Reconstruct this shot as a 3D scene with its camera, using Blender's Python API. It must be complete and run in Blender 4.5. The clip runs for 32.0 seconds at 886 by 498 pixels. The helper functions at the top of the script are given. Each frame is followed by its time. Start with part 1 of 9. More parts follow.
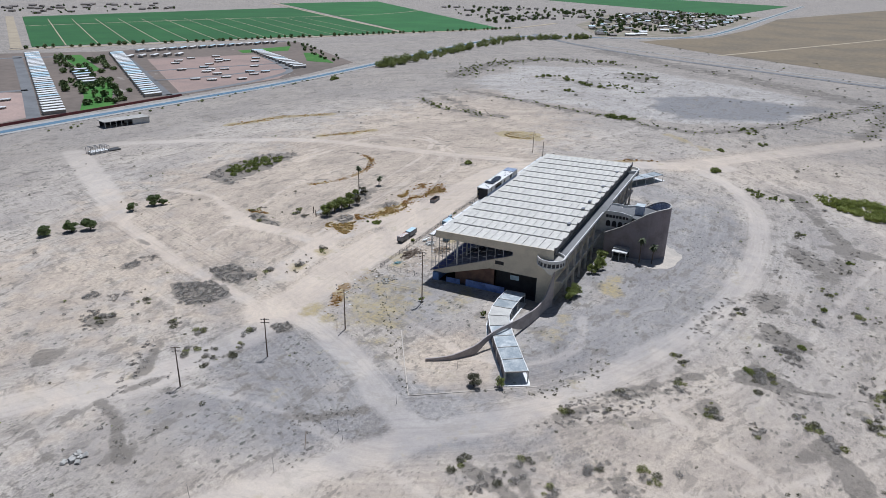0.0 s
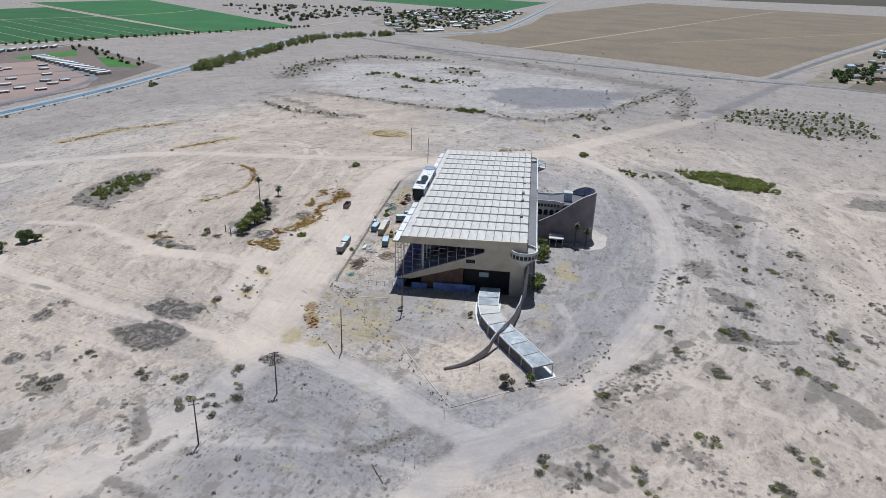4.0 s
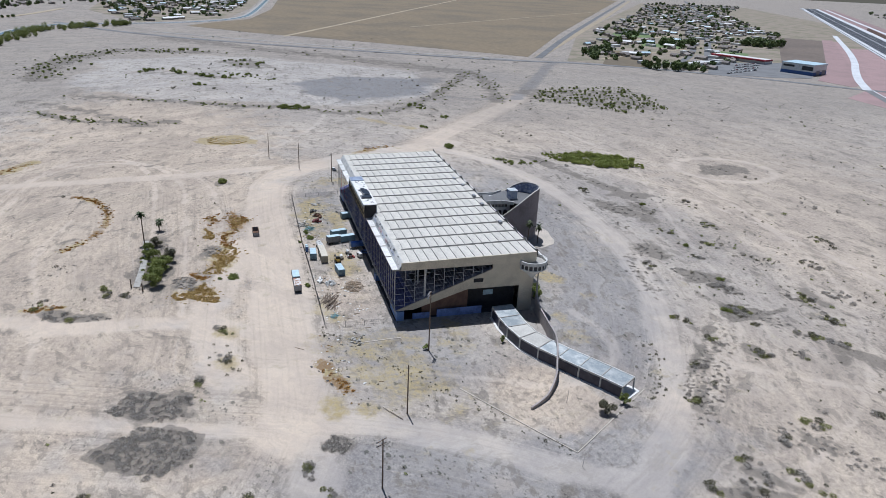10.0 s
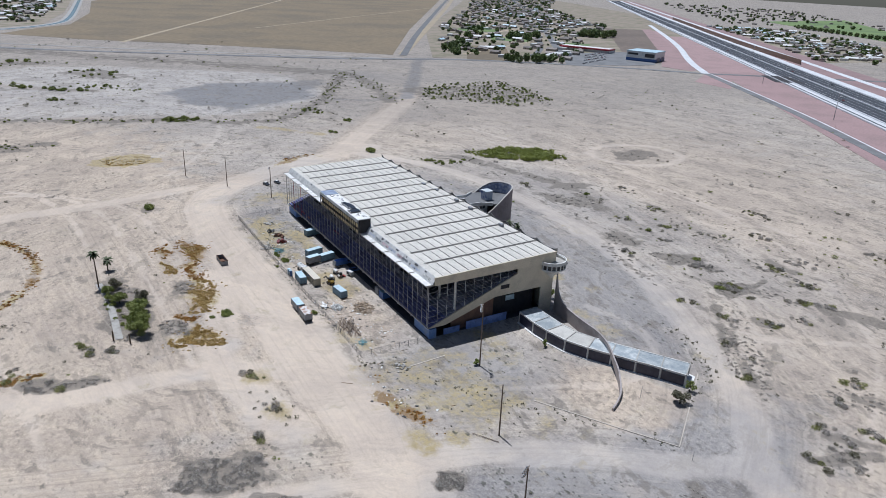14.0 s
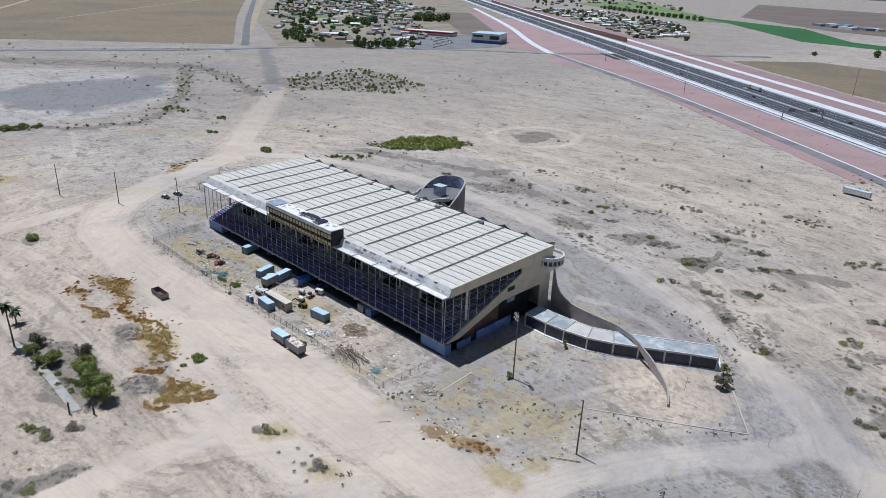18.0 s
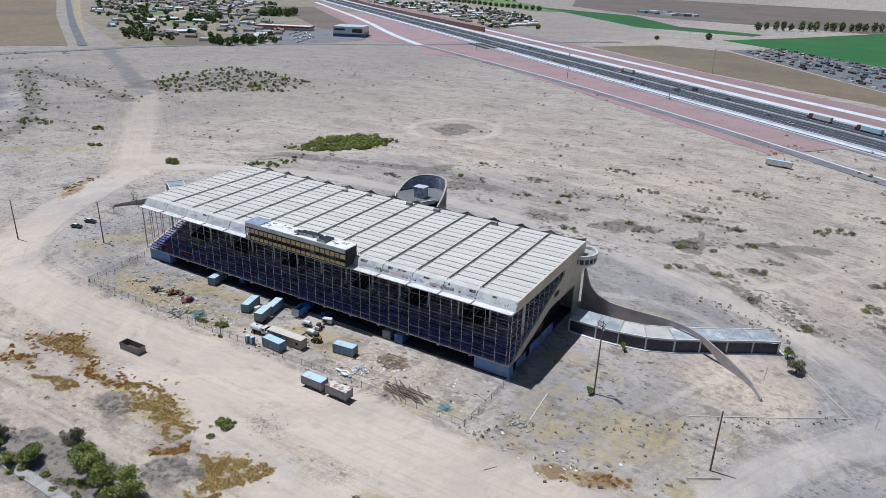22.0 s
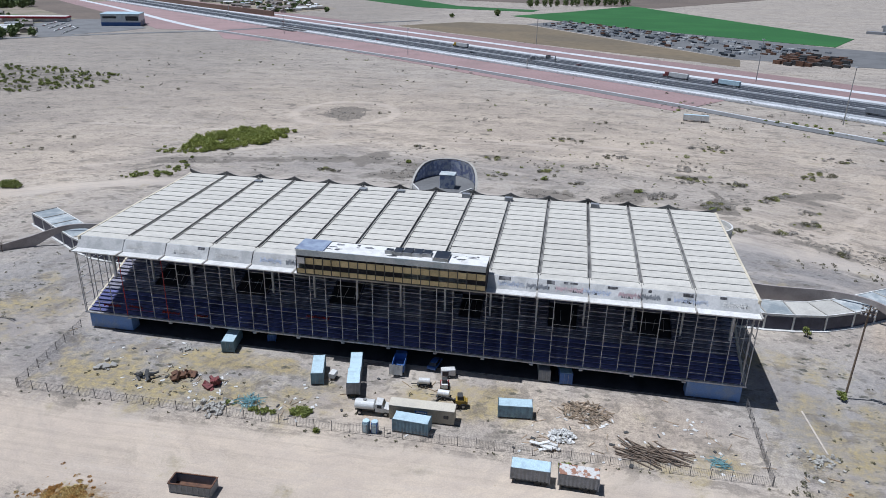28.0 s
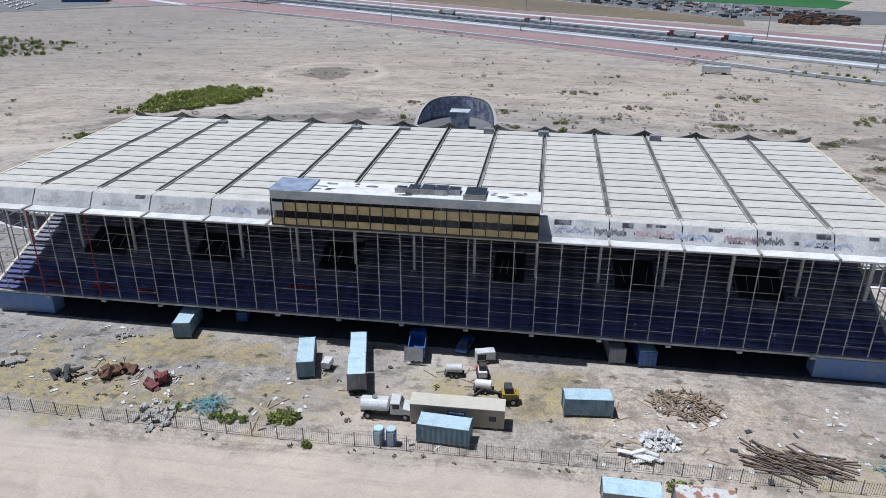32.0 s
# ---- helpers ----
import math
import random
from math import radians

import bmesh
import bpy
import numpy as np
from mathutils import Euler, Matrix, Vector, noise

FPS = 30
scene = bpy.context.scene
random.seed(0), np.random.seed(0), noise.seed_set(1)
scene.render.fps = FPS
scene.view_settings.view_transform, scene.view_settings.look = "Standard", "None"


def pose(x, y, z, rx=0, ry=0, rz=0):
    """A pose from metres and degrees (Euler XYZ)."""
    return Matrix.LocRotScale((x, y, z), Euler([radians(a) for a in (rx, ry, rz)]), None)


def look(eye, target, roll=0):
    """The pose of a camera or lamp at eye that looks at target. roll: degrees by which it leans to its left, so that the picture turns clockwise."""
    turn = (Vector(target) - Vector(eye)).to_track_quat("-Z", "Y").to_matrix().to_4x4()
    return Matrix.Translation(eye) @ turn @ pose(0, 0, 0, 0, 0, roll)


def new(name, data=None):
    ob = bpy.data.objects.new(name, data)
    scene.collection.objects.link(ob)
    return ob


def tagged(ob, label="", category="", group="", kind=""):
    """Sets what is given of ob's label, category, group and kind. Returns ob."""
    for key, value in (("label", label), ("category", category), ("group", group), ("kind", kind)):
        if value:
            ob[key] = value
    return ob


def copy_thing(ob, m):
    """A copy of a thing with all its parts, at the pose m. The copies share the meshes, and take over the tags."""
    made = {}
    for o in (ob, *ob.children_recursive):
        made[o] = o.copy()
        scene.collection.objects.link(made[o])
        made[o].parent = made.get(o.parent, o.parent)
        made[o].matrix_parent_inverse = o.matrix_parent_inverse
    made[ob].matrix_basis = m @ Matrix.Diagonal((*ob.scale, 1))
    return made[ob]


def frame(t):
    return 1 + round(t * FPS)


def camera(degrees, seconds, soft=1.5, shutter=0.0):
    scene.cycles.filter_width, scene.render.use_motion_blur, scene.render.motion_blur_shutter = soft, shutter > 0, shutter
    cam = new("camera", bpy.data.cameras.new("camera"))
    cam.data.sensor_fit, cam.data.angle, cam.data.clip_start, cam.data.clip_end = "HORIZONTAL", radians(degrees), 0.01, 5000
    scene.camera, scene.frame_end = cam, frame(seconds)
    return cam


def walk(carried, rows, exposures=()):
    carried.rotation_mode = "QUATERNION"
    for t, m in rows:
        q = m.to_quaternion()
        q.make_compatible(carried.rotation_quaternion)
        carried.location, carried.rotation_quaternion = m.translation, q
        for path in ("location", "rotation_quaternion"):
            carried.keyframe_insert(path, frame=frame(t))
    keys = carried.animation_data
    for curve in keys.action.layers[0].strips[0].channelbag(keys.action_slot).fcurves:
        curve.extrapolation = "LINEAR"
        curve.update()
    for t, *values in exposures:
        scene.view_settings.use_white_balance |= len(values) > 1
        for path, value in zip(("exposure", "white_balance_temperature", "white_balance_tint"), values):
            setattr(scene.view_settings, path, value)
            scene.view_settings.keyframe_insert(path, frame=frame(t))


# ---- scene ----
cam = camera(65.3, 32.0, soft=0.8)
PATH = [
    (0, (359.76, 107.685, 114.028), (358.083, 106.9, 113.273), 1.5),
    (0.5, (362.262, 100.04, 113.792), (360.54, 99.359, 113.038), 1.6),
    (1, (364.495, 92.233, 113.473), (362.745, 91.624, 112.72), 1.7),
    (1.5, (366.598, 84.354, 113.164), (364.827, 83.807, 112.412), 1.9),
    (2, (368.35, 76.19, 112.869), (366.563, 75.696, 112.119), 1.9),
    (2.5, (369.903, 68.154, 112.548), (368.101, 67.71, 111.801), 2.0),
    (3, (371.01, 60.169, 112.293), (369.19, 59.803, 111.548), 2.1),
    (3.5, (371.831, 52.061, 112.046), (369.997, 51.772, 111.3), 2.1),
    (4, (372.194, 43.722, 111.781), (370.35, 43.507, 111.037), 2.0),
    (4.5, (371.415, 35.38, 111.71), (369.563, 35.252, 110.965), 1.7),
    (6.5, (361.897, 4.186, 110.494), (360.049, 4.328, 109.743), 2.0),
    (7, (358.371, -2.557, 110.393), (356.528, -2.374, 109.639), 2.1),
    (7.5, (354.514, -9.312, 110.321), (352.678, -9.079, 109.563), 2.3),
    (8, (350.641, -16.198, 110.151), (348.816, -15.894, 109.393), 2.3),
    (8.5, (346.762, -23.196, 109.886), (344.947, -22.833, 109.128), 2.4),
    (9, (342.796, -30.422, 109.722), (340.993, -30.005, 108.964), 2.6),
    (9.5, (338.98, -37.625, 109.473), (337.19, -37.154, 108.716), 2.6),
    (10, (335.001, -45.191, 109.19), (333.226, -44.662, 108.435), 2.7),
    (10.5, (331.253, -52.621, 108.88), (329.492, -52.045, 108.127), 2.7),
    (11, (327.761, -59.919, 108.538), (326.016, -59.29, 107.79), 2.7),
    (11.5, (323.917, -66.911, 108.268), (322.19, -66.232, 107.522), 2.7),
    (12, (320.112, -73.566, 108.058), (318.405, -72.838, 107.314), 2.6),
    (12.5, (316.32, -79.97, 107.782), (314.634, -79.189, 107.041), 2.6),
    (13, (312.097, -85.754, 107.488), (310.438, -84.918, 106.748), 2.4),
    (13.5, (307.539, -91.121, 107.327), (305.912, -90.227, 106.585), 2.2),
    (14, (302.509, -95.965, 107.165), (300.914, -95.015, 106.422), 2.2),
    (14.5, (297.125, -100.328, 107.009), (295.562, -99.327, 106.264), 2.1),
    (16.5, (273.34, -116.045, 104.932), (271.926, -114.847, 104.179), 2.3),
    (17, (267.055, -119.147, 104.471), (265.684, -117.903, 103.715), 2.3),
    (17.5, (260.681, -121.971, 103.779), (259.351, -120.683, 103.021), 2.2),
    (18, (253.95, -124.606, 103.119), (252.664, -123.277, 102.358), 2.2),
    (18.5, (247.322, -127.17, 102.456), (246.08, -125.8, 101.694), 2.2),
    (19, (240.607, -129.606, 101.754), (239.403, -128.203, 100.991), 2.1),
    (19.5, (233.417, -131.778, 100.942), (232.254, -130.34, 100.18), 2.2),
    (20, (226.291, -133.921, 99.998), (225.177, -132.445, 99.235), 2.1),
    (20.5, (219.083, -135.825, 98.966), (218.015, -134.316, 98.204), 2.1),
    (21, (211.819, -137.205, 97.813), (210.799, -135.662, 97.053), 2.1),
    (21.5, (204.278, -138.033, 96.738), (203.305, -136.458, 95.98), 1.9),
    (22, (196.499, -138.294, 95.563), (195.566, -136.696, 94.805), 1.9),
    (22.5, (188.405, -138.109, 94.235), (187.509, -136.49, 93.476), 1.9),
    (23, (180.233, -137.736, 92.832), (179.38, -136.094, 92.073), 1.9),
    (23.5, (172.111, -137.049, 91.369), (171.301, -135.386, 90.608), 1.9),
    (24, (163.867, -135.995, 89.761), (163.104, -134.311, 88.998), 2.0),
    (24.5, (155.522, -134.597, 88.209), (154.793, -132.899, 87.443), 2.0),
    (25, (147.255, -133.152, 86.902), (146.56, -131.441, 86.134), 2.1),
    (25.5, (139.034, -131.066, 85.758), (138.378, -129.342, 84.985), 1.9),
    (27.5, (105.975, -120.945, 77.213), (105.512, -119.149, 76.466), 1.9),
    (28, (99.868, -119.87, 75.65), (99.546, -118.049, 74.888), 1.3),
    (28.5, (96.049, -119.458, 73.186), (95.821, -117.625, 72.419), 0.9),
    (29, (93.523, -119.1, 70.587), (93.303, -117.269, 69.813), 0.8),
    (29.5, (92.263, -118.248, 67.977), (92.037, -116.425, 67.187), 0.6),
    (30, (91.282, -115.295, 65.269), (91.046, -113.473, 64.477), 0.6),
    (30.5, (90.57, -110.204, 62.623), (90.321, -108.386, 61.828), 0.5),
    (31, (89.723, -103.587, 59.897), (89.463, -101.773, 59.098), 0.4),
    (31.5, (88.591, -96.198, 57.132), (88.324, -94.384, 56.333), 0.3),
    (32, (87.631, -89.74, 54.669), (87.358, -87.925, 53.876), 0.3),
]
walk(cam, [(t, look(eye, target, roll)) for t, eye, target, roll in PATH], [(0, -0.23, 5650, 10.5), (32, -0.23, 5650, 10.5)])

# ---- world, sun, exposure ----
world = bpy.data.worlds.new("desert_sky")
scene.world = world
world.use_nodes = True
wn = world.node_tree
sky = wn.nodes.new("ShaderNodeTexSky")
sky.sky_type, sky.sun_disc = "NISHITA", False
SUN_DIR = Vector((6.2, 0.5, -18.6)).normalized()
sky.sun_elevation = math.asin(-SUN_DIR.z)
sky.sun_rotation = math.atan2(-SUN_DIR.x, -SUN_DIR.y)
sky.altitude, sky.dust_density = 300, 1.2
wn.links.new(sky.outputs[0], wn.nodes["Background"].inputs[0])
wn.nodes["Background"].inputs[1].default_value = 0.05
sun = new("sun", bpy.data.lights.new("sun", "SUN"))
sun.data.energy, sun.data.angle, sun.data.color = 4.8, radians(0.53), (1.0, 0.975, 0.94)
sun.matrix_world = look((0, 0, 300), tuple(Vector((0, 0, 300)) + SUN_DIR))


# ---- helpers ----
def link(tree, a, b):
    tree.links.new(a, b)


def noise_node(nt, scale, detail=4.0, coord="Object", rough=0.6):
    tc = nt.nodes.new("ShaderNodeTexCoord")
    n = nt.nodes.new("ShaderNodeTexNoise")
    n.inputs["Scale"].default_value, n.inputs["Detail"].default_value, n.inputs["Roughness"].default_value = scale, detail, rough
    link(nt, tc.outputs[coord], n.inputs["Vector"])
    return n


def ramp_node(nt, fac, lo, hi, c0=(0, 0, 0, 1), c1=(1, 1, 1, 1)):
    r = nt.nodes.new("ShaderNodeValToRGB")
    r.color_ramp.elements[0].position, r.color_ramp.elements[1].position = lo, hi
    r.color_ramp.elements[0].color, r.color_ramp.elements[1].color = c0, c1
    link(nt, fac, r.inputs[0])
    return r


def mix_node(nt, fac, a, b, mode="MIX"):
    m = nt.nodes.new("ShaderNodeMix")
    m.data_type, m.blend_type = "RGBA", mode
    for sock, v in ((m.inputs[0], fac), (m.inputs[6], a), (m.inputs[7], b)):
        if isinstance(v, (int, float)):
            sock.default_value = v
        elif isinstance(v, tuple):
            sock.default_value = (*v[:3], 1)
        else:
            link(nt, v, sock)
    return m.outputs[2]


def surface(name, base, second=None, scale=1.5, fine=9.0, rough=0.85, metal=0.0, bump=0.15, spread=0.12, lo=0.45, hi=0.62):
    """A surface with stains of a second colour at one size, grain at another, and a tone of its own for each piece."""
    m = bpy.data.materials.new(name)
    m.use_nodes = True
    nt = m.node_tree
    p = nt.nodes["Principled BSDF"]
    second = second or tuple(c * 0.72 for c in base)
    a, b = noise_node(nt, scale, 5), noise_node(nt, fine, 6)
    col = mix_node(nt, ramp_node(nt, a.outputs[0], lo, hi).outputs[0], base, second)
    g = ramp_node(nt, b.outputs[0], 0.3, 0.7, (0.8, 0.8, 0.8, 1), (1.12, 1.12, 1.12, 1))
    col = mix_node(nt, 1.0, col, g.outputs[0], "MULTIPLY")
    oi = nt.nodes.new("ShaderNodeObjectInfo")
    t = ramp_node(nt, oi.outputs["Random"], 0.0, 1.0, (1 - spread,) * 3 + (1,), (1 + spread,) * 3 + (1,))
    col = mix_node(nt, 1.0, col, t.outputs[0], "MULTIPLY")
    link(nt, col, p.inputs["Base Color"])
    p.inputs["Roughness"].default_value, p.inputs["Metallic"].default_value = rough, metal
    if bump:
        bp = nt.nodes.new("ShaderNodeBump")
        bp.inputs["Strength"].default_value, bp.inputs["Distance"].default_value = bump, 0.05
        link(nt, b.outputs[0], bp.inputs["Height"])
        link(nt, bp.outputs[0], p.inputs["Normal"])
    return m


def leafy(name, dark, light, rough=0.7):
    """Leaves: each small piece has a tone of its own."""
    m = bpy.data.materials.new(name)
    m.use_nodes = True
    nt = m.node_tree
    p = nt.nodes["Principled BSDF"]
    geo = nt.nodes.new("ShaderNodeNewGeometry")
    n = noise_node(nt, 0.35, 2)
    add = nt.nodes.new("ShaderNodeMath")
    add.operation = "ADD"
    half = nt.nodes.new("ShaderNodeMath")
    half.operation, half.inputs[1].default_value = "MULTIPLY", 0.55
    link(nt, geo.outputs["Random Per Island"], half.inputs[0])
    link(nt, half.outputs[0], add.inputs[0])
    link(nt, n.outputs[0], add.inputs[1])
    r = ramp_node(nt, add.outputs[0], 0.35, 1.1, (*dark, 1), (*light, 1))
    link(nt, r.outputs[0], p.inputs["Base Color"])
    p.inputs["Roughness"].default_value = rough
    return m


def box(bm, x0, x1, y0, y1, z0, z1):
    v = [bm.verts.new((x, y, z)) for z in (z0, z1) for x, y in ((x0, y0), (x1, y0), (x1, y1), (x0, y1))]
    for f in ((3, 2, 1, 0), (4, 5, 6, 7), (0, 1, 5, 4), (1, 2, 6, 5), (2, 3, 7, 6), (3, 0, 4, 7)):
        bm.faces.new([v[i] for i in f])
    return v


def bar(bm, a, b, w, h=None):
    """A square bar between two points."""
    a, b, h = Vector(a), Vector(b), h or w
    d = (b - a).normalized()
    s = d.cross(Vector((0, 0, 1)) if abs(d.z) < 0.95 else Vector((1, 0, 0))).normalized()
    u = s.cross(d)
    v = [bm.verts.new(p + s * i * w / 2 + u * j * h / 2) for p in (a, b) for i, j in ((-1, -1), (1, -1), (1, 1), (-1, 1))]
    for f in ((3, 2, 1, 0), (4, 5, 6, 7), (0, 1, 5, 4), (1, 2, 6, 5), (2, 3, 7, 6), (3, 0, 4, 7)):
        bm.faces.new([v[i] for i in f])


def tube(bm, a, b, r0, r1=None, n=10):
    a, b, r1 = Vector(a), Vector(b), r0 if r1 is None else r1
    d = (b - a).normalized()
    s = d.cross(Vector((0, 0, 1)) if abs(d.z) < 0.95 else Vector((1, 0, 0))).normalized()
    u = s.cross(d)
    rings = [[bm.verts.new(p + (s * math.cos(k * math.tau / n) + u * math.sin(k * math.tau / n)) * r) for k in range(n)] for p, r in ((a, r0), (b, r1))]
    for k in range(n):
        bm.faces.new((rings[0][k], rings[0][(k + 1) % n], rings[1][(k + 1) % n], rings[1][k]))
    bm.faces.new(rings[0][::-1])
    bm.faces.new(rings[1])


def prism(bm, outline, z0, z1):
    """An upright solid on a plan outline."""
    lo = [bm.verts.new((x, y, z0)) for x, y in outline]
    hi = [bm.verts.new((x, y, z1)) for x, y in outline]
    n = len(outline)
    for k in range(n):
        bm.faces.new((lo[k], lo[(k + 1) % n], hi[(k + 1) % n], hi[k]))
    bm.faces.new(lo[::-1])
    bm.faces.new(hi)


def profile(bm, outline, x0, x1):
    """A solid with a y-z outline between two planes of x."""
    lo = [bm.verts.new((x0, y, z)) for y, z in outline]
    hi = [bm.verts.new((x1, y, z)) for y, z in outline]
    n = len(outline)
    for k in range(n):
        bm.faces.new((lo[k], lo[(k + 1) % n], hi[(k + 1) % n], hi[k]))
    bm.faces.new(lo[::-1])
    bm.faces.new(hi)


def mesh_of(name, bm, material, bevel=0.0):
    if bevel:
        bmesh.ops.bevel(bm, geom=bm.edges[:], offset=bevel, segments=1, affect="EDGES", clamp_overlap=True)
    bmesh.ops.recalc_face_normals(bm, faces=bm.faces[:])
    me = bpy.data.meshes.new(name)
    bm.to_mesh(me)
    bm.free()
    me.materials.append(material)
    return me


def part(name, bm, material, parent=None, label="", bevel=0.0, smooth=False):
    """Links a bmesh as one mesh object under a thing or a part."""
    ob = new(name, bm if isinstance(bm, bpy.types.Mesh) else mesh_of(name, bm, material, bevel))
    if smooth:
        ob.data.shade_smooth()
    if parent:
        ob.parent = parent
    return tagged(ob, label)


def thing(name, m, label, category, group="", kind=""):
    ob = new(name)
    ob.matrix_basis = m
    return tagged(ob, label, category, group, kind)


def solid(name, bm, material, label, category, group="", kind="", bevel=0.0, m=None):
    ob = part(name, bm, material, None, "", bevel)
    if m:
        ob.matrix_basis = m
    return tagged(ob, label, category, group, kind)


def quads(name, verts, material):
    """A mesh of loose quads, four corners each."""
    verts = np.asarray(verts, np.float32).reshape(-1, 3)
    n = len(verts)
    me = bpy.data.meshes.new(name)
    me.vertices.add(n)
    me.vertices.foreach_set("co", verts.ravel())
    me.loops.add(n)
    me.loops.foreach_set("vertex_index", np.arange(n, dtype=np.int32))
    me.polygons.add(n // 4)
    me.polygons.foreach_set("loop_start", np.arange(0, n, 4, dtype=np.int32))
    me.update(calc_edges=True)
    me.materials.append(material)
    return me


rng = np.random.default_rng(7)


def leaf_cloud(clumps, per, size):
    """Corners of leaves for clumps given as rows of x, y, z, radius, height; per: leaves a clump of radius 1."""
    clumps = np.asarray(clumps, float)
    count = np.maximum(8, (per * clumps[:, 3] ** 1.3).astype(int))
    c = np.repeat(clumps, count, 0)
    n = len(c)
    d = rng.normal(size=(n, 3))
    d /= np.linalg.norm(d, axis=1)[:, None]
    rad = rng.uniform(0.35, 1.0, n) ** 0.6 * rng.uniform(0.75, 1.2, n)
    p = np.stack([c[:, 0] + d[:, 0] * rad * c[:, 3], c[:, 1] + d[:, 1] * rad * c[:, 3], c[:, 2] + (0.5 + 0.5 * d[:, 2] * rad) * c[:, 4]], 1)
    s = size * rng.uniform(0.6, 1.5, n)[:, None] * np.minimum(1.6, 0.6 + 0.4 * c[:, 3:4])
    a = rng.normal(size=(n, 3))
    a /= np.linalg.norm(a, axis=1)[:, None]
    b = np.cross(a, rng.normal(size=(n, 3)))
    b /= np.linalg.norm(b, axis=1)[:, None]
    a, b = a * s, b * s * 0.6
    return np.stack([p - a - b, p + a - b * 0.4, p + a * 0.7 + b, p - a * 0.5 + b], 1)


def along(line, step):
    """Points and unit directions at even steps along a plan line."""
    pts = [Vector((*p, 0)) for p in line]
    out = []
    for a, b in zip(pts, pts[1:]):
        d = b - a
        n = max(1, round(d.length / step))
        out += [(a + d * k / n, d.normalized()) for k in range(n)]
    return out + [(pts[-1], (pts[-1] - pts[-2]).normalized())]


def smooth_line(line, rounds=2):
    for _ in range(rounds):
        line = [line[0]] + [q for a, b in zip(line, line[1:]) for q in ((0.75 * a[0] + 0.25 * b[0], 0.75 * a[1] + 0.25 * b[1]), (0.25 * a[0] + 0.75 * b[0], 0.25 * a[1] + 0.75 * b[1]))] + [line[-1]]
    return line


def ribbon(line, inner, outer, z0, z1):
    """A strip along a plan line between two offsets to its right, as a bmesh with thickness."""
    line = smooth_line(line)
    bm = bmesh.new()
    rows = []
    for k, p in enumerate(line):
        a, b = Vector(line[max(0, k - 1)]), Vector(line[min(len(line) - 1, k + 1)])
        d = (b - a).normalized()
        r = Vector((d.y, -d.x))
        q = Vector(p)
        rows.append([bm.verts.new((*(q + r * o), z)) for o, z in ((inner, z0), (inner, z1), (outer, z1), (outer, z0))])
    for a, b in zip(rows, rows[1:]):
        for k in range(3):
            bm.faces.new((a[k], a[k + 1], b[k + 1], b[k]))
    return bm


def sheet(outline, z0, z1):
    bm = bmesh.new()
    prism(bm, outline, z0, z1)
    return bm


# ---- materials ----
CONCRETE = surface("weathered_concrete", (0.43, 0.41, 0.37), (0.33, 0.31, 0.28), 0.35, 6, 0.9)
CREAM = surface("cream_painted_wall", (0.64, 0.57, 0.44), (0.54, 0.48, 0.37), 0.25, 3, 0.85, bump=0.08)
WHITE = surface("chalky_white_paint", (0.70, 0.69, 0.66), (0.58, 0.57, 0.54), 0.5, 5, 0.75)
ROOF = surface("pale_roof_panel", (0.595, 0.565, 0.50), (0.50, 0.475, 0.425), 0.22, 4, 0.8, spread=0.06)
TORN = surface("peeled_black_felt", (0.05, 0.05, 0.055), (0.22, 0.22, 0.23), 0.9, 5, 0.9)
GUTTER = surface("mottled_grey_gutter", (0.17, 0.165, 0.16), (0.07, 0.068, 0.066), 0.35, 3, 0.9, lo=0.42, hi=0.58)
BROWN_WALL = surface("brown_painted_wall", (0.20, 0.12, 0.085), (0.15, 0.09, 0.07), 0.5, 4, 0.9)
BLUE_WALL = surface("faded_blue_wall", (0.30, 0.36, 0.46), (0.20, 0.24, 0.34), 0.5, 4, 0.85)
ROOF_DARK = surface("dark_roof_gutter", (0.17, 0.16, 0.145), (0.10, 0.095, 0.09), 0.6, 6, 0.9)
FASCIA = surface("peeling_fascia", (0.56, 0.555, 0.54), (0.44, 0.44, 0.43), 0.3, 4, 0.85, lo=0.48, hi=0.58)
MULLION = surface("rusted_grey_mullion", (0.52, 0.52, 0.52), (0.38, 0.36, 0.345), 0.8, 7, 0.7, metal=0.2)
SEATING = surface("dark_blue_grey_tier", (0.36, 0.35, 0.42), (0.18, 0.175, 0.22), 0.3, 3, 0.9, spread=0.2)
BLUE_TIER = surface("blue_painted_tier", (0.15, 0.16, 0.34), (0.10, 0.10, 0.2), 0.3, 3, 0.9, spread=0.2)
GRAFFITI = surface("painted_over_wall", (0.32, 0.33, 0.36), (0.14, 0.16, 0.26), 0.7, 3, 0.8, lo=0.47, hi=0.53)
TOWER = surface("brown_stucco", (0.28, 0.245, 0.25), (0.22, 0.19, 0.195), 0.2, 5, 0.9, bump=0.2)
# near-black with the shade of insides and recesses in the colour
DARK = surface("interior_shade_dark", (0.04, 0.038, 0.04), None, 0.6, 5, 0.9)
BRONZE = surface("bronze_glass_panel", (0.56, 0.46, 0.25), (0.44, 0.36, 0.19), 0.4, 4, 0.35, metal=0.15, bump=0)
GLASS = surface("dusty_dark_glass", (0.03, 0.035, 0.045), (0.05, 0.05, 0.055), 0.7, 6, 0.15, bump=0)
STEEL = surface("galvanised_steel", (0.42, 0.42, 0.42), (0.30, 0.29, 0.28), 1.0, 8, 0.5, metal=0.6)
RUST = surface("rusted_steel", (0.17, 0.09, 0.055), (0.10, 0.055, 0.04), 1.2, 8, 0.85, metal=0.2)
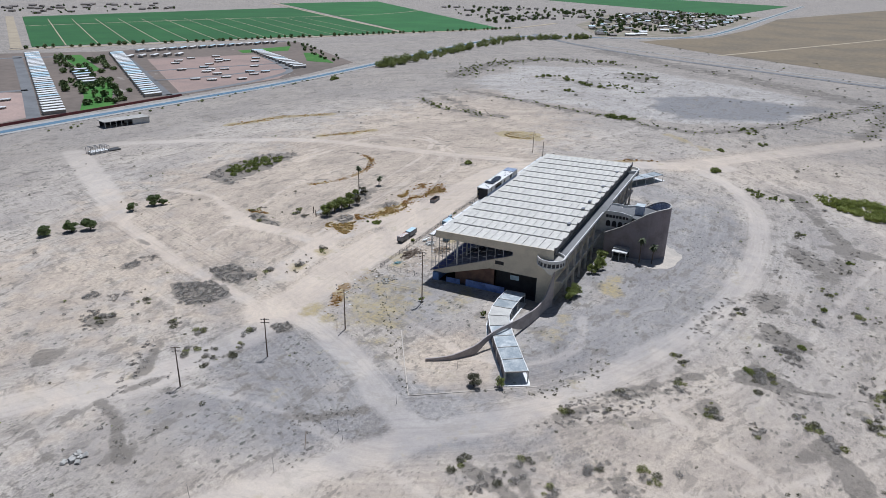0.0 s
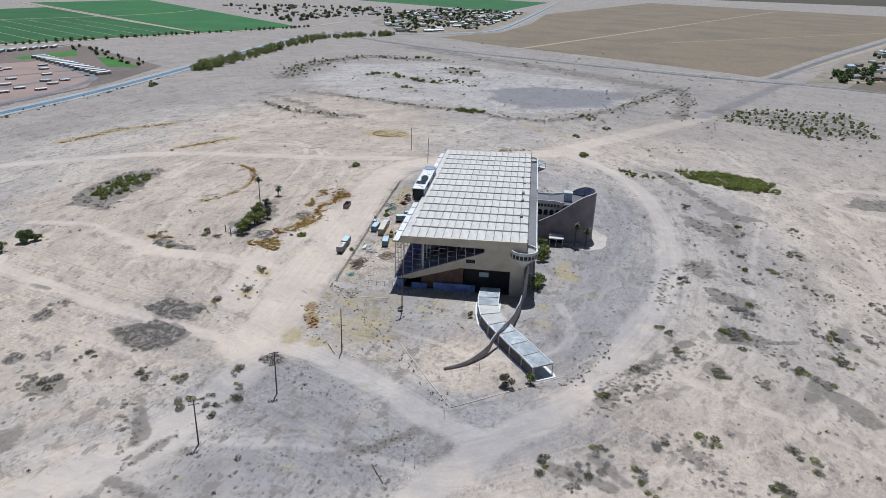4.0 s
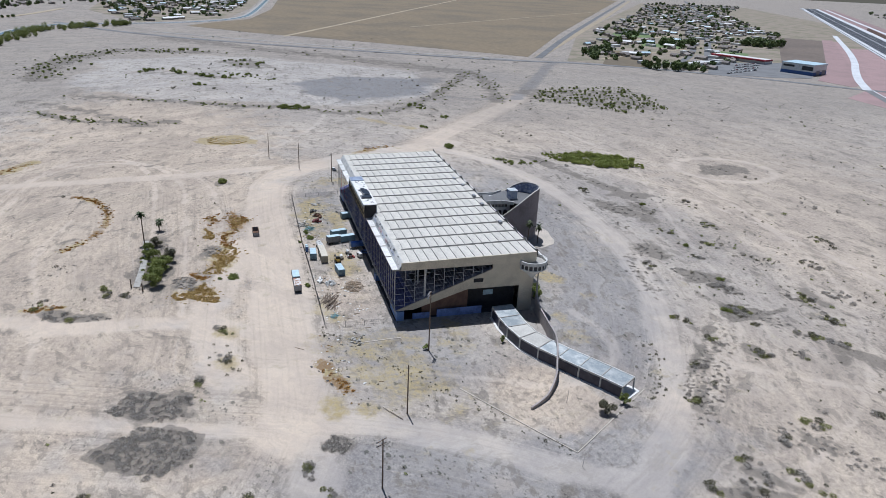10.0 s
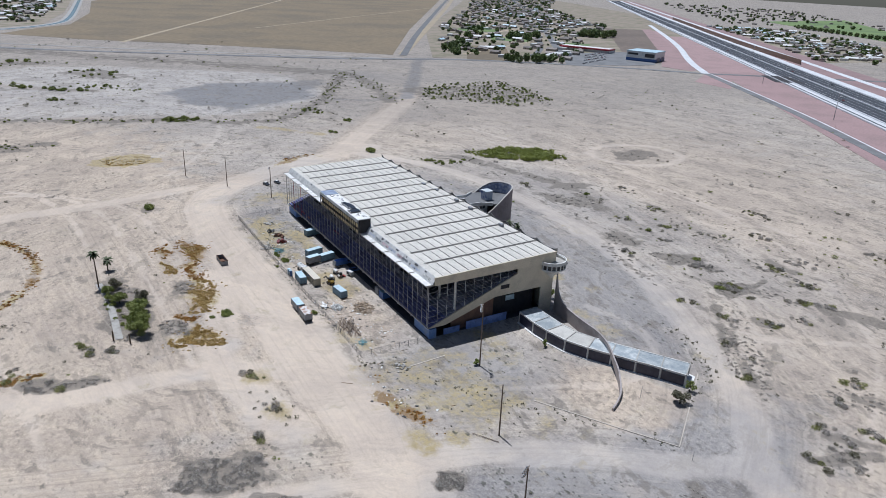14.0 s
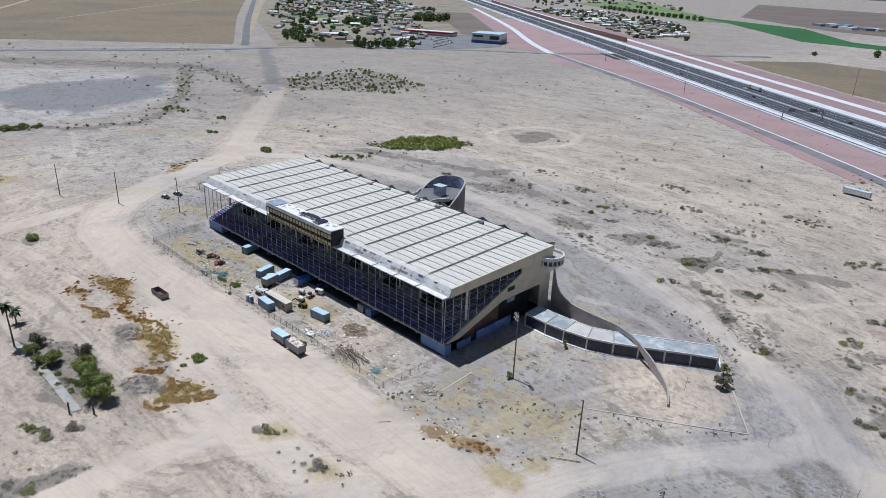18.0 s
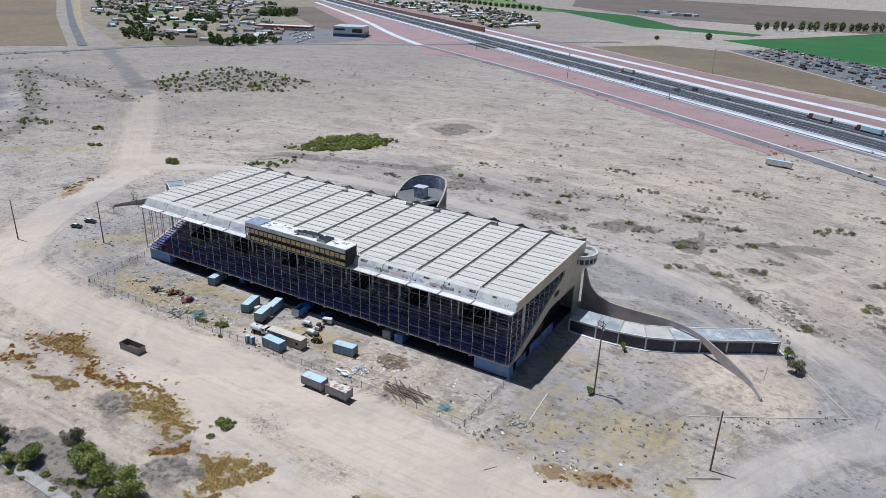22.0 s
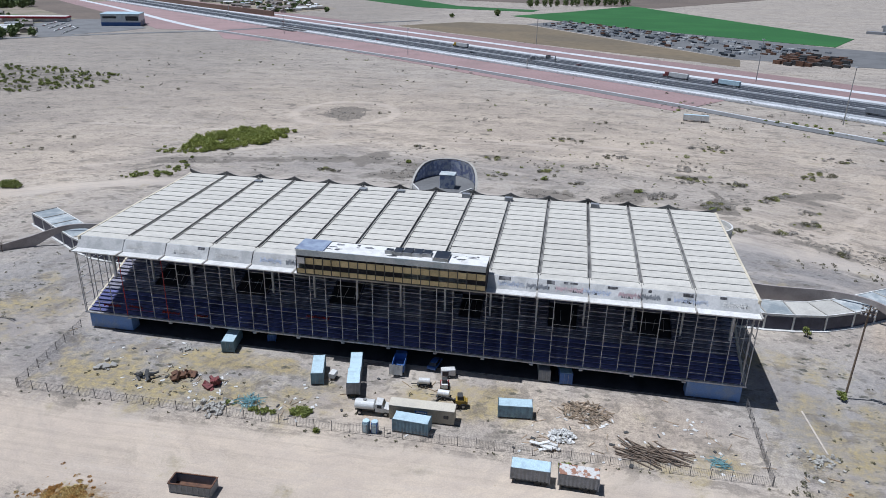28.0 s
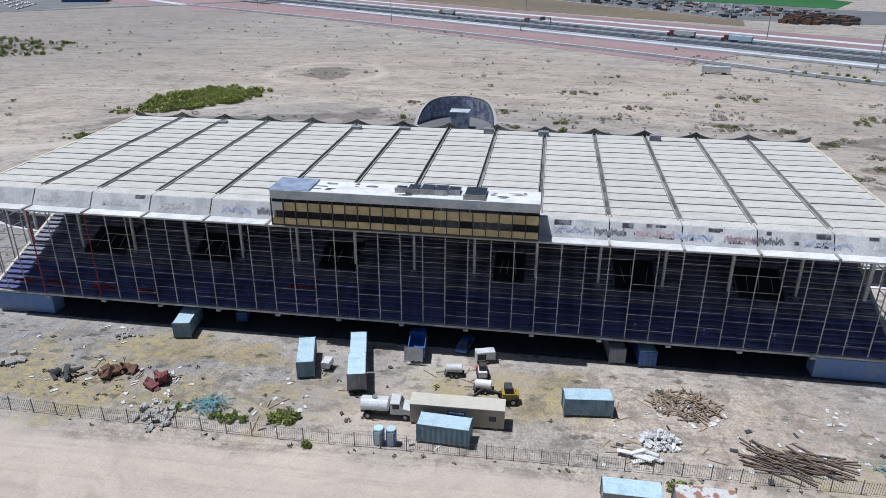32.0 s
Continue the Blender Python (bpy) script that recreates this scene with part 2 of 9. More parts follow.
RED_PAINT = surface("red_spray_paint", (0.40, 0.04, 0.04), (0.25, 0.03, 0.03), 1.0, 6, 0.7)
FENCE_STEEL = surface("dull_grey_fence_steel", (0.24, 0.23, 0.225), (0.16, 0.14, 0.13), 1.0, 8, 0.7, metal=0.2)
WOOD = surface("weathered_pole_wood", (0.20, 0.15, 0.11), (0.13, 0.10, 0.08), 1.5, 9, 0.9)
TIMBER = surface("dry_timber", (0.33, 0.25, 0.17), (0.22, 0.17, 0.12), 1.5, 9, 0.9, spread=0.35)
BLUE_BOX = surface("faded_blue_container", (0.18, 0.29, 0.36), (0.13, 0.20, 0.25), 0.8, 6, 0.55)
PALE_BLUE = surface("pale_blue_roof", (0.50, 0.64, 0.70), (0.40, 0.52, 0.58), 0.6, 5, 0.5)
WHITE_METAL = surface("white_vehicle_paint", (0.72, 0.72, 0.70), (0.62, 0.61, 0.58), 0.7, 6, 0.4)
TAN_METAL = surface("tan_trailer_siding", (0.40, 0.36, 0.28), (0.33, 0.30, 0.24), 0.6, 6, 0.6)
GREY_METAL = surface("grey_trailer_siding", (0.26, 0.27, 0.29), (0.20, 0.21, 0.22), 0.8, 6, 0.5)
BLACK = surface("black_rubber", (0.025, 0.025, 0.027), None, 2, 9, 0.9)
CHASSIS = surface("dark_chassis", (0.06, 0.06, 0.06), None, 2, 9, 0.7)
BLUE_PAINT = surface("blue_paint", (0.06, 0.14, 0.38), (0.05, 0.11, 0.28), 1, 7, 0.5)
YELLOW = surface("yellow_machine_paint", (0.45, 0.30, 0.04), (0.30, 0.20, 0.05), 1, 7, 0.6)
MAROON = surface("faded_maroon_paint", (0.20, 0.05, 0.05), (0.12, 0.04, 0.04), 1, 7, 0.7)
TEAL_PIPE = surface("teal_plastic", (0.20, 0.38, 0.40), (0.12, 0.25, 0.28), 1, 6, 0.6)
RUBBLE = surface("broken_concrete", (0.66, 0.65, 0.62), (0.46, 0.45, 0.43), 0.8, 6, 0.95, spread=0.25)
ASPHALT = surface("freeway_asphalt", (0.052, 0.057, 0.068), (0.042, 0.046, 0.055), 0.05, 1.5, 0.9)
OLD_ASPHALT = surface("old_asphalt", (0.19, 0.19, 0.19), (0.15, 0.15, 0.15), 0.05, 1.5, 0.95)
ROAD_CONCRETE = surface("road_concrete", (0.33, 0.32, 0.30), (0.28, 0.27, 0.255), 0.05, 1.5, 0.9)
SHOULDER = surface("pale_road_concrete", (0.66, 0.67, 0.68), (0.57, 0.58, 0.59), 0.05, 1.5, 0.9)
PINK_GRAVEL = surface("red_landscape_gravel", (0.33, 0.225, 0.216), (0.285, 0.20, 0.19), 0.03, 0.6, 0.95)
LINE_PAINT = surface("white_line_paint", (0.7, 0.7, 0.68), None, 0.5, 4, 0.7)
CROP = surface("green_crop", (0.02, 0.105, 0.022), (0.028, 0.13, 0.028), 0.01, 0.3, 0.9)
CROP_PALE = surface("pale_green_crop", (0.16, 0.22, 0.08), (0.12, 0.17, 0.07), 0.01, 0.3, 0.9)
STRAW_FIELD = surface("dry_stubble_field", (0.215, 0.168, 0.106), (0.17, 0.138, 0.094), 0.008, 0.12, 0.95)
BARE_FIELD = surface("bare_brown_field", (0.18, 0.143, 0.115), (0.145, 0.117, 0.095), 0.008, 0.12, 0.95)
FIELD_TRACK = surface("field_track_soil", (0.40, 0.33, 0.23), (0.34, 0.28, 0.20), 0.05, 0.8, 0.95)
WATER = surface("canal_water", (0.16, 0.25, 0.32), (0.13, 0.21, 0.28), 0.02, 0.3, 0.12, bump=0.02)
LAWN = surface("mown_lawn", (0.05, 0.16, 0.02), (0.07, 0.19, 0.03), 0.03, 0.8, 0.95)
RV_GRAVEL = surface("pink_park_gravel", (0.37, 0.265, 0.22), (0.31, 0.23, 0.195), 0.02, 0.6, 0.95)
TOWN_SOIL = surface("town_yard_soil", (0.30, 0.25, 0.195), (0.20, 0.185, 0.12), 0.03, 0.25, 0.95)
TILE_ROOF = surface("grey_shingle_roof", (0.24, 0.21, 0.19), (0.18, 0.16, 0.15), 0.3, 4, 0.9, spread=0.5)
HOUSE_WALL = surface("stucco_house_wall", (0.45, 0.40, 0.33), (0.38, 0.34, 0.29), 0.4, 4, 0.9, spread=0.3)
MESQUITE = leafy("mesquite_leaf", (0.10, 0.13, 0.025), (0.27, 0.30, 0.075))
THICKET = leafy("palo_verde_leaf", (0.145, 0.175, 0.03), (0.35, 0.38, 0.085))
OLIVE = leafy("desert_shrub_leaf", (0.085, 0.08, 0.045), (0.20, 0.185, 0.115))
GREY_BRUSH = leafy("dead_grey_brush", (0.25, 0.228, 0.20), (0.45, 0.41, 0.36))
STRAW_WEED = leafy("straw_yellow_weed", (0.34, 0.215, 0.06), (0.58, 0.43, 0.17))
GOLD_SHRUB = leafy("yellow_green_shrub", (0.13, 0.14, 0.04), (0.33, 0.33, 0.12))
RUST_WEED = leafy("rust_brown_weed", (0.24, 0.11, 0.022), (0.47, 0.26, 0.065))
TREE_LEAF = leafy("dusty_tree_leaf", (0.06, 0.09, 0.025), (0.16, 0.21, 0.065))
PALM_LEAF = leafy("palm_frond", (0.04, 0.055, 0.02), (0.10, 0.12, 0.045))
BARK = surface("tree_bark", (0.13, 0.10, 0.075), None, 2, 9, 0.95)
PALM_BARK = surface("palm_trunk_bark", (0.16, 0.12, 0.09), None, 2, 9, 0.95)


# ---- ground: one sheet to the horizon ----
def spaced(lo, hi, step, reach, growth):
    core = np.arange(lo, hi + step / 2, step)
    out = [step]
    while sum(out) < reach:
        out.append(out[-1] * growth)
    far = np.cumsum(out)
    return np.concatenate([lo - far[::-1], core, core[-1] + far])


gx, gy = spaced(-130, 275, 1.15, 4300, 1.023), spaced(-185, 170, 1.15, 4300, 1.023)
GX, GY = np.meshgrid(gx, gy)
PX, PY = GX.ravel(), GY.ravel()


def cellnoise(x, y, size, seed):
    """Smooth noise from 0 to 1."""
    r = np.random.default_rng(seed).random((64, 64))
    u, v = x / size, y / size
    i, j = np.floor(u).astype(int), np.floor(v).astype(int)
    fu, fv = u - i, v - j
    fu, fv = fu * fu * (3 - 2 * fu), fv * fv * (3 - 2 * fv)
    g = lambda a, b: r[a % 64, b % 64]
    return (g(i, j) * (1 - fu) + g(i + 1, j) * fu) * (1 - fv) + (g(i, j + 1) * (1 - fu) + g(i + 1, j + 1) * fu) * fv


WOBBLE = 2.2 * (cellnoise(PX, PY, 9, 3) - 0.5) + 1.2 * (cellnoise(PX, PY, 3.5, 4) - 0.5)
RAGGED = 0.55 * (cellnoise(PX, PY, 7, 11) - 0.5) + 0.35 * (cellnoise(PX, PY, 2.7, 12) - 0.5)


def close_to(points, margin):
    """Which ground points lie near the box round some plan points."""
    xs, ys = [p[0] for p in points], [p[1] for p in points]
    return (PX > min(xs) - margin) & (PX < max(xs) + margin) & (PY > min(ys) - margin) & (PY < max(ys) + margin)


def near_line(line, half, soft=3.0):
    """1 on a plan line, falling to 0 past its half width."""
    near = close_to(line, half + soft + 4)
    x, y = PX[near], PY[near]
    best = np.full(len(x), 1e9)
    for a, b in zip(line, line[1:]):
        d = np.array([b[0] - a[0], b[1] - a[1]], float)
        t = np.clip(((x - a[0]) * d[0] + (y - a[1]) * d[1]) / (d @ d), 0, 1)
        best = np.minimum(best, np.hypot(x - a[0] - t * d[0], y - a[1] - t * d[1]) - half)
    out = np.zeros(len(PX))
    out[near] = np.clip(0.5 - (best + WOBBLE[near]) / soft, 0, 1)
    return out


def line_distance(lines):
    best = np.full(len(PX), 400.0)
    for line in lines:
        for a, b in zip(line, line[1:]):
            d = np.array([b[0] - a[0], b[1] - a[1]], float)
            t = np.clip(((PX - a[0]) * d[0] + (PY - a[1]) * d[1]) / (d @ d), 0, 1)
            best = np.minimum(best, np.hypot(PX - a[0] - t * d[0], PY - a[1] - t * d[1]))
    return best


def patches(x, y):
    """Where dead litter and shrubs gather: patches drawn out along the old track, 0 to 1."""
    wx = x + 14 * (cellnoise(x, y, 23, 51) - 0.5) + 5 * (cellnoise(x, y, 6, 52) - 0.5)
    wy = y + 12 * (cellnoise(x, y, 21, 53) - 0.5) + 4 * (cellnoise(x, y, 6, 54) - 0.5) + 0.12 * x
    v = 0.5 * cellnoise(wx, wy * 2.0, 27, 55) + 0.3 * cellnoise(wx, wy * 1.8, 11, 56) + 0.2 * cellnoise(x, y, 150, 57)
    return np.clip((v - 0.585) / 0.15, 0, 1)


def blob(x, y, rx, ry, turn=0.0, soft=0.9):
    c, s = math.cos(radians(turn)), math.sin(radians(turn))
    near = close_to([(x, y)], 2.4 * max(rx, ry))
    px, py = PX[near] - x, PY[near] - y
    r = np.hypot((px * c + py * s) / rx, (py * c - px * s) / ry) + RAGGED[near]
    out = np.zeros(len(PX))
    out[near] = np.clip((1 - r) / soft + 0.5, 0, 1)
    return out


def area(outline, soft=6.0, wobble=8.0):
    """1 inside a plan outline with a ragged edge."""
    near = close_to(outline, soft + 2 * wobble)
    gx0, gy0 = PX[near], PY[near]
    x = gx0 + wobble * (cellnoise(gx0, gy0, wobble * 1.5, 31) - 0.5) + 0.4 * wobble * (cellnoise(gx0, gy0, wobble * 0.5, 33) - 0.5)
    y = gy0 + wobble * (cellnoise(gx0, gy0, wobble * 1.5, 32) - 0.5) + 0.4 * wobble * (cellnoise(gx0, gy0, wobble * 0.5, 34) - 0.5)
    ins, best = np.zeros(len(x), bool), np.full(len(x), 1e9)
    for a, b in zip(outline, outline[1:] + outline[:1]):
        if a[1] != b[1]:
            ins ^= ((a[1] > y) != (b[1] > y)) & (x < (b[0] - a[0]) * (y - a[1]) / (b[1] - a[1]) + a[0])
        d = np.array([b[0] - a[0], b[1] - a[1]], float)
        t = np.clip(((x - a[0]) * d[0] + (y - a[1]) * d[1]) / (d @ d), 0, 1)
        best = np.minimum(best, np.hypot(x - a[0] - t * d[0], y - a[1] - t * d[1]))
    out = np.zeros(len(PX))
    out[near] = np.clip(0.5 + np.where(ins, best, -best) / soft, 0, 1)
    return out


def most(*masks):
    return np.maximum.reduce(masks)


SHRUB_FIELD = [(-315, 215), (-266, 192), (-190, 270), (-196, 318), (-242, 336), (-324, 338)]
CIRCLE = [(-19 + 27 * math.cos(k * math.tau / 24), 240 + 31 * math.sin(k * math.tau / 24)) for k in range(25)]
ARC = [(53, -288), (30, -268), (1, -230), (-34, -177), (-40, -109), (-46, -72), (-55, -35)]
BANKS = {"upper": [(-369, -222), (-450, -232), (-518, -222), (-594, -183), (-582, -90)], "lower": [(-285, -182), (-268, -124), (-252, -83), (-237, -50), (-235, -29), (-226, 0), (-207, 24), (-204, 59), (-235, 95), (-300, 135), (-351, 162), (-429, 203)], "near": [(-221, -192), (-189, -156), (-179, -117), (-181, -92)]}
BASIN = [(-338, -187), (-496, -192), (-561, -90), (-513, 21), (-430, 148), (-303, 124), (-238, 66), (-239, 2), (-264, -83), (-287, -147)]
MUD = [(-342, 4), (-385, 41), (-390, 100), (-388, 164), (-303, 124), (-263, 72), (-254, 32), (-290, 13)]
OLD_BED = [(77, -177), (77, -152), (51, -157), (14, -160), (2, -167), (16, -182), (50, -184)]
GREY_BED = [[(170, -85), (178, -72), (176, -64), (168, -63), (162, -78)], [(188, -86), (200, -70), (193, -62), (184, -61), (179, -75)]]
ARROW = [(146, 117), (160, 111), (160, 122), (155, 139), (151, 125)]
STREAKS = [[(-91, -135), (-83, -109)], [(-53, -136), (-52, -122)], [(-65, -118), (-67, -82)], [(-159, -179), (-157, -166)], [(-128, -137), (-125, -115)], [(-27, -111), (-28, -104)], [(-192, -28), (-176, -5), (-141, 13), (-114, 58)], [(-142, 2), (-130, 27), (-124, 57)], [(-165, -102), (-174, -81), (-166, -70)], [(-103, -167), (-102, -148), (-104, -122)], [(-14, -142), (-17, -128)], [(-118, -306), (-119, -275), (-116, -227)], [(-163, -241), (-194, -222)]]
STREAKS += [[(-67, -234), (-99, -211), (-119, -183)], [(13, -220), (-26, -215)], [(106, -176), (101, -139)], [(43, -197), (33, -173)], [(-77, -143), (-81, -111), (-70, -65)], [(-113, -133), (-103, -84)], [(12, -123), (-26, -119)], [(160, -137), (167, -113)], [(50, -126), (33, -97), (-1, -92)], [(-182, -173), (-168, -116), (-160, -80)], [(83, -124), (66, -105)], [(98, -123), (70, -112)]]
STREAKS += [[(-66, 107), (-52, 126), (-23, 149)], [(82, 175), (102, 176)], [(36, 211), (61, 209)], [(25, 114), (44, 129)], [(-48, 216), (-18, 244)], [(78, 259), (126, 236)], [(112, 193), (139, 177)], [(141, 220), (183, 202)], [(155, 177), (180, 151)], [(176, 142), (201, 136)], [(17, 256), (65, 243)], [(108, 160), (129, 158)], [(-129, 223), (-92, 236)], [(-195, 298), (-137, 307), (-73, 309)]]
RUST_BED = [[(17, -54), (31, -45), (42, -50), (38, -55), (30, -55)], [(22, -61), (34, -59), (34, -62), (27, -64)], [(36, -52), (46, -54), (62, -54), (62, -58), (46, -58)], [(84, -67), (92, -62), (93, -65), (86, -68)]]
GOLD_BED = [[(24, -53), (33, -47), (42, -50), (44, -54)], [(60, -55), (74, -51), (85, -55), (86, -63), (75, -62)], [(96, -65), (100, -58), (111, -59), (110, -65), (103, -69)], [(101, -71), (108, -69), (108, -72)], [(37, -63), (50, -62), (48, -65)]]
OCHRE = [[(-39, -259), (-58, -252), (-84, -245), (-103, -228), (-113, -219)], [(-45, -180), (-59, -170), (-80, -158)], [(-14, -125), (-8, -116), (5, -109), (17, -106), (30, -106)], [(37, -107), (48, -111), (56, -117)], [(107, -118), (107, -107)]]
road_mask = most(
    near_line(smooth_line([(-104, 86), (-91, 50), (-62, -6), (-33, -34), (5, -38), (50, -37), (108, -36), (143, -36), (177, -36), (190, -40)]), 9),
    near_line([(20, -38), (150, -38)], 10),
    near_line(smooth_line([(185, -32), (194, -9), (209, 14), (220, 28), (224, 38)]), 4.5),
    near_line(smooth_line([(300, -12), (258, 18), (241, 30), (222, 44), (208, 58), (189, 72), (159, 85), (133, 98), (83, 110), (38, 114), (-22, 111), (-61, 95), (-91, 73)]), 5),
    near_line([(300, -100), (263, -63), (245, -44), (220, -36), (183, -34), (160, -36)], 6),
    near_line([(-91, 60), (-169, 122), (-229, 173), (-280, 209)], 9, 6),
    near_line(smooth_line(ARC), 5),
    near_line(smooth_line([(102, -177), (96, -151), (110, -129), (123, -90), (127, -66)]), 2.2),
    near_line([(114, -122), (122, -106), (124, -75), (127, -56), (136, -46)], 4),
    near_line([(104, -233), (120, -200), (136, -176), (150, -155), (159, -131), (173, -95), (182, -65), (188, -46)], 3.2),
    near_line([(74, -285), (115, -211), (146, -163)], 7),
    near_line([(162, -54), (120, -62), (100, -56), (60, -50)], 6),
    near_line(CIRCLE, 3.0),
)
grey_mask = most(0.5 * blob(50, 138, 110, 30), 
    blob(145, 66, 50, 22, -20), blob(95, 80, 60, 26), blob(40, 82, 66, 26), blob(217, 32, 19, 34), blob(214, -12, 20, 30), 0.85 * blob(158, 0, 24, 22), blob(234, 5, 18, 34, 20),
    0.8 * blob(-25, 30, 24, 50), 0.6 * blob(-420, 200, 60, 30, 30), 0.9 * blob(22, -12, 36, 12), 0.8 * near_line([(0, 52), (140, 54)], 8, 8),
) * (1 - 0.9 * blob(188, 30, 17, 14, 50, 0.4))
straw_mask = most(*(0.9 * area(l, 4, 4) for l in GOLD_BED),
    3.4 * blob(-123, -56, 13, 17, 0, 0.12), 1.5 * near_line(OCHRE[0], 5), 1.2 * near_line(OCHRE[1], 4), 0.9 * blob(134, -55, 4, 4), 0.9 * blob(151, -55, 4.5, 4), blob(182, -27, 5, 4), blob(183, -19, 5, 4), 0.7 * near_line([(-185, 40), (-150, 70)], 4), 0.95 * blob(112, 64, 11, 4, 0), 0.75 * blob(166, -8, 26, 16, 40), 0.6 * blob(150, 56, 12, 4), 0.7 * blob(30, -17, 34, 8), 1.15 * blob(16, -18, 14, 5), 1.0 * blob(40, -8, 16, 4), 1.0 * blob(86, -12, 12, 7), 0.6 * blob(126, -21, 12, 4), 0.5 * blob(150, 6, 14, 16),
    0.6 * blob(-22, -2, 14, 18), 0.5 * blob(178, -8, 14, 8, 30),
)
rust_mask = most(
    *(area(l, 3, 3) for l in RUST_BED), *(0.6 * area(l, 3, 3) for l in GOLD_BED),
    *(near_line(smooth_line(l), 1.6) for l in OCHRE), blob(160, -27, 6, 3, 20),
    blob(-90, 30, 3, 14, 35), blob(168, -24, 9, 3, 25),
)
scrub_mask = most(0.8 * blob(95.2, -69.3, 8, 5, 20), 0.8 * blob(65.8, -61.3, 6, 4), 
    *(1.4 * area(l, 3, 4) for l in GREY_BED), 1.3 * area(ARROW, 3, 3), *(0.85 * near_line(l, 0.5, 3.5) for l in STREAKS), 0.7 * near_line([(87, 119), (100, 108), (120, 100), (136, 98)], 2.5, 5), 0.9 * blob(134, 128, 6, 4, 40), 0.9 * blob(126, 133, 5, 4), 0.9 * blob(148, 157, 10, 4), blob(178, 107, 5, 4), blob(183, 135, 9, 3, -30), near_line([(202, 70), (182, 86), (169, 101)], 2.2, 4), near_line([(254, -45), (259, -34), (268, -21)], 2.6, 3), near_line([(251, -45), (238, -40), (214, -30)], 1.2, 3), near_line([(238, 0), (232, 12), (224, 21)], 2.0, 4), near_line([(232, 55), (237, 70)], 2.2, 3), near_line([(226, 66), (236, 74)], 1.8, 3), near_line([(183, 136), (189, 142), (199, 145)], 3.0, 4),  near_line([(162, 102), (188, 76)], 1.5, 3), blob(68, 168, 10, 3), blob(20, 150, 12, 6, 80), blob(183, -113, 4, 4), blob(209, -104, 4, 3.5), blob(246, -79, 8, 5), blob(222, -83, 4, 6), blob(116, -101, 11, 3, 80), blob(-27, -60, 6, 3), blob(112, -108, 6, 3, 70), *(0.9 * near_line(l, w, 14) for l, w in zip(BANKS.values(), (16, 8, 7))), 1.2 * area(OLD_BED, 5, 6), blob(196, -28, 4, 4), 1.2 * blob(-19, 240, 12, 18, 20, 0.25), 0.8 * near_line([(-36, 192), (-53, 221), (-54, 263), (-30, 278)], 0.8, 3), 0.7 * near_line([(-17, 278), (14, 262), (18, 229)], 0.6, 3), blob(95, 120, 10, 7), blob(123, 124, 12, 6, 30), blob(40, 132, 16, 7, 20),
    blob(70, -82, 30, 8, 0), 0.72 * area(SHRUB_FIELD, 26, 26), 0.8 * near_line([(-424, 206), (-330, 195), (-250, 173)], 10, 12), 0.7 * near_line([(-265, -205), (-227, -162), (-170, -110)], 9, 12), 0.7 * near_line([(-412, -130), (-404, -100), (-380, -55)], 10, 12), 0.7 * blob(160, 128, 9, 4, 20), 0.7 * blob(225, 95, 10, 4, 30), 0.7 * blob(150, 150, 9, 3), 0.8 * blob(230, -52, 12, 2.5, 30),
    0.8 * near_line([(-60, 128), (20, 150), (60, 142)], 5), 0.75 * near_line([(-740, -150), (-560, 60), (-430, 190)], 24, 20), blob(-480, -40, 40, 22, 40), 0.7 * blob(258, 118, 11, 5, 40),
)
tar_mask = most(near_line([(-262, 196), (-380, 266), (-480, 322), (-525, 350)], 7, 6), 0.95 * area(MUD, 16, 20), 0.6 * near_line([(-300, 100), (-262, 150), (-262, 190)], 6, 10))
warm_mask = most(blob(-40, -110, 300, 85, 0, 0.5), near_line([(-60, -10), (-33, -34), (5, -38), (190, -40)], 13, 12), near_line([(-91, 60), (-280, 209)], 14, 14), 0.45 * blob(-60, 240, 230, 120, 0, 0.8), 0.9 * blob(188, 30, 17, 14, 50, 0.4), 0.75 * blob(265, 110, 110, 100, 0, 0.8), 0.7 * blob(60, 230, 200, 90, -15, 0.8), 0.6 * blob(-120, 130, 70, 60, 0, 0.8), 0.8 * blob(112, -14, 26, 10), 0.7 * blob(68, -18, 12, 6))
OVAL = [[(150 - 30 * k, -60 - 9 * k), (40, -58 - 14 * k), (-40 - 5 * k, -64 - 14 * k), (-80 - 8 * k, -110 - 6 * k), (-60 - 6 * k, -150), (20, -168 + 8 * k)] for k in range(3)]
lane = line_distance([smooth_line(l) for l in (
    [(-104, 86), (-91, 50), (-62, -6), (-33, -34), (5, -38), (50, -37), (108, -36), (177, -36), (190, -40)],
    [(120, -230), (146, -163), (166, -105), (180, -60), (186, -40), (193, -15), (209, 12), (222, 28)],
    [(222, 27), (210, 48), (192, 67), (165, 85), (133, 98), (83, 110), (38, 114), (-22, 111), (-61, 95), (-91, 73)],
    [(275, -90), (253, -74), (220, -49), (196, -38), (168, -31)], [(-91, 60), (-169, 122), (-280, 209)], [(109, -187), (61, -162), (-3, -130), (-45, -73), (-62, -20)], *OVAL)])
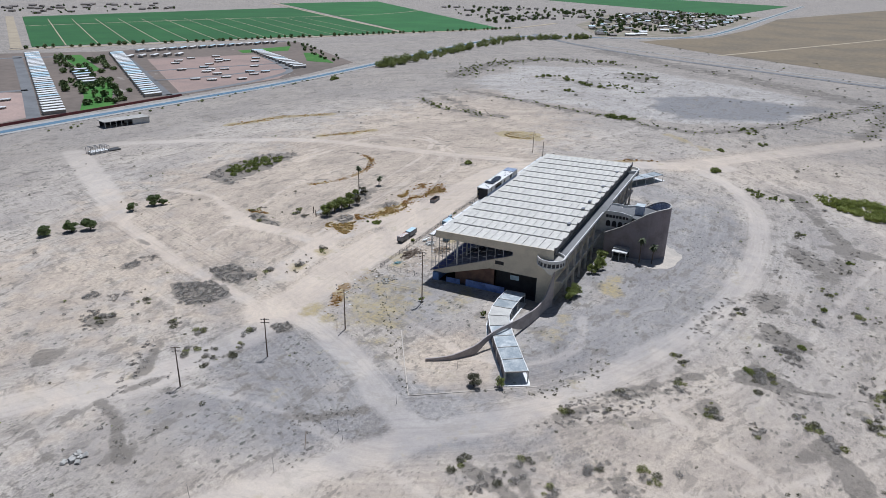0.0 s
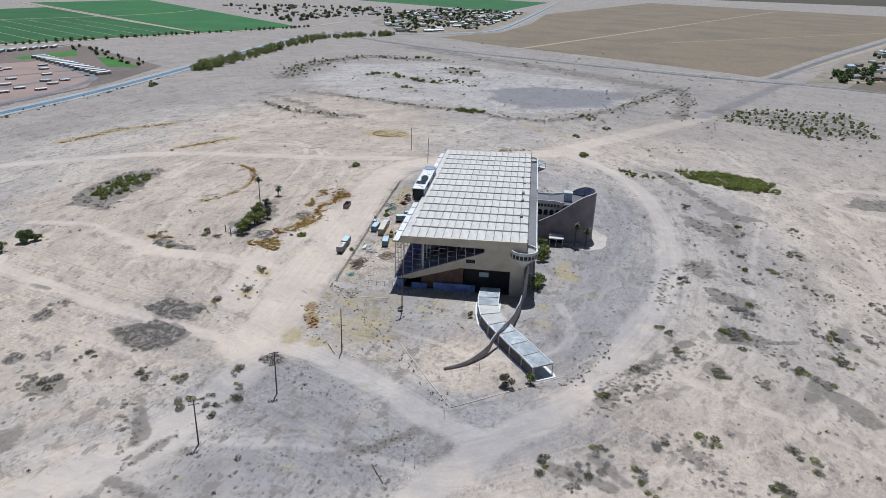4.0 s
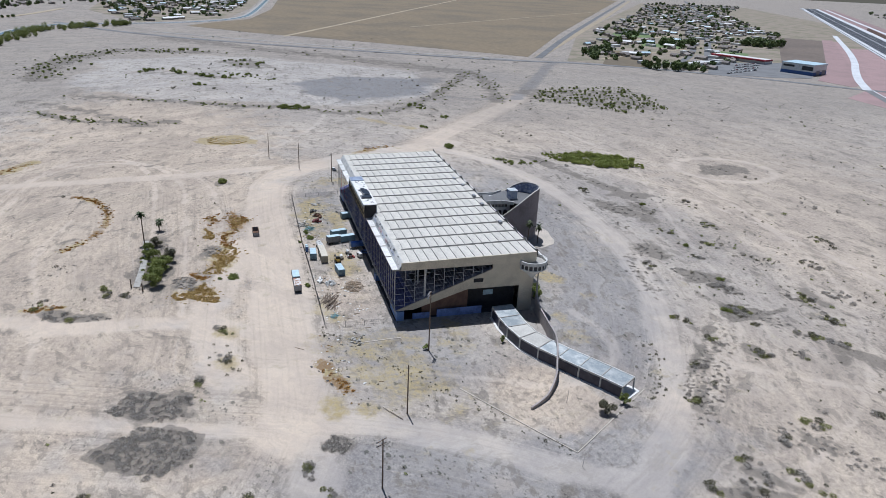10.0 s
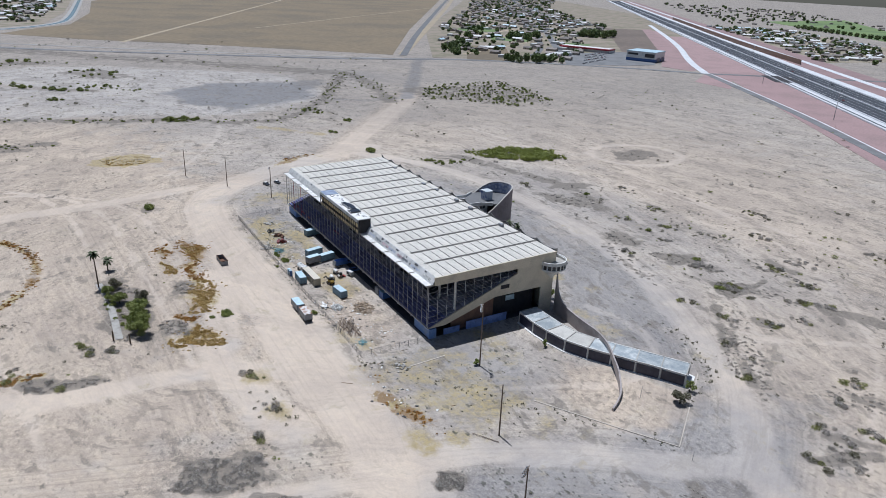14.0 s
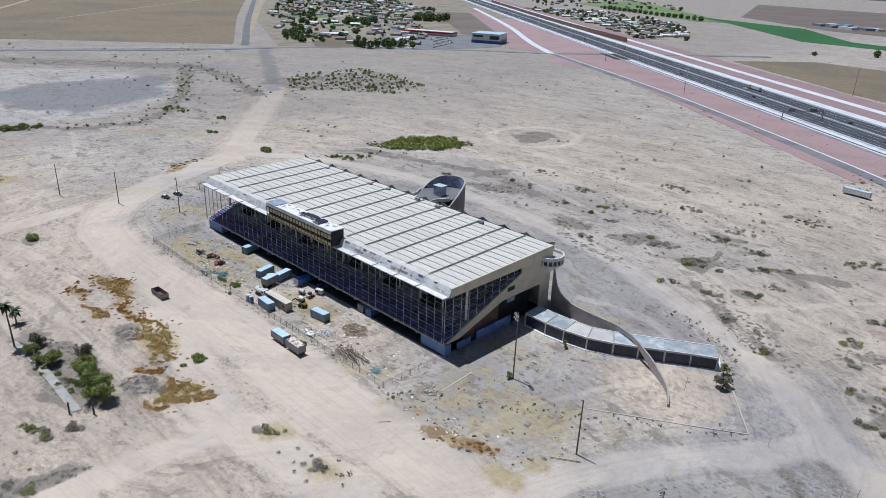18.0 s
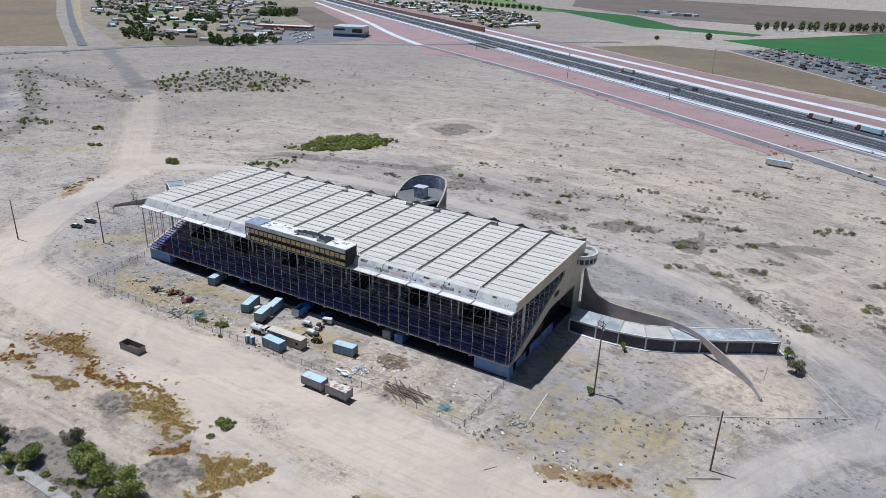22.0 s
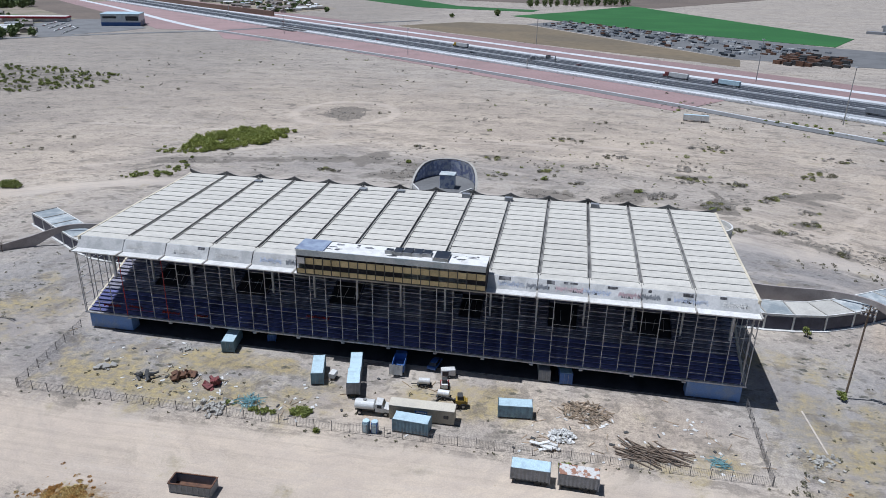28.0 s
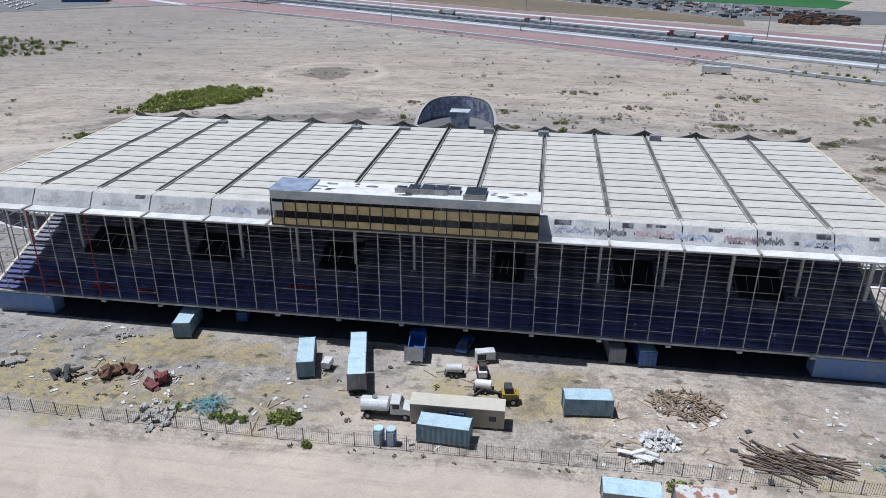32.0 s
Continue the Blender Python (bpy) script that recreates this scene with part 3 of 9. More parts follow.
track_mask = most(*(near_line(smooth_line(l), 1.2, 2.0) for l in OVAL), *(near_line(smooth_line(l), 1.3, 2.2) for l in (
    [(226, 30), (170, 120), (60, 150), (-40, 190), (-140, 180)], [(240, 60), (200, 140), (120, 190), (0, 205)], [(170, -105), (110, -112), (60, -128), (20, -120)], [(250, -70), (232, -20), (240, 40), (262, 90)],
    [(-60, -60), (-110, -20), (-200, 20), (-300, 10)], [(145, 100), (170, 90), (190, 100), (205, 130), (250, 170)], [(-100, 90), (-60, 140), (0, 175), (100, 200), (200, 190)], [(140, 60), (160, 66), (178, 58), (186, 40), (176, 18), (165, -8), (168, -30)])))
litter_mask = patches(PX, PY) * np.clip(1.2 - road_mask * 1.6, 0, 1) * np.clip((np.hypot((PX - 68) / 1.5, PY - 10) - 62) / 25, 0, 1)
far_out = (1 - 0.6 * np.clip((PX + 200) / 120, 0, 1) * np.clip((PY - 80) / 60, 0, 1)) * np.clip((np.hypot((PX - 90) / 1.2, PY + 10) - 180) / 110, 0, 1) * np.clip((np.hypot((PX + 40) / 1.9, PY + 150) - 90) / 50, 0, 1)
rough_mask = np.clip(most(0.85 * far_out, 0.55 * blob(-190, 320, 200, 150, 0, 0.6), 0.3 * blob(230, 170, 110, 90, 30, 0.6), blob(-430, 40, 220, 180, 20, 0.6)), 0, 1)
basin_mask = area(BASIN, 14, 24) * (1 - 0.8 * near_line([(-416, -147), (-434, -123), (-397, -86), (-378, -50)], 6, 10))
rough_mask = np.clip(most(rough_mask, 0.9 * area([(-576, 28), (-451, 210), (-538, 240), (-627, 92)], 20, 20)) * (1 - 0.9 * basin_mask), 0, 1)
ring = np.hypot((PX - 60) / 1.45, PY + 10)

PZ = 0.25 * (cellnoise(PX, PY, 26, 21) - 0.5) + 0.10 * (cellnoise(PX, PY, 7, 22) - 0.5)
PZ += 0.18 * rough_mask * (cellnoise(PX, PY, 4, 23) - 0.5)
PZ *= np.clip((np.hypot(PX - 70, PY - 10) - 20) / 120, 0.15, 1) * np.clip(1.6 - np.hypot(PX, PY) / 900, 0, 1)
me = bpy.data.meshes.new("ground")
n0, n1 = len(gy), len(gx)
me.vertices.add(len(PX))
me.vertices.foreach_set("co", np.stack([PX, PY, PZ - 0.05], 1).astype(np.float32).ravel())
ids = np.arange(n0 * n1, dtype=np.int32).reshape(n0, n1)
faces = np.stack([ids[:-1, :-1], ids[:-1, 1:], ids[1:, 1:], ids[1:, :-1]], -1).reshape(-1)
me.loops.add(len(faces))
me.loops.foreach_set("vertex_index", faces)
me.polygons.add(len(faces) // 4)
me.polygons.foreach_set("loop_start", np.arange(0, len(faces), 4, dtype=np.int32))
me.update(calc_edges=True)
me.shade_smooth()
for key, mask in (("road", road_mask), ("grey", grey_mask), ("straw", straw_mask), ("rust", rust_mask), ("scrub", scrub_mask), ("rough", rough_mask), ("warm", warm_mask), ("lane", lane), ("track", track_mask), ("litter", litter_mask), ("tar", tar_mask), ("basin", basin_mask), ("ring", ring)):
    me.attributes.new(key, "FLOAT", "POINT").data.foreach_set("value", mask.astype(np.float32))


def ground_material():
    m = bpy.data.materials.new("desert_soil")
    m.use_nodes = True
    nt = m.node_tree
    p = nt.nodes["Principled BSDF"]
    big, mid, fine, grit = noise_node(nt, 0.012, 5), noise_node(nt, 0.09, 7, rough=0.68), noise_node(nt, 0.7, 7, rough=0.7), noise_node(nt, 3.5, 5)

    def math_node(op, a, b=0.0, c=0.0):
        n = nt.nodes.new("ShaderNodeMath")
        n.operation = op
        for sock, v in zip(n.inputs, (a, b, c)):
            if isinstance(v, (int, float)):
                sock.default_value = v
            else:
                link(nt, v, sock)
        return n.outputs[0]

    def raw(key):
        a = nt.nodes.new("ShaderNodeAttribute")
        a.attribute_name = key
        return a.outputs["Fac"]

    def mask(key, grain, spread, at=0.5, width=0.12):
        g = math_node("MULTIPLY_ADD", grain.outputs[0], spread, -spread / 2)
        return ramp_node(nt, math_node("ADD", raw(key), g), at - width, at + width).outputs[0]

    def times(a, b):
        return math_node("MULTIPLY", a, b)

    def shade(col, fac, lo, hi, a, b):
        g = ramp_node(nt, fac, lo, hi, (a, a, a * 1.01, 1), (b, b, b * 0.99, 1))
        return mix_node(nt, 1.0, col, g.outputs[0], "MULTIPLY")

    def stretched(sx, sy, scale, detail=6, warp=3.0):
        tc = nt.nodes.new("ShaderNodeTexCoord")
        w = noise_node(nt, 0.03, 3)
        off = nt.nodes.new("ShaderNodeVectorMath")
        off.operation = "MULTIPLY_ADD"
        link(nt, w.outputs["Color"], off.inputs[0])
        off.inputs[1].default_value = (0, warp * 8, 0)
        link(nt, tc.outputs["Object"], off.inputs[2])
        mp = nt.nodes.new("ShaderNodeMapping")
        mp.inputs["Scale"].default_value = (sx, sy, 1)
        mp.inputs["Rotation"].default_value = (0, 0, 0.12)
        link(nt, off.outputs[0], mp.inputs["Vector"])
        n = nt.nodes.new("ShaderNodeTexNoise")
        n.inputs["Scale"].default_value, n.inputs["Detail"].default_value, n.inputs["Roughness"].default_value = scale, detail, 0.65
        link(nt, mp.outputs[0], n.inputs["Vector"])
        return n

    # wheel lines that follow the nearest track
    tc = nt.nodes.new("ShaderNodeTexCoord")
    sep = nt.nodes.new("ShaderNodeSeparateXYZ")
    link(nt, tc.outputs["Object"], sep.inputs[0])
    cmb = nt.nodes.new("ShaderNodeCombineXYZ")
    link(nt, math_node("MULTIPLY", raw("lane"), 0.9), cmb.inputs[0])
    link(nt, math_node("MULTIPLY", sep.outputs[0], 0.02), cmb.inputs[1])
    link(nt, math_node("MULTIPLY", sep.outputs[1], 0.02), cmb.inputs[2])
    ruts = nt.nodes.new("ShaderNodeTexNoise")
    ruts.inputs["Scale"].default_value, ruts.inputs["Detail"].default_value, ruts.inputs["Roughness"].default_value = 1.0, 4, 0.7
    link(nt, cmb.outputs[0], ruts.inputs["Vector"])
    rut_near = ramp_node(nt, math_node("MULTIPLY", raw("lane"), 0.02), 0.1, 0.9, (1, 1, 1, 1), (0.25, 0.25, 0.25, 1)).outputs[0]
    
    def ringed(across, length, detail, warp):
        """Noise drawn out along the old oval."""
        w = noise_node(nt, 0.035, 4)
        v = nt.nodes.new("ShaderNodeCombineXYZ")
        link(nt, math_node("MULTIPLY", math_node("ADD", raw("ring"), math_node("MULTIPLY", w.outputs[0], warp)), across), v.inputs[0])
        link(nt, math_node("MULTIPLY", sep.outputs[0], length), v.inputs[1])
        link(nt, math_node("MULTIPLY", sep.outputs[1], length), v.inputs[2])
        n = nt.nodes.new("ShaderNodeTexNoise")
        n.inputs["Scale"].default_value, n.inputs["Detail"].default_value, n.inputs["Roughness"].default_value = 1.0, detail, 0.62
        link(nt, v.outputs[0], n.inputs["Vector"])
        return n

    streak, wide_streak, thread = ringed(0.26, 0.085, 6, 22), ringed(0.07, 0.02, 6, 34), ringed(0.7, 0.14, 5, 14)

    col = mix_node(nt, ramp_node(nt, big.outputs[0], 0.38, 0.66).outputs[0], SAND[0], SAND[1])
    col = mix_node(nt, mask("warm", mid, 0.8, 0.5, 0.45), col, SAND[2])
    col = mix_node(nt, times(mask("grey", mid, 1.4, 0.45, 0.45), 0.85), col, SAND[3])
    col = mix_node(nt, times(mask("basin", mid, 1.0, 0.5, 0.4), 0.7), col, SAND[10])
    col = shade(col, mid.outputs[0], 0.36, 0.64, 0.92, 1.06)
    col = shade(col, wide_streak.outputs[0], 0.40, 0.60, 0.86, 1.07)
    col = shade(col, thread.outputs[0], 0.42, 0.58, 0.955, 1.025)
    # packed, paler wheel tracks keep the tone of the soil they cross
    packed = math_node("MAXIMUM", times(mask("road", mid, 0.7, 0.5, 0.4), 0.8), times(mask("track", mid, 0.9, 0.55, 0.3), 0.7))
    col = mix_node(nt, packed, col, mix_node(nt, 0.3, mix_node(nt, 1.0, col, (1.14, 1.13, 1.12), "MULTIPLY"), SAND[4]))
    thin = math_node("SUBTRACT", 1.0, packed)
    col = mix_node(nt, mask("tar", mid, 1.6, 0.5, 0.3), col, (0.225, 0.217, 0.215))
    # brown tufts and litter: ragged mats, some broad and some small
    bare = math_node("SUBTRACT", 1.0, math_node("MAXIMUM", raw("road"), math_node("MULTIPLY", raw("warm"), 0.45)))
    for sx, sy, scale, lo, mixing in ((0.55, 1.0, 0.07, 0.60, 0.35), (0.5, 1.0, 0.16, 0.582, 0.62), (0.6, 1.0, 0.5, 0.592, 0.6)):
        n = stretched(sx, sy, scale, 9, 1.0)
        mat = ramp_node(nt, n.outputs[0], lo, lo + 0.022).outputs[0]
        col = mix_node(nt, times(times(mat, bare), mixing), col, SAND[7])
    litter = times(mask("litter", fine, 1.5, 0.62, 0.16), thin)
    col = mix_node(nt, times(litter, 0.18), col, SAND[7])
    col = mix_node(nt, times(mask("rough", mid, 0.6, 0.5, 0.4), 0.45), col, SAND[9])
    tuft = times(times(ramp_node(nt, fine.outputs[0], 0.52, 0.66).outputs[0], mask("rough", mid, 1.6, 0.72, 0.4)), thin)
    col = mix_node(nt, times(tuft, 0.75), col, SAND[7])
    col = mix_node(nt, times(mask("straw", mid, 3.2, 0.62, 0.3), ramp_node(nt, fine.outputs[0], 0.34, 0.56, (0.25, 0.25, 0.25, 1), (0.95, 0.95, 0.95, 1)).outputs[0]), col, SAND[5])
    col = mix_node(nt, times(mask("scrub", mid, 2.6, 0.62, 0.14), 0.75), col, SAND[7])
    col = mix_node(nt, times(mask("rust", fine, 2.6, 0.62, 0.2), 0.85), col, mix_node(nt, ramp_node(nt, mid.outputs[0], 0.46, 0.54).outputs[0], SAND[6], (0.36, 0.29, 0.13)))
    # dark streaks and ruts
    s = times(ramp_node(nt, streak.outputs[0], 0.565, 0.605).outputs[0], ramp_node(nt, mid.outputs[0], 0.44, 0.5).outputs[0])
    col = mix_node(nt, times(times(s, math_node("MULTIPLY_ADD", packed, -0.8, 1.0)), 0.5), col, SAND[7])
    r = times(ramp_node(nt, ruts.outputs[0], 0.5, 0.66).outputs[0], rut_near)
    col = mix_node(nt, times(times(r, math_node("MULTIPLY_ADD", packed, -0.7, 1.0)), 0.34), col, SAND[7])
    r = times(ramp_node(nt, ruts.outputs[0], 0.30, 0.42, (1, 1, 1, 1), (0, 0, 0, 1)).outputs[0], rut_near)
    col = mix_node(nt, times(r, 0.3), col, SAND[4])
    # stones, twigs and tiny plants, thick in some places and thin in others
    for size, cover, tone, lo in ((1.1, 0.32, 0.75, 0.47), (0.45, 0.27, 0.85, 0.45), (0.2, 0.22, 0.6, 0.42), (0.09, 0.16, 0.5, 0.46)):
        v = nt.nodes.new("ShaderNodeTexVoronoi")
        v.inputs["Scale"].default_value = size
        mp = nt.nodes.new("ShaderNodeMapping")
        mp.inputs["Scale"].default_value, mp.inputs["Rotation"].default_value = (0.55, 1, 1), (0, 0, 0.2)
        warp = nt.nodes.new("ShaderNodeVectorMath")
        warp.operation = "MULTIPLY_ADD"
        link(nt, noise_node(nt, size * 2.2, 4).outputs["Color"], warp.inputs[0])
        warp.inputs[1].default_value = (0.9 / size, 0.9 / size, 0)
        link(nt, tc.outputs["Object"], warp.inputs[2])
        link(nt, warp.outputs[0], mp.inputs["Vector"])
        link(nt, mp.outputs[0], v.inputs["Vector"])
        dots = ramp_node(nt, v.outputs["Distance"], cover * 0.6, cover, (1, 1, 1, 1), (0, 0, 0, 1)).outputs[0]
        some = ramp_node(nt, math_node("MULTIPLY", noise_node(nt, 0.02 + 0.03 * size, 4).outputs[0], 1.0), lo, lo + 0.1).outputs[0]
        pick = nt.nodes.new("ShaderNodeSeparateColor")
        link(nt, v.outputs["Color"], pick.inputs[0])
        few = ramp_node(nt, pick.outputs[0], 0.45, 0.6).outputs[0]
        col = mix_node(nt, times(times(times(dots, some), times(few, tone)), times(thin, bare)), col, SAND[8] if size > 0.3 else SAND[7])
    smooth_col = shade(shade(col, fine.outputs[0], 0.38, 0.62, 0.9, 1.06), grit.outputs[0], 0.36, 0.64, 0.86, 1.1)
    rough_col = shade(shade(col, fine.outputs[0], 0.4, 0.6, 0.76, 1.12), grit.outputs[0], 0.40, 0.60, 0.74, 1.14)
    coarse = ramp_node(nt, noise_node(nt, 0.03, 5).outputs[0], 0.45, 0.6).outputs[0]
    rough_col = mix_node(nt, math_node("MAXIMUM", times(coarse, 0.75), raw("rough")), smooth_col, rough_col)
    packed_col = shade(shade(col, streak.outputs[0], 0.4, 0.6, 0.95, 1.03), grit.outputs[0], 0.36, 0.64, 0.95, 1.04)
    col = mix_node(nt, packed, rough_col, packed_col)
    link(nt, col, p.inputs["Base Color"])
    p.inputs["Roughness"].default_value = 0.95
    bp = nt.nodes.new("ShaderNodeBump")
    bp.inputs["Strength"].default_value, bp.inputs["Distance"].default_value = 0.45, 0.3
    link(nt, fine.outputs[0], bp.inputs["Height"])
    link(nt, bp.outputs[0], p.inputs["Normal"])
    return m


# pale sand, dusty sand, warm sand, grey gravel, packed track, straw, rust weed, dead litter, dark twigs, coarse soil, dry lake bed
SAND = ((0.485, 0.42, 0.35), (0.425, 0.375, 0.325), (0.50, 0.41, 0.32), (0.285, 0.27, 0.262), (0.56, 0.49, 0.42), (0.37, 0.295, 0.15), (0.21, 0.125, 0.045), (0.165, 0.143, 0.118), (0.065, 0.066, 0.05), (0.25, 0.222, 0.197), (0.43, 0.40, 0.37))
me.materials.append(ground_material())
ground = tagged(new("ground", me), "pale sandy desert ground with tyre tracks and scrub", "ground", kind="structure")


# ---- distance: fields, canals, freeway, towns ----
def field(name, outline, material, z, label):
    return solid(name, sheet(outline, -0.3, z), material, label, "field", kind="structure")


def road(line, half, z, material, label, name="road"):
    return solid(name, ribbon(line, -half, half, -0.3, z), material, label, "road", kind="structure")


field("crop_field", [(-602, -1297), (-277, -815), (-808, -537), (-1290, -1140)], CROP, 0.35, "lush green irrigated crop field")
field("crop_field", [(-822, -530), (-1029, -424), (-1795, -1171), (-1423, -1292), (-1304, -1135)], CROP, 0.35, "lush green irrigated crop field")
field("stubble_field", [(-939, -127), (-840, -23), (-736, 134), (-622, 276), (-575, 335), (-960, 560), (-2700, 1640), (-3400, 600), (-1900, 75), (-1410, 30), (-1110, -25), (-1000, -100)], STRAW_FIELD, 0.12, "dry tan stubble field")
field("crop_field", [(-1980, -60), (-2900, 90), (-3300, -700), (-2500, -800)], CROP, 0.3, "distant green crop field")
field("crop_field", [(-6, 1062), (217, 852), (381, 730), (440, 850), (215, 1500), (80, 1210)], CROP, 0.35, "green crop field beyond the freeway")
field("crop_field", [(-459, 1534), (-188, 1215), (20, 1185), (30, 1240), (-132, 1300), (-300, 1560), (-640, 1700)], CROP, 0.35, "green crop field beyond the freeway")
field("crop_field", [(470, 700), (700, 560), (760, 700), (520, 820)], CROP, 0.3, "green crop field beyond the freeway")
field("pale_field", [(-1150, 1900), (-520, 1500), (-460, 1560), (-640, 1760), (-1200, 2400)], CROP_PALE, 0.3, "pale green field far away")
field("bare_field", [(60, 1480), (260, 1440), (900, 2600), (-900, 2800), (-560, 1840), (-250, 1560)], BARE_FIELD, 0.2, "bare brown ploughed field")
road([(-815, -533), (-1058, -860), (-1423, -1320)], 5, 0.42, FIELD_TRACK, "pale soil track across the crop field", "field_track")
road([(-470, -1105), (-892, -968), (-1064, -868), (-1268, -815), (-1450, -830)], 2.2, 0.44, FIELD_TRACK, "thin soil track across the crop field", "field_track")
road([(-255, -815), (-590, -1320)], 7, 0.4, FIELD_TRACK, "pale soil track along the crop field", "field_track")
road([(-240, -808), (-810, -522), (-1040, -408), (-1260, -380)], 6, 0.3, FIELD_TRACK, "pale soil track along the crop field", "field_track")
for k in range(1, 14):
    x, y = -277 - k * 37.5, -815 + k * 19.6
    solid("field_border", ribbon(((x, y), (x - 290 + 6 * k, y - 430 + 9 * k)), -0.8, 0.8, -0.2, 0.40), FIELD_TRACK, "thin dry border between crop strips", "track", group="crop strip borders", kind="structure")
road([(-793, 20), (-1149, 197), (-2138, 684), (-2900, 1060)], 3.5, 0.18, FIELD_TRACK, "pale soil track across the stubble field", "field_track")
road([(-1014, 269), (-1819, 1131)], 2.0, 0.18, FIELD_TRACK, "faint soil track across the stubble field", "field_track")
road([(-575, 350), (-1718, 1085), (-2700, 1700)], 6, 0.17, FIELD_TRACK, "pale soil track along the stubble field", "field_track")

CANAL = [(400, -392), (54, -374), (-86, -360), (-230, -345), (-510, -351), (-740, -356), (-860, -345), (-935, -305), (-958, -216), (-1017, -115), (-1115, -45), (-1249, -16), (-1906, 45), (-2964, 142)]
solid("canal_bank", ribbon(CANAL, -10, 9, -0.4, 0.25), ROAD_CONCRETE, "pale concrete canal banks", "canal", kind="structure")
solid("canal", ribbon(CANAL, -3.5, 4, -0.2, 0.32), WATER, "blue water in a straight canal", "canal", kind="structure")
road([(-563, 345), (-940, 570), (-2748, 1707)], 5, 0.22, OLD_ASPHALT, "grey asphalt country road")
road([(-960, -330), (-860, -260), (-744, -125), (-676, -4), (-614, 120), (-550, 247), (-525, 331), (-515, 380), (-472, 456), (-380, 570), (-302, 640)], 6, 0.2, OLD_ASPHALT, "two-lane road past the desert lot")
road([(-830, -170), (-720, -5), (-600, 190), (-545, 300)], 3, 0.16, ROAD_CONCRETE, "pale dirt track beside the road")
road([(-480, 470), (-575, 602), (-1136, 971), (-2452, 1810)], 5, 0.2, OLD_ASPHALT, "asphalt street in the far town")
road([(-480, 556), (-700, 710), (-1018, 933), (-1599, 1336), (-2938, 2155)], 6, 0.21, OLD_ASPHALT, "asphalt street in the far town")
road([(-560, 440), (-700, 660), (-880, 960)], 4, 0.205, FIELD_TRACK, "pale dirt lane in the far town")
road([(-800, 590), (-960, 820), (-1100, 1080)], 4, 0.205, FIELD_TRACK, "pale dirt lane in the far town")
solid("town_yards", sheet([(-535, 375), (-425, 590), (-400, 690), (-1100, 1500), (-2400, 2100), (-2500, 1640), (-950, 590)], -0.3, 0.1), TOWN_SOIL, "dusty yards and lots of the far town", "ground", kind="structure")
solid("town_yards", sheet([(-980, -205), (-1120, -65), (-1440, -15), (-1960, 30), (-2045, -236), (-1738, -367), (-1250, -330)], -0.3, 0.1), TOWN_SOIL, "dusty yards of a far settlement", "ground", kind="structure")
solid("town_yards", sheet([(-1029, 1471), (-846, 1593), (-481, 1367), (-310, 1090), (-345, 935), (-620, 1170)], -0.3, 0.1), TOWN_SOIL, "dusty yards of a far settlement", "ground", kind="structure")
field("tan_lot", [(-662, 508), (-642, 568), (-474, 464), (-503, 410)], STRAW_FIELD, 0.16, "fenced tan dirt lot")
field("grey_lot", [(-964, 1072), (-900, 1130), (-402, 690), (-403, 610)], BARE_FIELD, 0.13, "bare grey building lot")
for poly in ([(-800, 640), (-740, 610), (-700, 660), (-760, 700)], [(-1000, 700), (-930, 650), (-880, 720), (-950, 760)], [(-640, 690), (-680, 720), (-650, 750), (-610, 720)]):
    field("dry_lawn", poly, CROP_PALE, 0.16, "yellow-green lot in the far town")

# the freeway runs dead straight
FREEWAY = [(269.6 + 0.7826 * s, 338.9 - 0.6226 * s) for s in (-3600, -1500, -600, -200, 0, 300, 800, 1600)]
PINK_END = [(269.6 + 0.7826 * s, 338.9 - 0.6226 * s) for s in (-950, -500, -200, -60)]
solid("gravel_slope", ribbon(PINK_END, 40, 101, -0.4, 0.12), PINK_GRAVEL, "red gravel slope beside the freeway", "embankment", kind="structure")
solid("gravel_slope", sheet([(-886, 1102), (-560, 850), (-302, 640), (-255, 566), (-200, 560), (-300, 690), (-520, 870), (-880, 1150)], -0.4, 0.115), PINK_GRAVEL, "red gravel slope by the ramp", "embankment", kind="structure")
solid("gravel_slope", ribbon(FREEWAY, -100, -36, -0.4, 0.12), PINK_GRAVEL, "red gravel verge on the freeway's far side", "embankment", kind="structure")
solid("freeway_shoulder", ribbon(FREEWAY, -38, 43, -0.4, 0.3), SHOULDER, "pale concrete freeway shoulder", "road", kind="structure")
solid("freeway", ribbon(FREEWAY, -22, 29, -0.4, 0.42), ASPHALT, "dark asphalt freeway with white lines", "road", kind="structure")
road([(-302, 640), (-145, 540), (-38, 470), (141, 335), (221, 264), (420, 110), (800, -160)], 4.2, 0.25, OLD_ASPHALT, "narrow grey frontage road", "frontage_road")
solid("frontage_kerb", ribbon([(-302, 640), (-145, 540), (-38, 470), (141, 335), (221, 264), (420, 110), (800, -160)], -6.4, -5, -0.3, 0.3), SHOULDER, "pale concrete kerb of the frontage road", "kerb", kind="structure")
road([(-1037, 1291), (-607, 924), (-404, 724), (-302, 640)], 5, 0.24, SHOULDER, "pale concrete freeway ramp", "ramp")
road([(-302, 640), (-262, 700), (-180, 820), (-120, 900)], 6, 0.23, OLD_ASPHALT, "cross road under the freeway")
solid("drain", ribbon(FREEWAY, 36, 38, -0.3, 0.33), ASPHALT, "dark drain strip in the freeway shoulder", "drain", kind="structure")
solid("frontage_road", ribbon(FREEWAY, -72, -62, -0.4, 0.25), SHOULDER, "pale frontage road on the far side", "road", kind="structure")
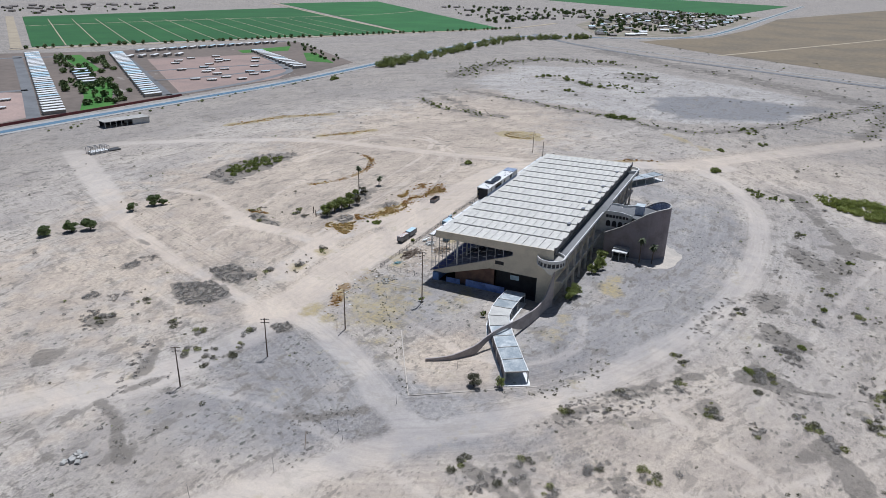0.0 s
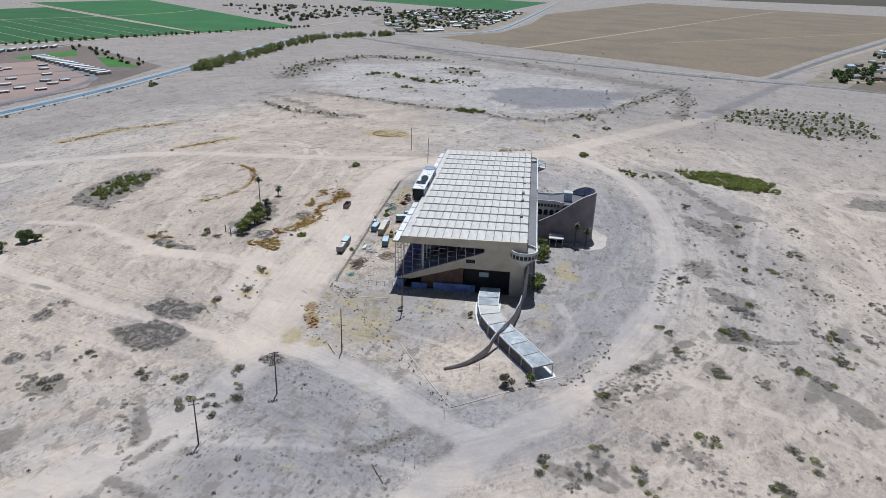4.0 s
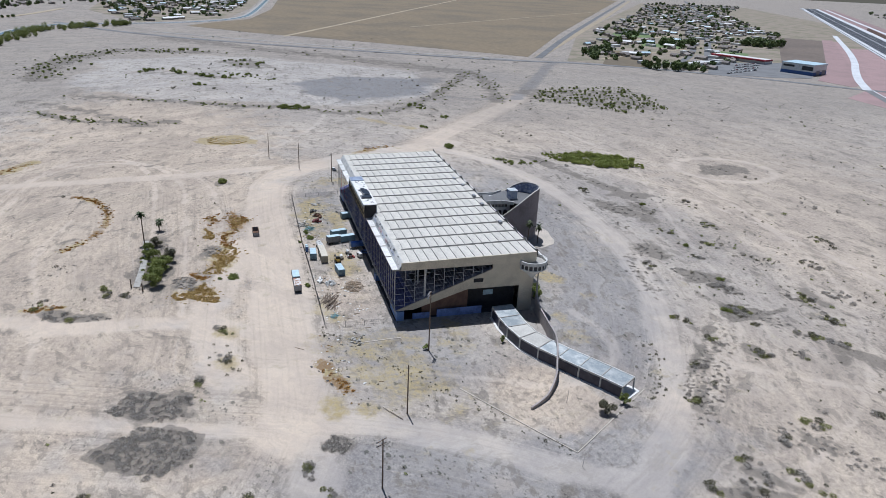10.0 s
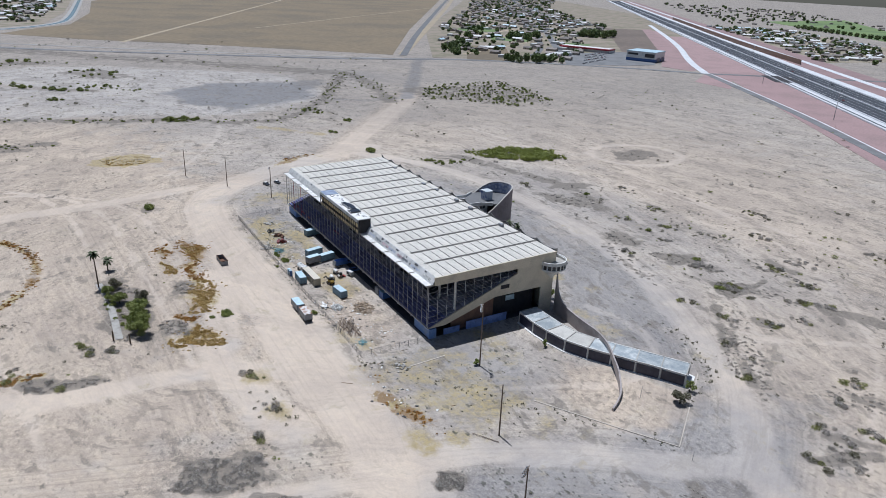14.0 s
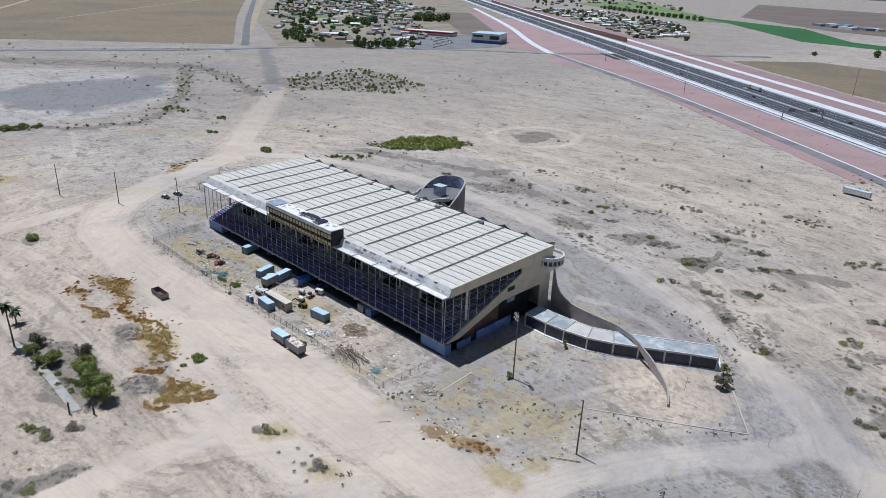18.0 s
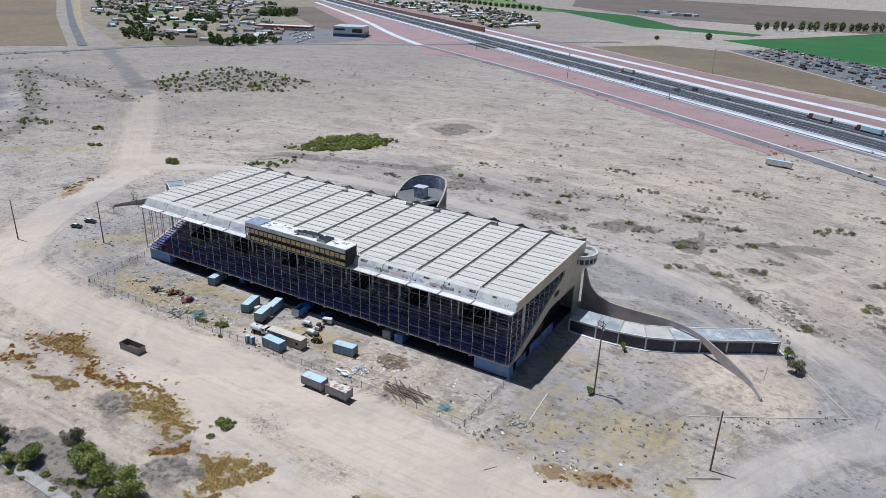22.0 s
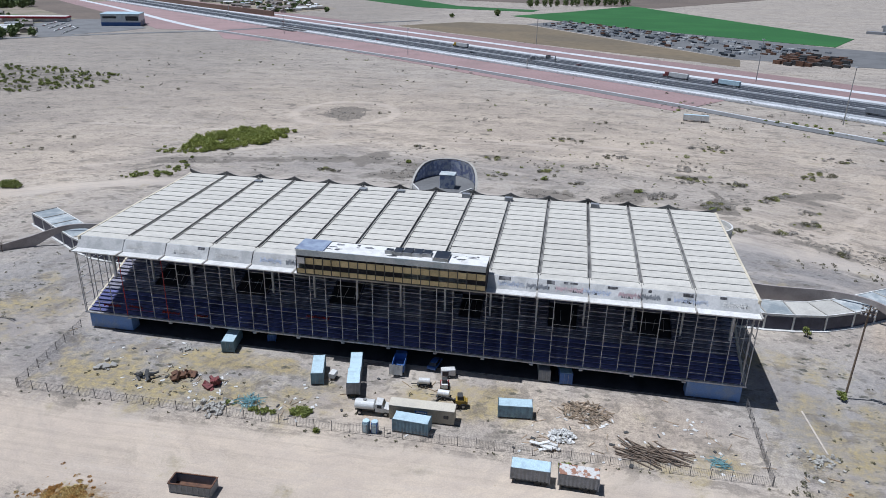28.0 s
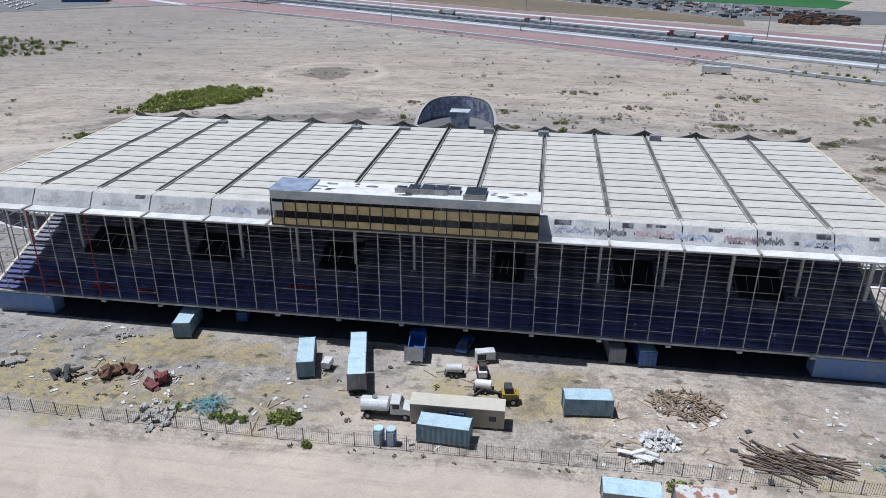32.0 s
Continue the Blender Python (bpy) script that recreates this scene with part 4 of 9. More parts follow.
for off in (-16, -9, -2, 9, 16, 23):
    solid("lane_line", ribbon(FREEWAY, off - 0.1, off + 0.1, 0.3, 0.45), LINE_PAINT, "white painted lane line", "road marking", group="freeway lane lines", kind="structure")
for off in (-23, 3, 30, 43):
    solid("barrier", ribbon(FREEWAY, off - 0.5, off + 0.5, 0.2, 1.3), SHOULDER, "low concrete freeway barrier", "barrier", group="freeway barriers", kind="structure")


# ---- grandstand ----
PALE_FASCIA = surface("pale_weathered_fascia", (0.58, 0.61, 0.61), (0.44, 0.50, 0.52), 0.3, 4, 0.7)
BLUE_LOW = surface("blue_painted_wall", (0.24, 0.32, 0.60), (0.16, 0.21, 0.40), 0.4, 4, 0.85)
PALE_TAG = surface("faded_blue_spray", (0.42, 0.47, 0.58), (0.52, 0.54, 0.58), 1.2, 6, 0.8, bump=0)
PINK_TAG = surface("faded_red_spray", (0.54, 0.40, 0.42), (0.55, 0.50, 0.50), 1.2, 6, 0.8, bump=0)
# near-black with the undercroft's shade put into the colour
UNDERFLOOR = surface("undercroft_shade_black", (0.055, 0.052, 0.055), (0.035, 0.034, 0.036), 0.2, 3, 0.9)
# riser colour holds the shade between treads
RISER = surface("shade_darkened_riser", (0.085, 0.085, 0.125), (0.05, 0.05, 0.075), 0.3, 3, 0.9, spread=0.2)
FOOTING = surface("sky_blue_painted_footing", (0.19, 0.30, 0.56), (0.26, 0.33, 0.47), 0.5, 4, 0.85)
# near-black that paints the darkness inside openings and behind panes
VOID = surface("unlit_depth_black", (0.015, 0.015, 0.02), None, 0.6, 5, 0.95, bump=0)
LEN, DEEP, BAYS = 137.0, 47.0, 14
XS = [0.0] + [1.1 + 9.59 * k for k in range(1, BAYS)] + [LEN]
ROWS = 14


def roof_z(y):
    return 20.75 + 0.018 * y


stand = thing("grandstand", pose(0, 0, 0), "derelict racetrack grandstand with a pale panelled flat roof", "grandstand")
bm = bmesh.new()
profile(bm, [(0.97, 20.1), (DEEP - 0.02, 20.1 + 0.018 * DEEP), (DEEP - 0.02, 20.58 + 0.018 * DEEP), (0.97, 20.58)], 0.52, LEN - 0.52)
roof = part("roof", bm, GUTTER, stand, "dark roof deck under the panels")
row_h = (DEEP - 3.3) / ROWS
for b in range(BAYS):
    wide = XS[b + 1] - XS[b]
    bm = bmesh.new()
    box(bm, -wide / 2 + 0.42, wide / 2 - 0.42, -row_h / 2 + 0.1, row_h / 2 - 0.1, 0, 0.16)
    panel_mesh = mesh_of("roof_panel", bm, ROOF, 0.02)
    for r in range(ROWS):
        y = 3.3 + row_h * (r + 0.5)
        o = new("roof_panel", panel_mesh)
        o.parent = roof
        o.matrix_basis = pose((XS[b] + XS[b + 1]) / 2, y, roof_z(y) - 0.10 + random.uniform(-0.03, 0.03), math.degrees(0.018) - 1.1 + random.uniform(-0.25, 0.25))
    bm = bmesh.new()
    profile(bm, [(0.96, roof_z(1) - 0.2), (3.28, roof_z(3) - 0.2), (3.28, roof_z(3) + 0.06), (0.96, roof_z(1) + 0.06)], XS[b] + 0.05, XS[b + 1] - 0.05)
    part("roof_edge_strip", bm, ROOF, roof, "plain pale strip along the front roof edge")
for k in range(BAYS + 1):
    bm = bmesh.new()
    if 0 < k < BAYS:
        for e in (-0.34, 0.34):
            bar(bm, (XS[k] + e, 2.6, roof_z(2.6) + 0.04), (XS[k] + e, DEEP, roof_z(DEEP) + 0.04), 0.12, 0.42)
        part("roof_rib", bm, CONCRETE, roof, "raised rib beside a dark gutter")
    else:
        x0, x1 = (-0.03, 0.43) if k == 0 else (LEN - 0.43, LEN + 0.03)
        profile(bm, [(0.3, roof_z(0) - 0.1), (DEEP - 0.02, roof_z(DEEP) - 0.1), (DEEP - 0.02, roof_z(DEEP) + 0.14), (0.3, roof_z(0) + 0.14)], x0, x1)
        part("end_coping", bm, CREAM, roof, "cream coping along the roof's end")
    if k < BAYS:
        bm = bmesh.new()
        n = 12
        prev = None
        for j in range(n + 1):
            z = roof_z(DEEP) + 0.05 + 1.15 * abs(2 * j / n - 1) ** 2.6
            x0 = XS[k] + (XS[k + 1] - XS[k]) * j / n
            row = [bm.verts.new(q) for q in ((x0, DEEP, 20.2), (x0, DEEP, z), (x0, DEEP + 0.25, z), (x0, DEEP + 0.25, 20.2))]
            if prev:
                for i in range(4):
                    bm.faces.new((prev[i], prev[(i + 1) % 4], row[(i + 1) % 4], row[i]))
            prev = row
        part("scalloped_parapet", bm, GUTTER, roof, "dark scalloped rear parapet")
        bm = bmesh.new()
        profile(bm, [(-0.7, 18.67), (0.7, 20.82), (0.95, 20.82), (-0.4, 18.67)], XS[k] + 0.09, XS[k + 1] - 0.09)
        part("fascia_panel", bm, FASCIA, stand, "peeling pale fascia panel with faded graffiti", 0.02)
        bm = bmesh.new()
        box(bm, XS[k] + 0.10, XS[k + 1] - 0.10, -2.7, 0.0, 18.4, 18.66)
        part("ledge", bm, WHITE, stand, "chalky white ledge slab", 0.02)
    bm = bmesh.new()
    box(bm, XS[k] - 0.16, XS[k] + 0.16, -2.75, -0.06, 18.35, 18.85)
    part("ledge_rib", bm, CONCRETE, stand)
    if 0 < k < BAYS:
        bm = bmesh.new()
        box(bm, XS[k] - 0.2, XS[k] + 0.2, 8.45, 8.9, 7.0, 20.1)
        part("tier_column", bm, WHITE, stand, "pale column standing in the tiers", 0.03)
        bm = bmesh.new()
        box(bm, XS[k] - 0.3, XS[k] + 0.3, 22.0, 22.8, 12.2, 20.2)
        part("column", bm, CONCRETE, stand)
for x in (1.1, 135.3):
    bm = bmesh.new()
    box(bm, x - 0.27, x + 0.27, 8.4, 9.0, 7.0, 20.1)
    part("tier_column", bm, WHITE, stand, "pale column standing in the tiers", 0.03)
# raked tiers
N_TIER = 32
RUN, RISE = 33.2 / N_TIER, 12.6 / N_TIER
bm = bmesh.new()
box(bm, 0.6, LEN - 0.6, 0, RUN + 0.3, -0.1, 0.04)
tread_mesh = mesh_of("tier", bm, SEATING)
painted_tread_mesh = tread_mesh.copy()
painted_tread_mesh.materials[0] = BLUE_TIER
# risers far darker than treads: the shaded stripes are in the colour
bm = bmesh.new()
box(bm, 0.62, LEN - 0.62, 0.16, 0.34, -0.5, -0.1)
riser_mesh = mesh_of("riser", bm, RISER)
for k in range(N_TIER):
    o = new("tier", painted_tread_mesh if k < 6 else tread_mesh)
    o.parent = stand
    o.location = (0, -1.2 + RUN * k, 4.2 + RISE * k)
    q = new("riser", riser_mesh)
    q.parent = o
# near-black wall paints the shade behind the top tiers
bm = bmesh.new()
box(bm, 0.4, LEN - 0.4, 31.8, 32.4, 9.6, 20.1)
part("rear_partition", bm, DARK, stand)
bm = bmesh.new()
box(bm, 0.2, LEN - 0.2, 45.2, 46.6, 0.0, 17.6)
part("rear_wall", bm, CREAM, stand, "cream rear wall")
bm = bmesh.new()
profile(bm, [(6, 0), (6.6, 0), (6.6, 6.4), (6, 6.2)], 8, LEN - 8)
part("undercroft_wall", bm, GRAFFITI, stand, "spray-painted wall under the tiers")
# sheet added over the soil to darken the shade under the stand
solid("undercroft_floor", sheet([(1, -1.4), (LEN - 1, -1.4), (LEN - 1, 45), (1, 45)], -0.3, 0.07), UNDERFLOOR, "near-black floor sheet added to deepen the shade under the stand", "floor", kind="structure")
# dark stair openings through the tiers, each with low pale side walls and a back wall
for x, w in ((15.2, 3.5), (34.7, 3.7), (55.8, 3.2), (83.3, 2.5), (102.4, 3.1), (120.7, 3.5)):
    # solid near-black block paints the shade down the stair
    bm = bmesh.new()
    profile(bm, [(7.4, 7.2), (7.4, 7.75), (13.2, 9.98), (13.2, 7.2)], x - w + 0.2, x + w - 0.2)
    part("vomitory", bm, VOID, stand, "stair opening through the tiers, a black block painting its shade")
    # stair side walls reuse the shade-darkened riser colour
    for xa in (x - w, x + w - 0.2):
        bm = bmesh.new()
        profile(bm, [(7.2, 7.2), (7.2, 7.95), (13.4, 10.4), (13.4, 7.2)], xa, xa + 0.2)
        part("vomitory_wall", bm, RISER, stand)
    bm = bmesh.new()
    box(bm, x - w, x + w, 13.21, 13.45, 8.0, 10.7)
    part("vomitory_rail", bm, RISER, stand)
    for k in range(3):
        bm = bmesh.new()
        xa = x + w * (-0.55 + 0.55 * k) + random.uniform(-0.4, 0.4)
        bar(bm, (xa, 8.6, 8.2), (xa + random.uniform(-0.6, 0.6), 11.2, 9.5), 0.06)
        part("broken_rail", bm, MULLION, stand)
# curtain-wall grid with the glass gone
LAT = -1.7
N_MUL = 42
for k in range(N_MUL + 1):
    x = 0.6 + 135.3 * k / N_MUL
    bm = bmesh.new()
    bar(bm, (x, LAT, 4.0), (x, LAT, 18.4), 0.1, 0.14)
    part("mullion", bm, RED_PAINT if k in (3, 6) else MULLION, stand, "mullion splashed with red paint" if k in (3, 6) else "")
    if k < N_MUL:
        x1 = 0.6 + 135.3 * (k + 1) / N_MUL
        for z in ((5.7, 8.1, 10.45, 12.8, 15.2, 17.4) if k % 4 in (0, 3) else (6.85, 9.25, 11.6, 14.0, 16.4)):
            if random.random() < 0.05:
                continue
            tone = RED_PAINT if (k, z) in ((3, 5.7), (3, 8.1), (4, 5.7)) else MULLION
            bm = bmesh.new()
            bar(bm, (x + 0.05, LAT, z), (x1 - 0.05, LAT, z), 0.06, 0.06)
            part("glazing_bar", bm, tone, stand)
bm = bmesh.new()
box(bm, 0, LEN, LAT - 0.15, LAT + 0.35, 3.75, 4.05)
part("sill_beam", bm, MULLION, stand, "rusted sill beam under the grid")
for k in range(1, BAYS):
    bm = bmesh.new()
    box(bm, XS[k] - 0.35, XS[k] + 0.35, LAT - 0.3, 0.4, 3.4, 3.76)
    part("sill_bracket", bm, MULLION, stand)
    bm = bmesh.new()
    box(bm, XS[k] - 0.4, XS[k] + 0.4, 8, 9, 0, 7.5)
    part("undercroft_column", bm, CONCRETE, stand)
for x0 in (0.4, LEN - 10.4):
    bm = bmesh.new()
    box(bm, x0, x0 + 10, -1.0, 1.6, -0.3, 3.2)
    part("footing_block", bm, FOOTING, stand, "concrete footing block with faded blue paint", 0.06)
# end walls: sloped cream band under the glazing, opening for the entrance
for x0, x1 in ((LEN - 0.5, LEN), (0.0, 0.5)):
    for name, outline, label in (
        ("end_fascia", [(0.25, 18.2), (DEEP, 18.2), (DEEP, 20.7 + 0.018 * DEEP), (0.25, 20.7)], "cream end fascia"),
        ("sloped_wall", [(-1.2, 3.9), (4.5, 3.9), (23, 9.8), (41.5, 9.8), (41.5, 18.19), (31.6, 18.19), (31.6, 16.6)], "cream end wall cut on a slope"),
        ("corner_wall", [(41.52, 0), (46.5, 0), (46.5, 18.19), (41.52, 18.19)], "cream corner wall"),
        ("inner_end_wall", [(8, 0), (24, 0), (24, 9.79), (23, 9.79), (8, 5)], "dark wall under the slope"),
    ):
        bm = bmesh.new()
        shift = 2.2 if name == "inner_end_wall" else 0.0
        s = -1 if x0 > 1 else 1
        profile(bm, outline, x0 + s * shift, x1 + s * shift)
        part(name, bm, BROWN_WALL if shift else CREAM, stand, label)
    for y0, y1, z1 in ((4.6, 10.5, 2.0), (13.0, 28.8, 2.7)):
        bm = bmesh.new()
        s = -1 if x0 > 1 else 1
        xa = (LEN if s < 0 else 0.0) + s * 0.9
        box(bm, min(xa, xa + s * 0.3), max(xa, xa + s * 0.3), y0, y1, -0.2, z1)
        part("painted_low_wall", bm, BLUE_LOW, stand, "low wall painted blue under the slope", 0.03)
    xm = (x0 + x1) / 2
    for j in range(10):
        y = LAT + j * 3.3
        z0 = max(4.0, 4.4 + 0.381 * (y + 0.8))
        bm = bmesh.new()
        bar(bm, (xm, y, z0), (xm, y, 18.2), 0.14)
        part("end_mullion", bm, MULLION, stand)
        for i in range(6):
            z = 6.0 + 2.05 * i + (0.7 if j % 2 else -0.25)
            if z > max(z0, 4.4 + 0.381 * (y + 3.3)) and z < 18 and y + 3.3 < 31:
                bm = bmesh.new()
                bar(bm, (xm, y + 0.07, z), (xm, y + 3.23, z), 0.1)
                part("end_glazing_bar", bm, MULLION, stand)
    bm = bmesh.new()
    s = 1 if x0 > 1 else -1
    xf = LEN + 0.006 if s > 0 else -0.006
    box(bm, min(xf, xf + s * 0.05), max(xf, xf + s * 0.05), 25, 28.4, 12.1, 13.5)
    part("slot_window", bm, DARK, stand, "dark slot window")
    # entrance back wall carries the recess shade in its colour
    for name, y0, y1, z0, z1, mm, lab in (("entrance_back", 24, 41.5, 0, 9.7, DARK, "entrance back wall, near-black to paint the recess shade"), ("painted_panel", 30, 33.5, 5.4, 7.2, PALE_BLUE, "pale blue painted panel over the doors")):
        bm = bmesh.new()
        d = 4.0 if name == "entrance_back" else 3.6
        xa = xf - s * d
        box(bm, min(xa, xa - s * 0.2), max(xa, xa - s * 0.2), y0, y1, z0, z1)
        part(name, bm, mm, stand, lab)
# rear terrace and its parapet
bm = bmesh.new()
box(bm, -2, LEN + 2, 46.61, 50.6, 17.3, 17.75)
part("terrace_slab", bm, OLD_ASPHALT, stand, "grey rear terrace slab")
for x0, x1 in ((-2, 58.4), (77.1, LEN + 1)):
    bm = bmesh.new()
    box(bm, x0, x1, 50.3, 50.7, 17.76, 18.8)
    part("terrace_parapet", bm, WHITE, stand, "white terrace parapet")
bm = bmesh.new()
box(bm, 4, LEN - 4, 47.4, 50.0, 8.0, 8.5)
part("rear_gallery", bm, CONCRETE, stand)
for k in range(1, BAYS):
    if not 5 <= k <= 8:
        bm = bmesh.new()
        box(bm, XS[k] - 0.3, XS[k] + 0.3, 49.2, 50.0, 0, 17.3)
        part("rear_column", bm, CONCRETE, stand)
    bm = bmesh.new()
    x, y = XS[k] + random.uniform(-2, 2), DEEP - random.uniform(2, 4)
    if k in (2, 5, 6, 8, 9, 11):
        box(bm, x - 1.0, x + 1.0, y - 0.6, y + 0.6, roof_z(y) + 0.05, roof_z(y) + random.uniform(0.5, 1.2))
        part("roof_vent", bm, GREY_METAL, roof, "small grey vent box on the roof", 0.05)


# round corner lookouts on inverted cones
def lookout(cx, s):
    hub = thing("corner_lookout", pose(cx, 46.0, 0), "", "", "")
    hub.parent = stand
    ring = lambda bm, r0, z0, r1, z1, n=40, t=0.25: [bm.faces.new(f) for f in ring_faces(bm, r0, z0, r1, z1, n)]
    bm = bmesh.new()
    flare = [(0.5, 10.8), (0.9, 12.0), (1.7, 13.2), (2.8, 14.3), (4.0, 15.3), (4.9, 15.9), (5.05, 16.3), (4.7, 16.31)]
    for (r0, z0), (r1, z1) in zip(flare, flare[1:]):
        ring(bm, r0, z0, r1, z1)
    bmesh.ops.remove_doubles(bm, verts=bm.verts[:], dist=0.001)
    part("cone", bm, WHITE, hub, "white flared concrete cone", smooth=True)
    bm = bmesh.new()
    ring(bm, 4.75, 16.3, 4.75, 17.9)
    part("window_band", bm, GLASS, hub, "dark curved window band", smooth=True)
    for k in range(20):
        a = k * math.tau / 20
        bm = bmesh.new()
        bar(bm, (4.9 * math.cos(a), 4.9 * math.sin(a), 16.3), (4.9 * math.cos(a), 4.9 * math.sin(a), 17.9), 0.3)
        part("window_post", bm, WHITE, hub)
    bm = bmesh.new()
    ring(bm, 5.05, 17.9, 5.05, 19.0)
    ring(bm, 4.7, 19.0, 4.7, 17.9)
    ring(bm, 5.05, 19.0, 4.7, 19.0)
    part("rim", bm, WHITE, hub, "white rounded parapet rim", smooth=True)
    bm = bmesh.new()
    prism(bm, [(4.8 * math.cos(k * math.tau / 40), 4.8 * math.sin(k * math.tau / 40)) for k in range(40)], 17.7, 17.92)
    part("deck", bm, CONCRETE, hub, "pale deck")


def ring_faces(bm, r0, z0, r1, z1, n):
    a = [bm.verts.new((r0 * math.cos(k * math.tau / n), r0 * math.sin(k * math.tau / n), z0)) for k in range(n)]
    b = [bm.verts.new((r1 * math.cos(k * math.tau / n), r1 * math.sin(k * math.tau / n), z1)) for k in range(n)]
    return [(a[k], a[(k + 1) % n], b[(k + 1) % n], b[k]) for k in range(n)]


lookout(LEN - 1.0, 1)
lookout(1.0, -1)

# press box on the front edge
press = thing("press_box", pose(0, 0, 0), "", "")
press.parent = stand
P0, P1, PF = 50.5, 87.5, -3.7
for name, y0, y1, z0, z1, mm, lab in (
    ("box_roof", PF + 0.1, 1.6, 23.95, 24.2, WHITE, "white press box roof with torn felt"), ("box_floor", PF + 0.2, 1.6, 18.72, 18.95, CONCRETE, "concrete floor slab"),
    ("box_fascia", PF - 0.15, PF + 0.09, 23.1, 24.34, PALE_FASCIA, "pale blue-grey weathered fascia"), ("sill_rail", PF - 0.05, PF + 0.1, 19.1, 19.3, CHASSIS, ""), ("rear_low_wall", 1.2, 1.5, 18.96, 21.9, BLUE_WALL, "faded rear wall with openings above")):
    bm = bmesh.new()
    box(bm, P0, P1, y0, y1, z0, z1)
    part(name, bm, mm, press, lab)
for x0, x1 in ((P0, 58), (60, 66.5), (68, 71), (79, 83), (84, P1)):
    bm = bmesh.new()
    box(bm, x0, x1, 1.2, 1.5, 21.9, 23.94)
    part("rear_wall_panel", bm, FASCIA, press)
# right side is a solid wall, near-black for the open end's shade
for x in (P0, P1 - 0.25):
    bm = bmesh.new()
    box(bm, x, x + 0.25, PF + 0.6, 1.2, 18.96, 23.94)
    part("box_side", bm, DARK if x > 60 else WHITE, press, "side wall in near-black, painting the shade of the open end" if x > 60 else "pale side wall")
n = 21
for k in range(n):
    x0, x1 = P0 + (P1 - P0) * k / n, P0 + (P1 - P0) * (k + 1) / n
    bm = bmesh.new()
    box(bm, x0 + 0.07, x1 - 0.07, PF - 0.04, PF + 0.06, 19.35, 20.3)
    part("lower_panel", bm, BRONZE, press, "gold-tan glass panel")
    bm = bmesh.new()
    box(bm, x0 + 0.07, x1 - 0.07, PF - 0.04, PF + 0.06, 21.35, 22.6)
    part("upper_panel", bm, BRONZE if k else WHITE, press, "gold-tan glass panel" if k else "pale replaced panel")
    # matte black panes: the unlit inside is put into their colour
    if k not in (0, 12, 13, 14, 16, 17, 18):
        bm = bmesh.new()
        box(bm, x0 + 0.07, x1 - 0.07, PF + 0.1, PF + 0.16, 20.3, 21.35)
        part("lower_pane", bm, VOID, press, "dark glass strip")
    if k not in (13, 14, 15, 16, 17):
        bm = bmesh.new()
        box(bm, x0 + 0.07, x1 - 0.07, PF + 0.1, PF + 0.16, 22.6, 23.1)
        part("upper_pane", bm, VOID, press, "dark glass strip")
    bm = bmesh.new()
    box(bm, x0 - 0.06, x0 + 0.06, PF - 0.2, PF + 0.05, 19.2, 23.1)
    part("box_mullion", bm, CHASSIS, press)
for x in range(54, 86, 4):
    bm = bmesh.new()
    box(bm, x - 0.1, x + 0.1, -1.2, -1.0, 18.96, 23.94)
    part("inner_post", bm, WHITE, press)
# broken skylights and torn felt on its roof
for x, w, y0, y1 in ((67.8, 1.4, -1.8, -0.2), (69.4, 1.6, -2.2, 0.6), (71.2, 1.8, -2.0, 0.9), (73.1, 1.8, -2.0, 0.9), (75.0, 1.6, -1.6, 0.6), (77.4, 2.8, -3.2, 0.8)):
    bm = bmesh.new()
    box(bm, x, x + w, y0, y1, 24.21, 24.75)
    hatch = part("skylight", bm, GLASS, press, "dark broken skylight frame", 0.04)
    bm = bmesh.new()
    box(bm, x - 0.1, x + w + 0.1, y0 - 0.12, y0, 24.21, 24.95)
    part("skylight_frame", bm, STEEL, hatch)
for k in range(16):
    x, y = random.choice((random.uniform(56, 67), random.uniform(81, 87), random.uniform(56, 87))), random.uniform(-3.0, 1.0)
    bm = bmesh.new()
    a = random.uniform(0, 3)
    rx, ry = random.uniform(0.3, 1.3), random.uniform(0.15, 0.5)
    prism(bm, [(x + rx * math.cos(j * math.tau / 9 + a) * random.uniform(0.6, 1.2), y + ry * math.sin(j * math.tau / 9 + a) * random.uniform(0.6, 1.2)) for j in range(9)], 24.2, 24.215)
    part("torn_patch", bm, TORN, press, "dark torn felt patch")
bm = bmesh.new()
box(bm, P0 - 0.2, 56.0, PF, 1.7, 24.2, 24.42)
part("roof_sheet", bm, BLUE_WALL, press, "blue-grey metal roof sheet", 0.03)

# torn felt along the fascia, and faded scrawls on it
for k in range(26):
    b = random.choice((9, 10, 10, 11, 11, 12, 12, 13, 5, 2))
    x, z = XS[b] + random.uniform(0.1, 0.9) * (XS[b + 1] - XS[b]), random.choice((20.55, 20.6, 19.6))
    w, h = random.uniform(0.4, 2.2), random.uniform(0.12, 0.5)
    bm = bmesh.new()
    fy = lambda q, e: -0.7 + (q - 18.67) * 0.651 - e
    profile(bm, [(fy(z - h, 0.02), z - h), (fy(z + min(h, 0.18), 0.02), z + min(h, 0.18)), (fy(z + min(h, 0.18), 0.006), z + min(h, 0.18)), (fy(z - h, 0.006), z - h)], x - w / 2, min(x + w / 2, XS[b + 1] - 0.15))
    part("felt_tear", bm, TORN, stand, "dark patch where felt has peeled")


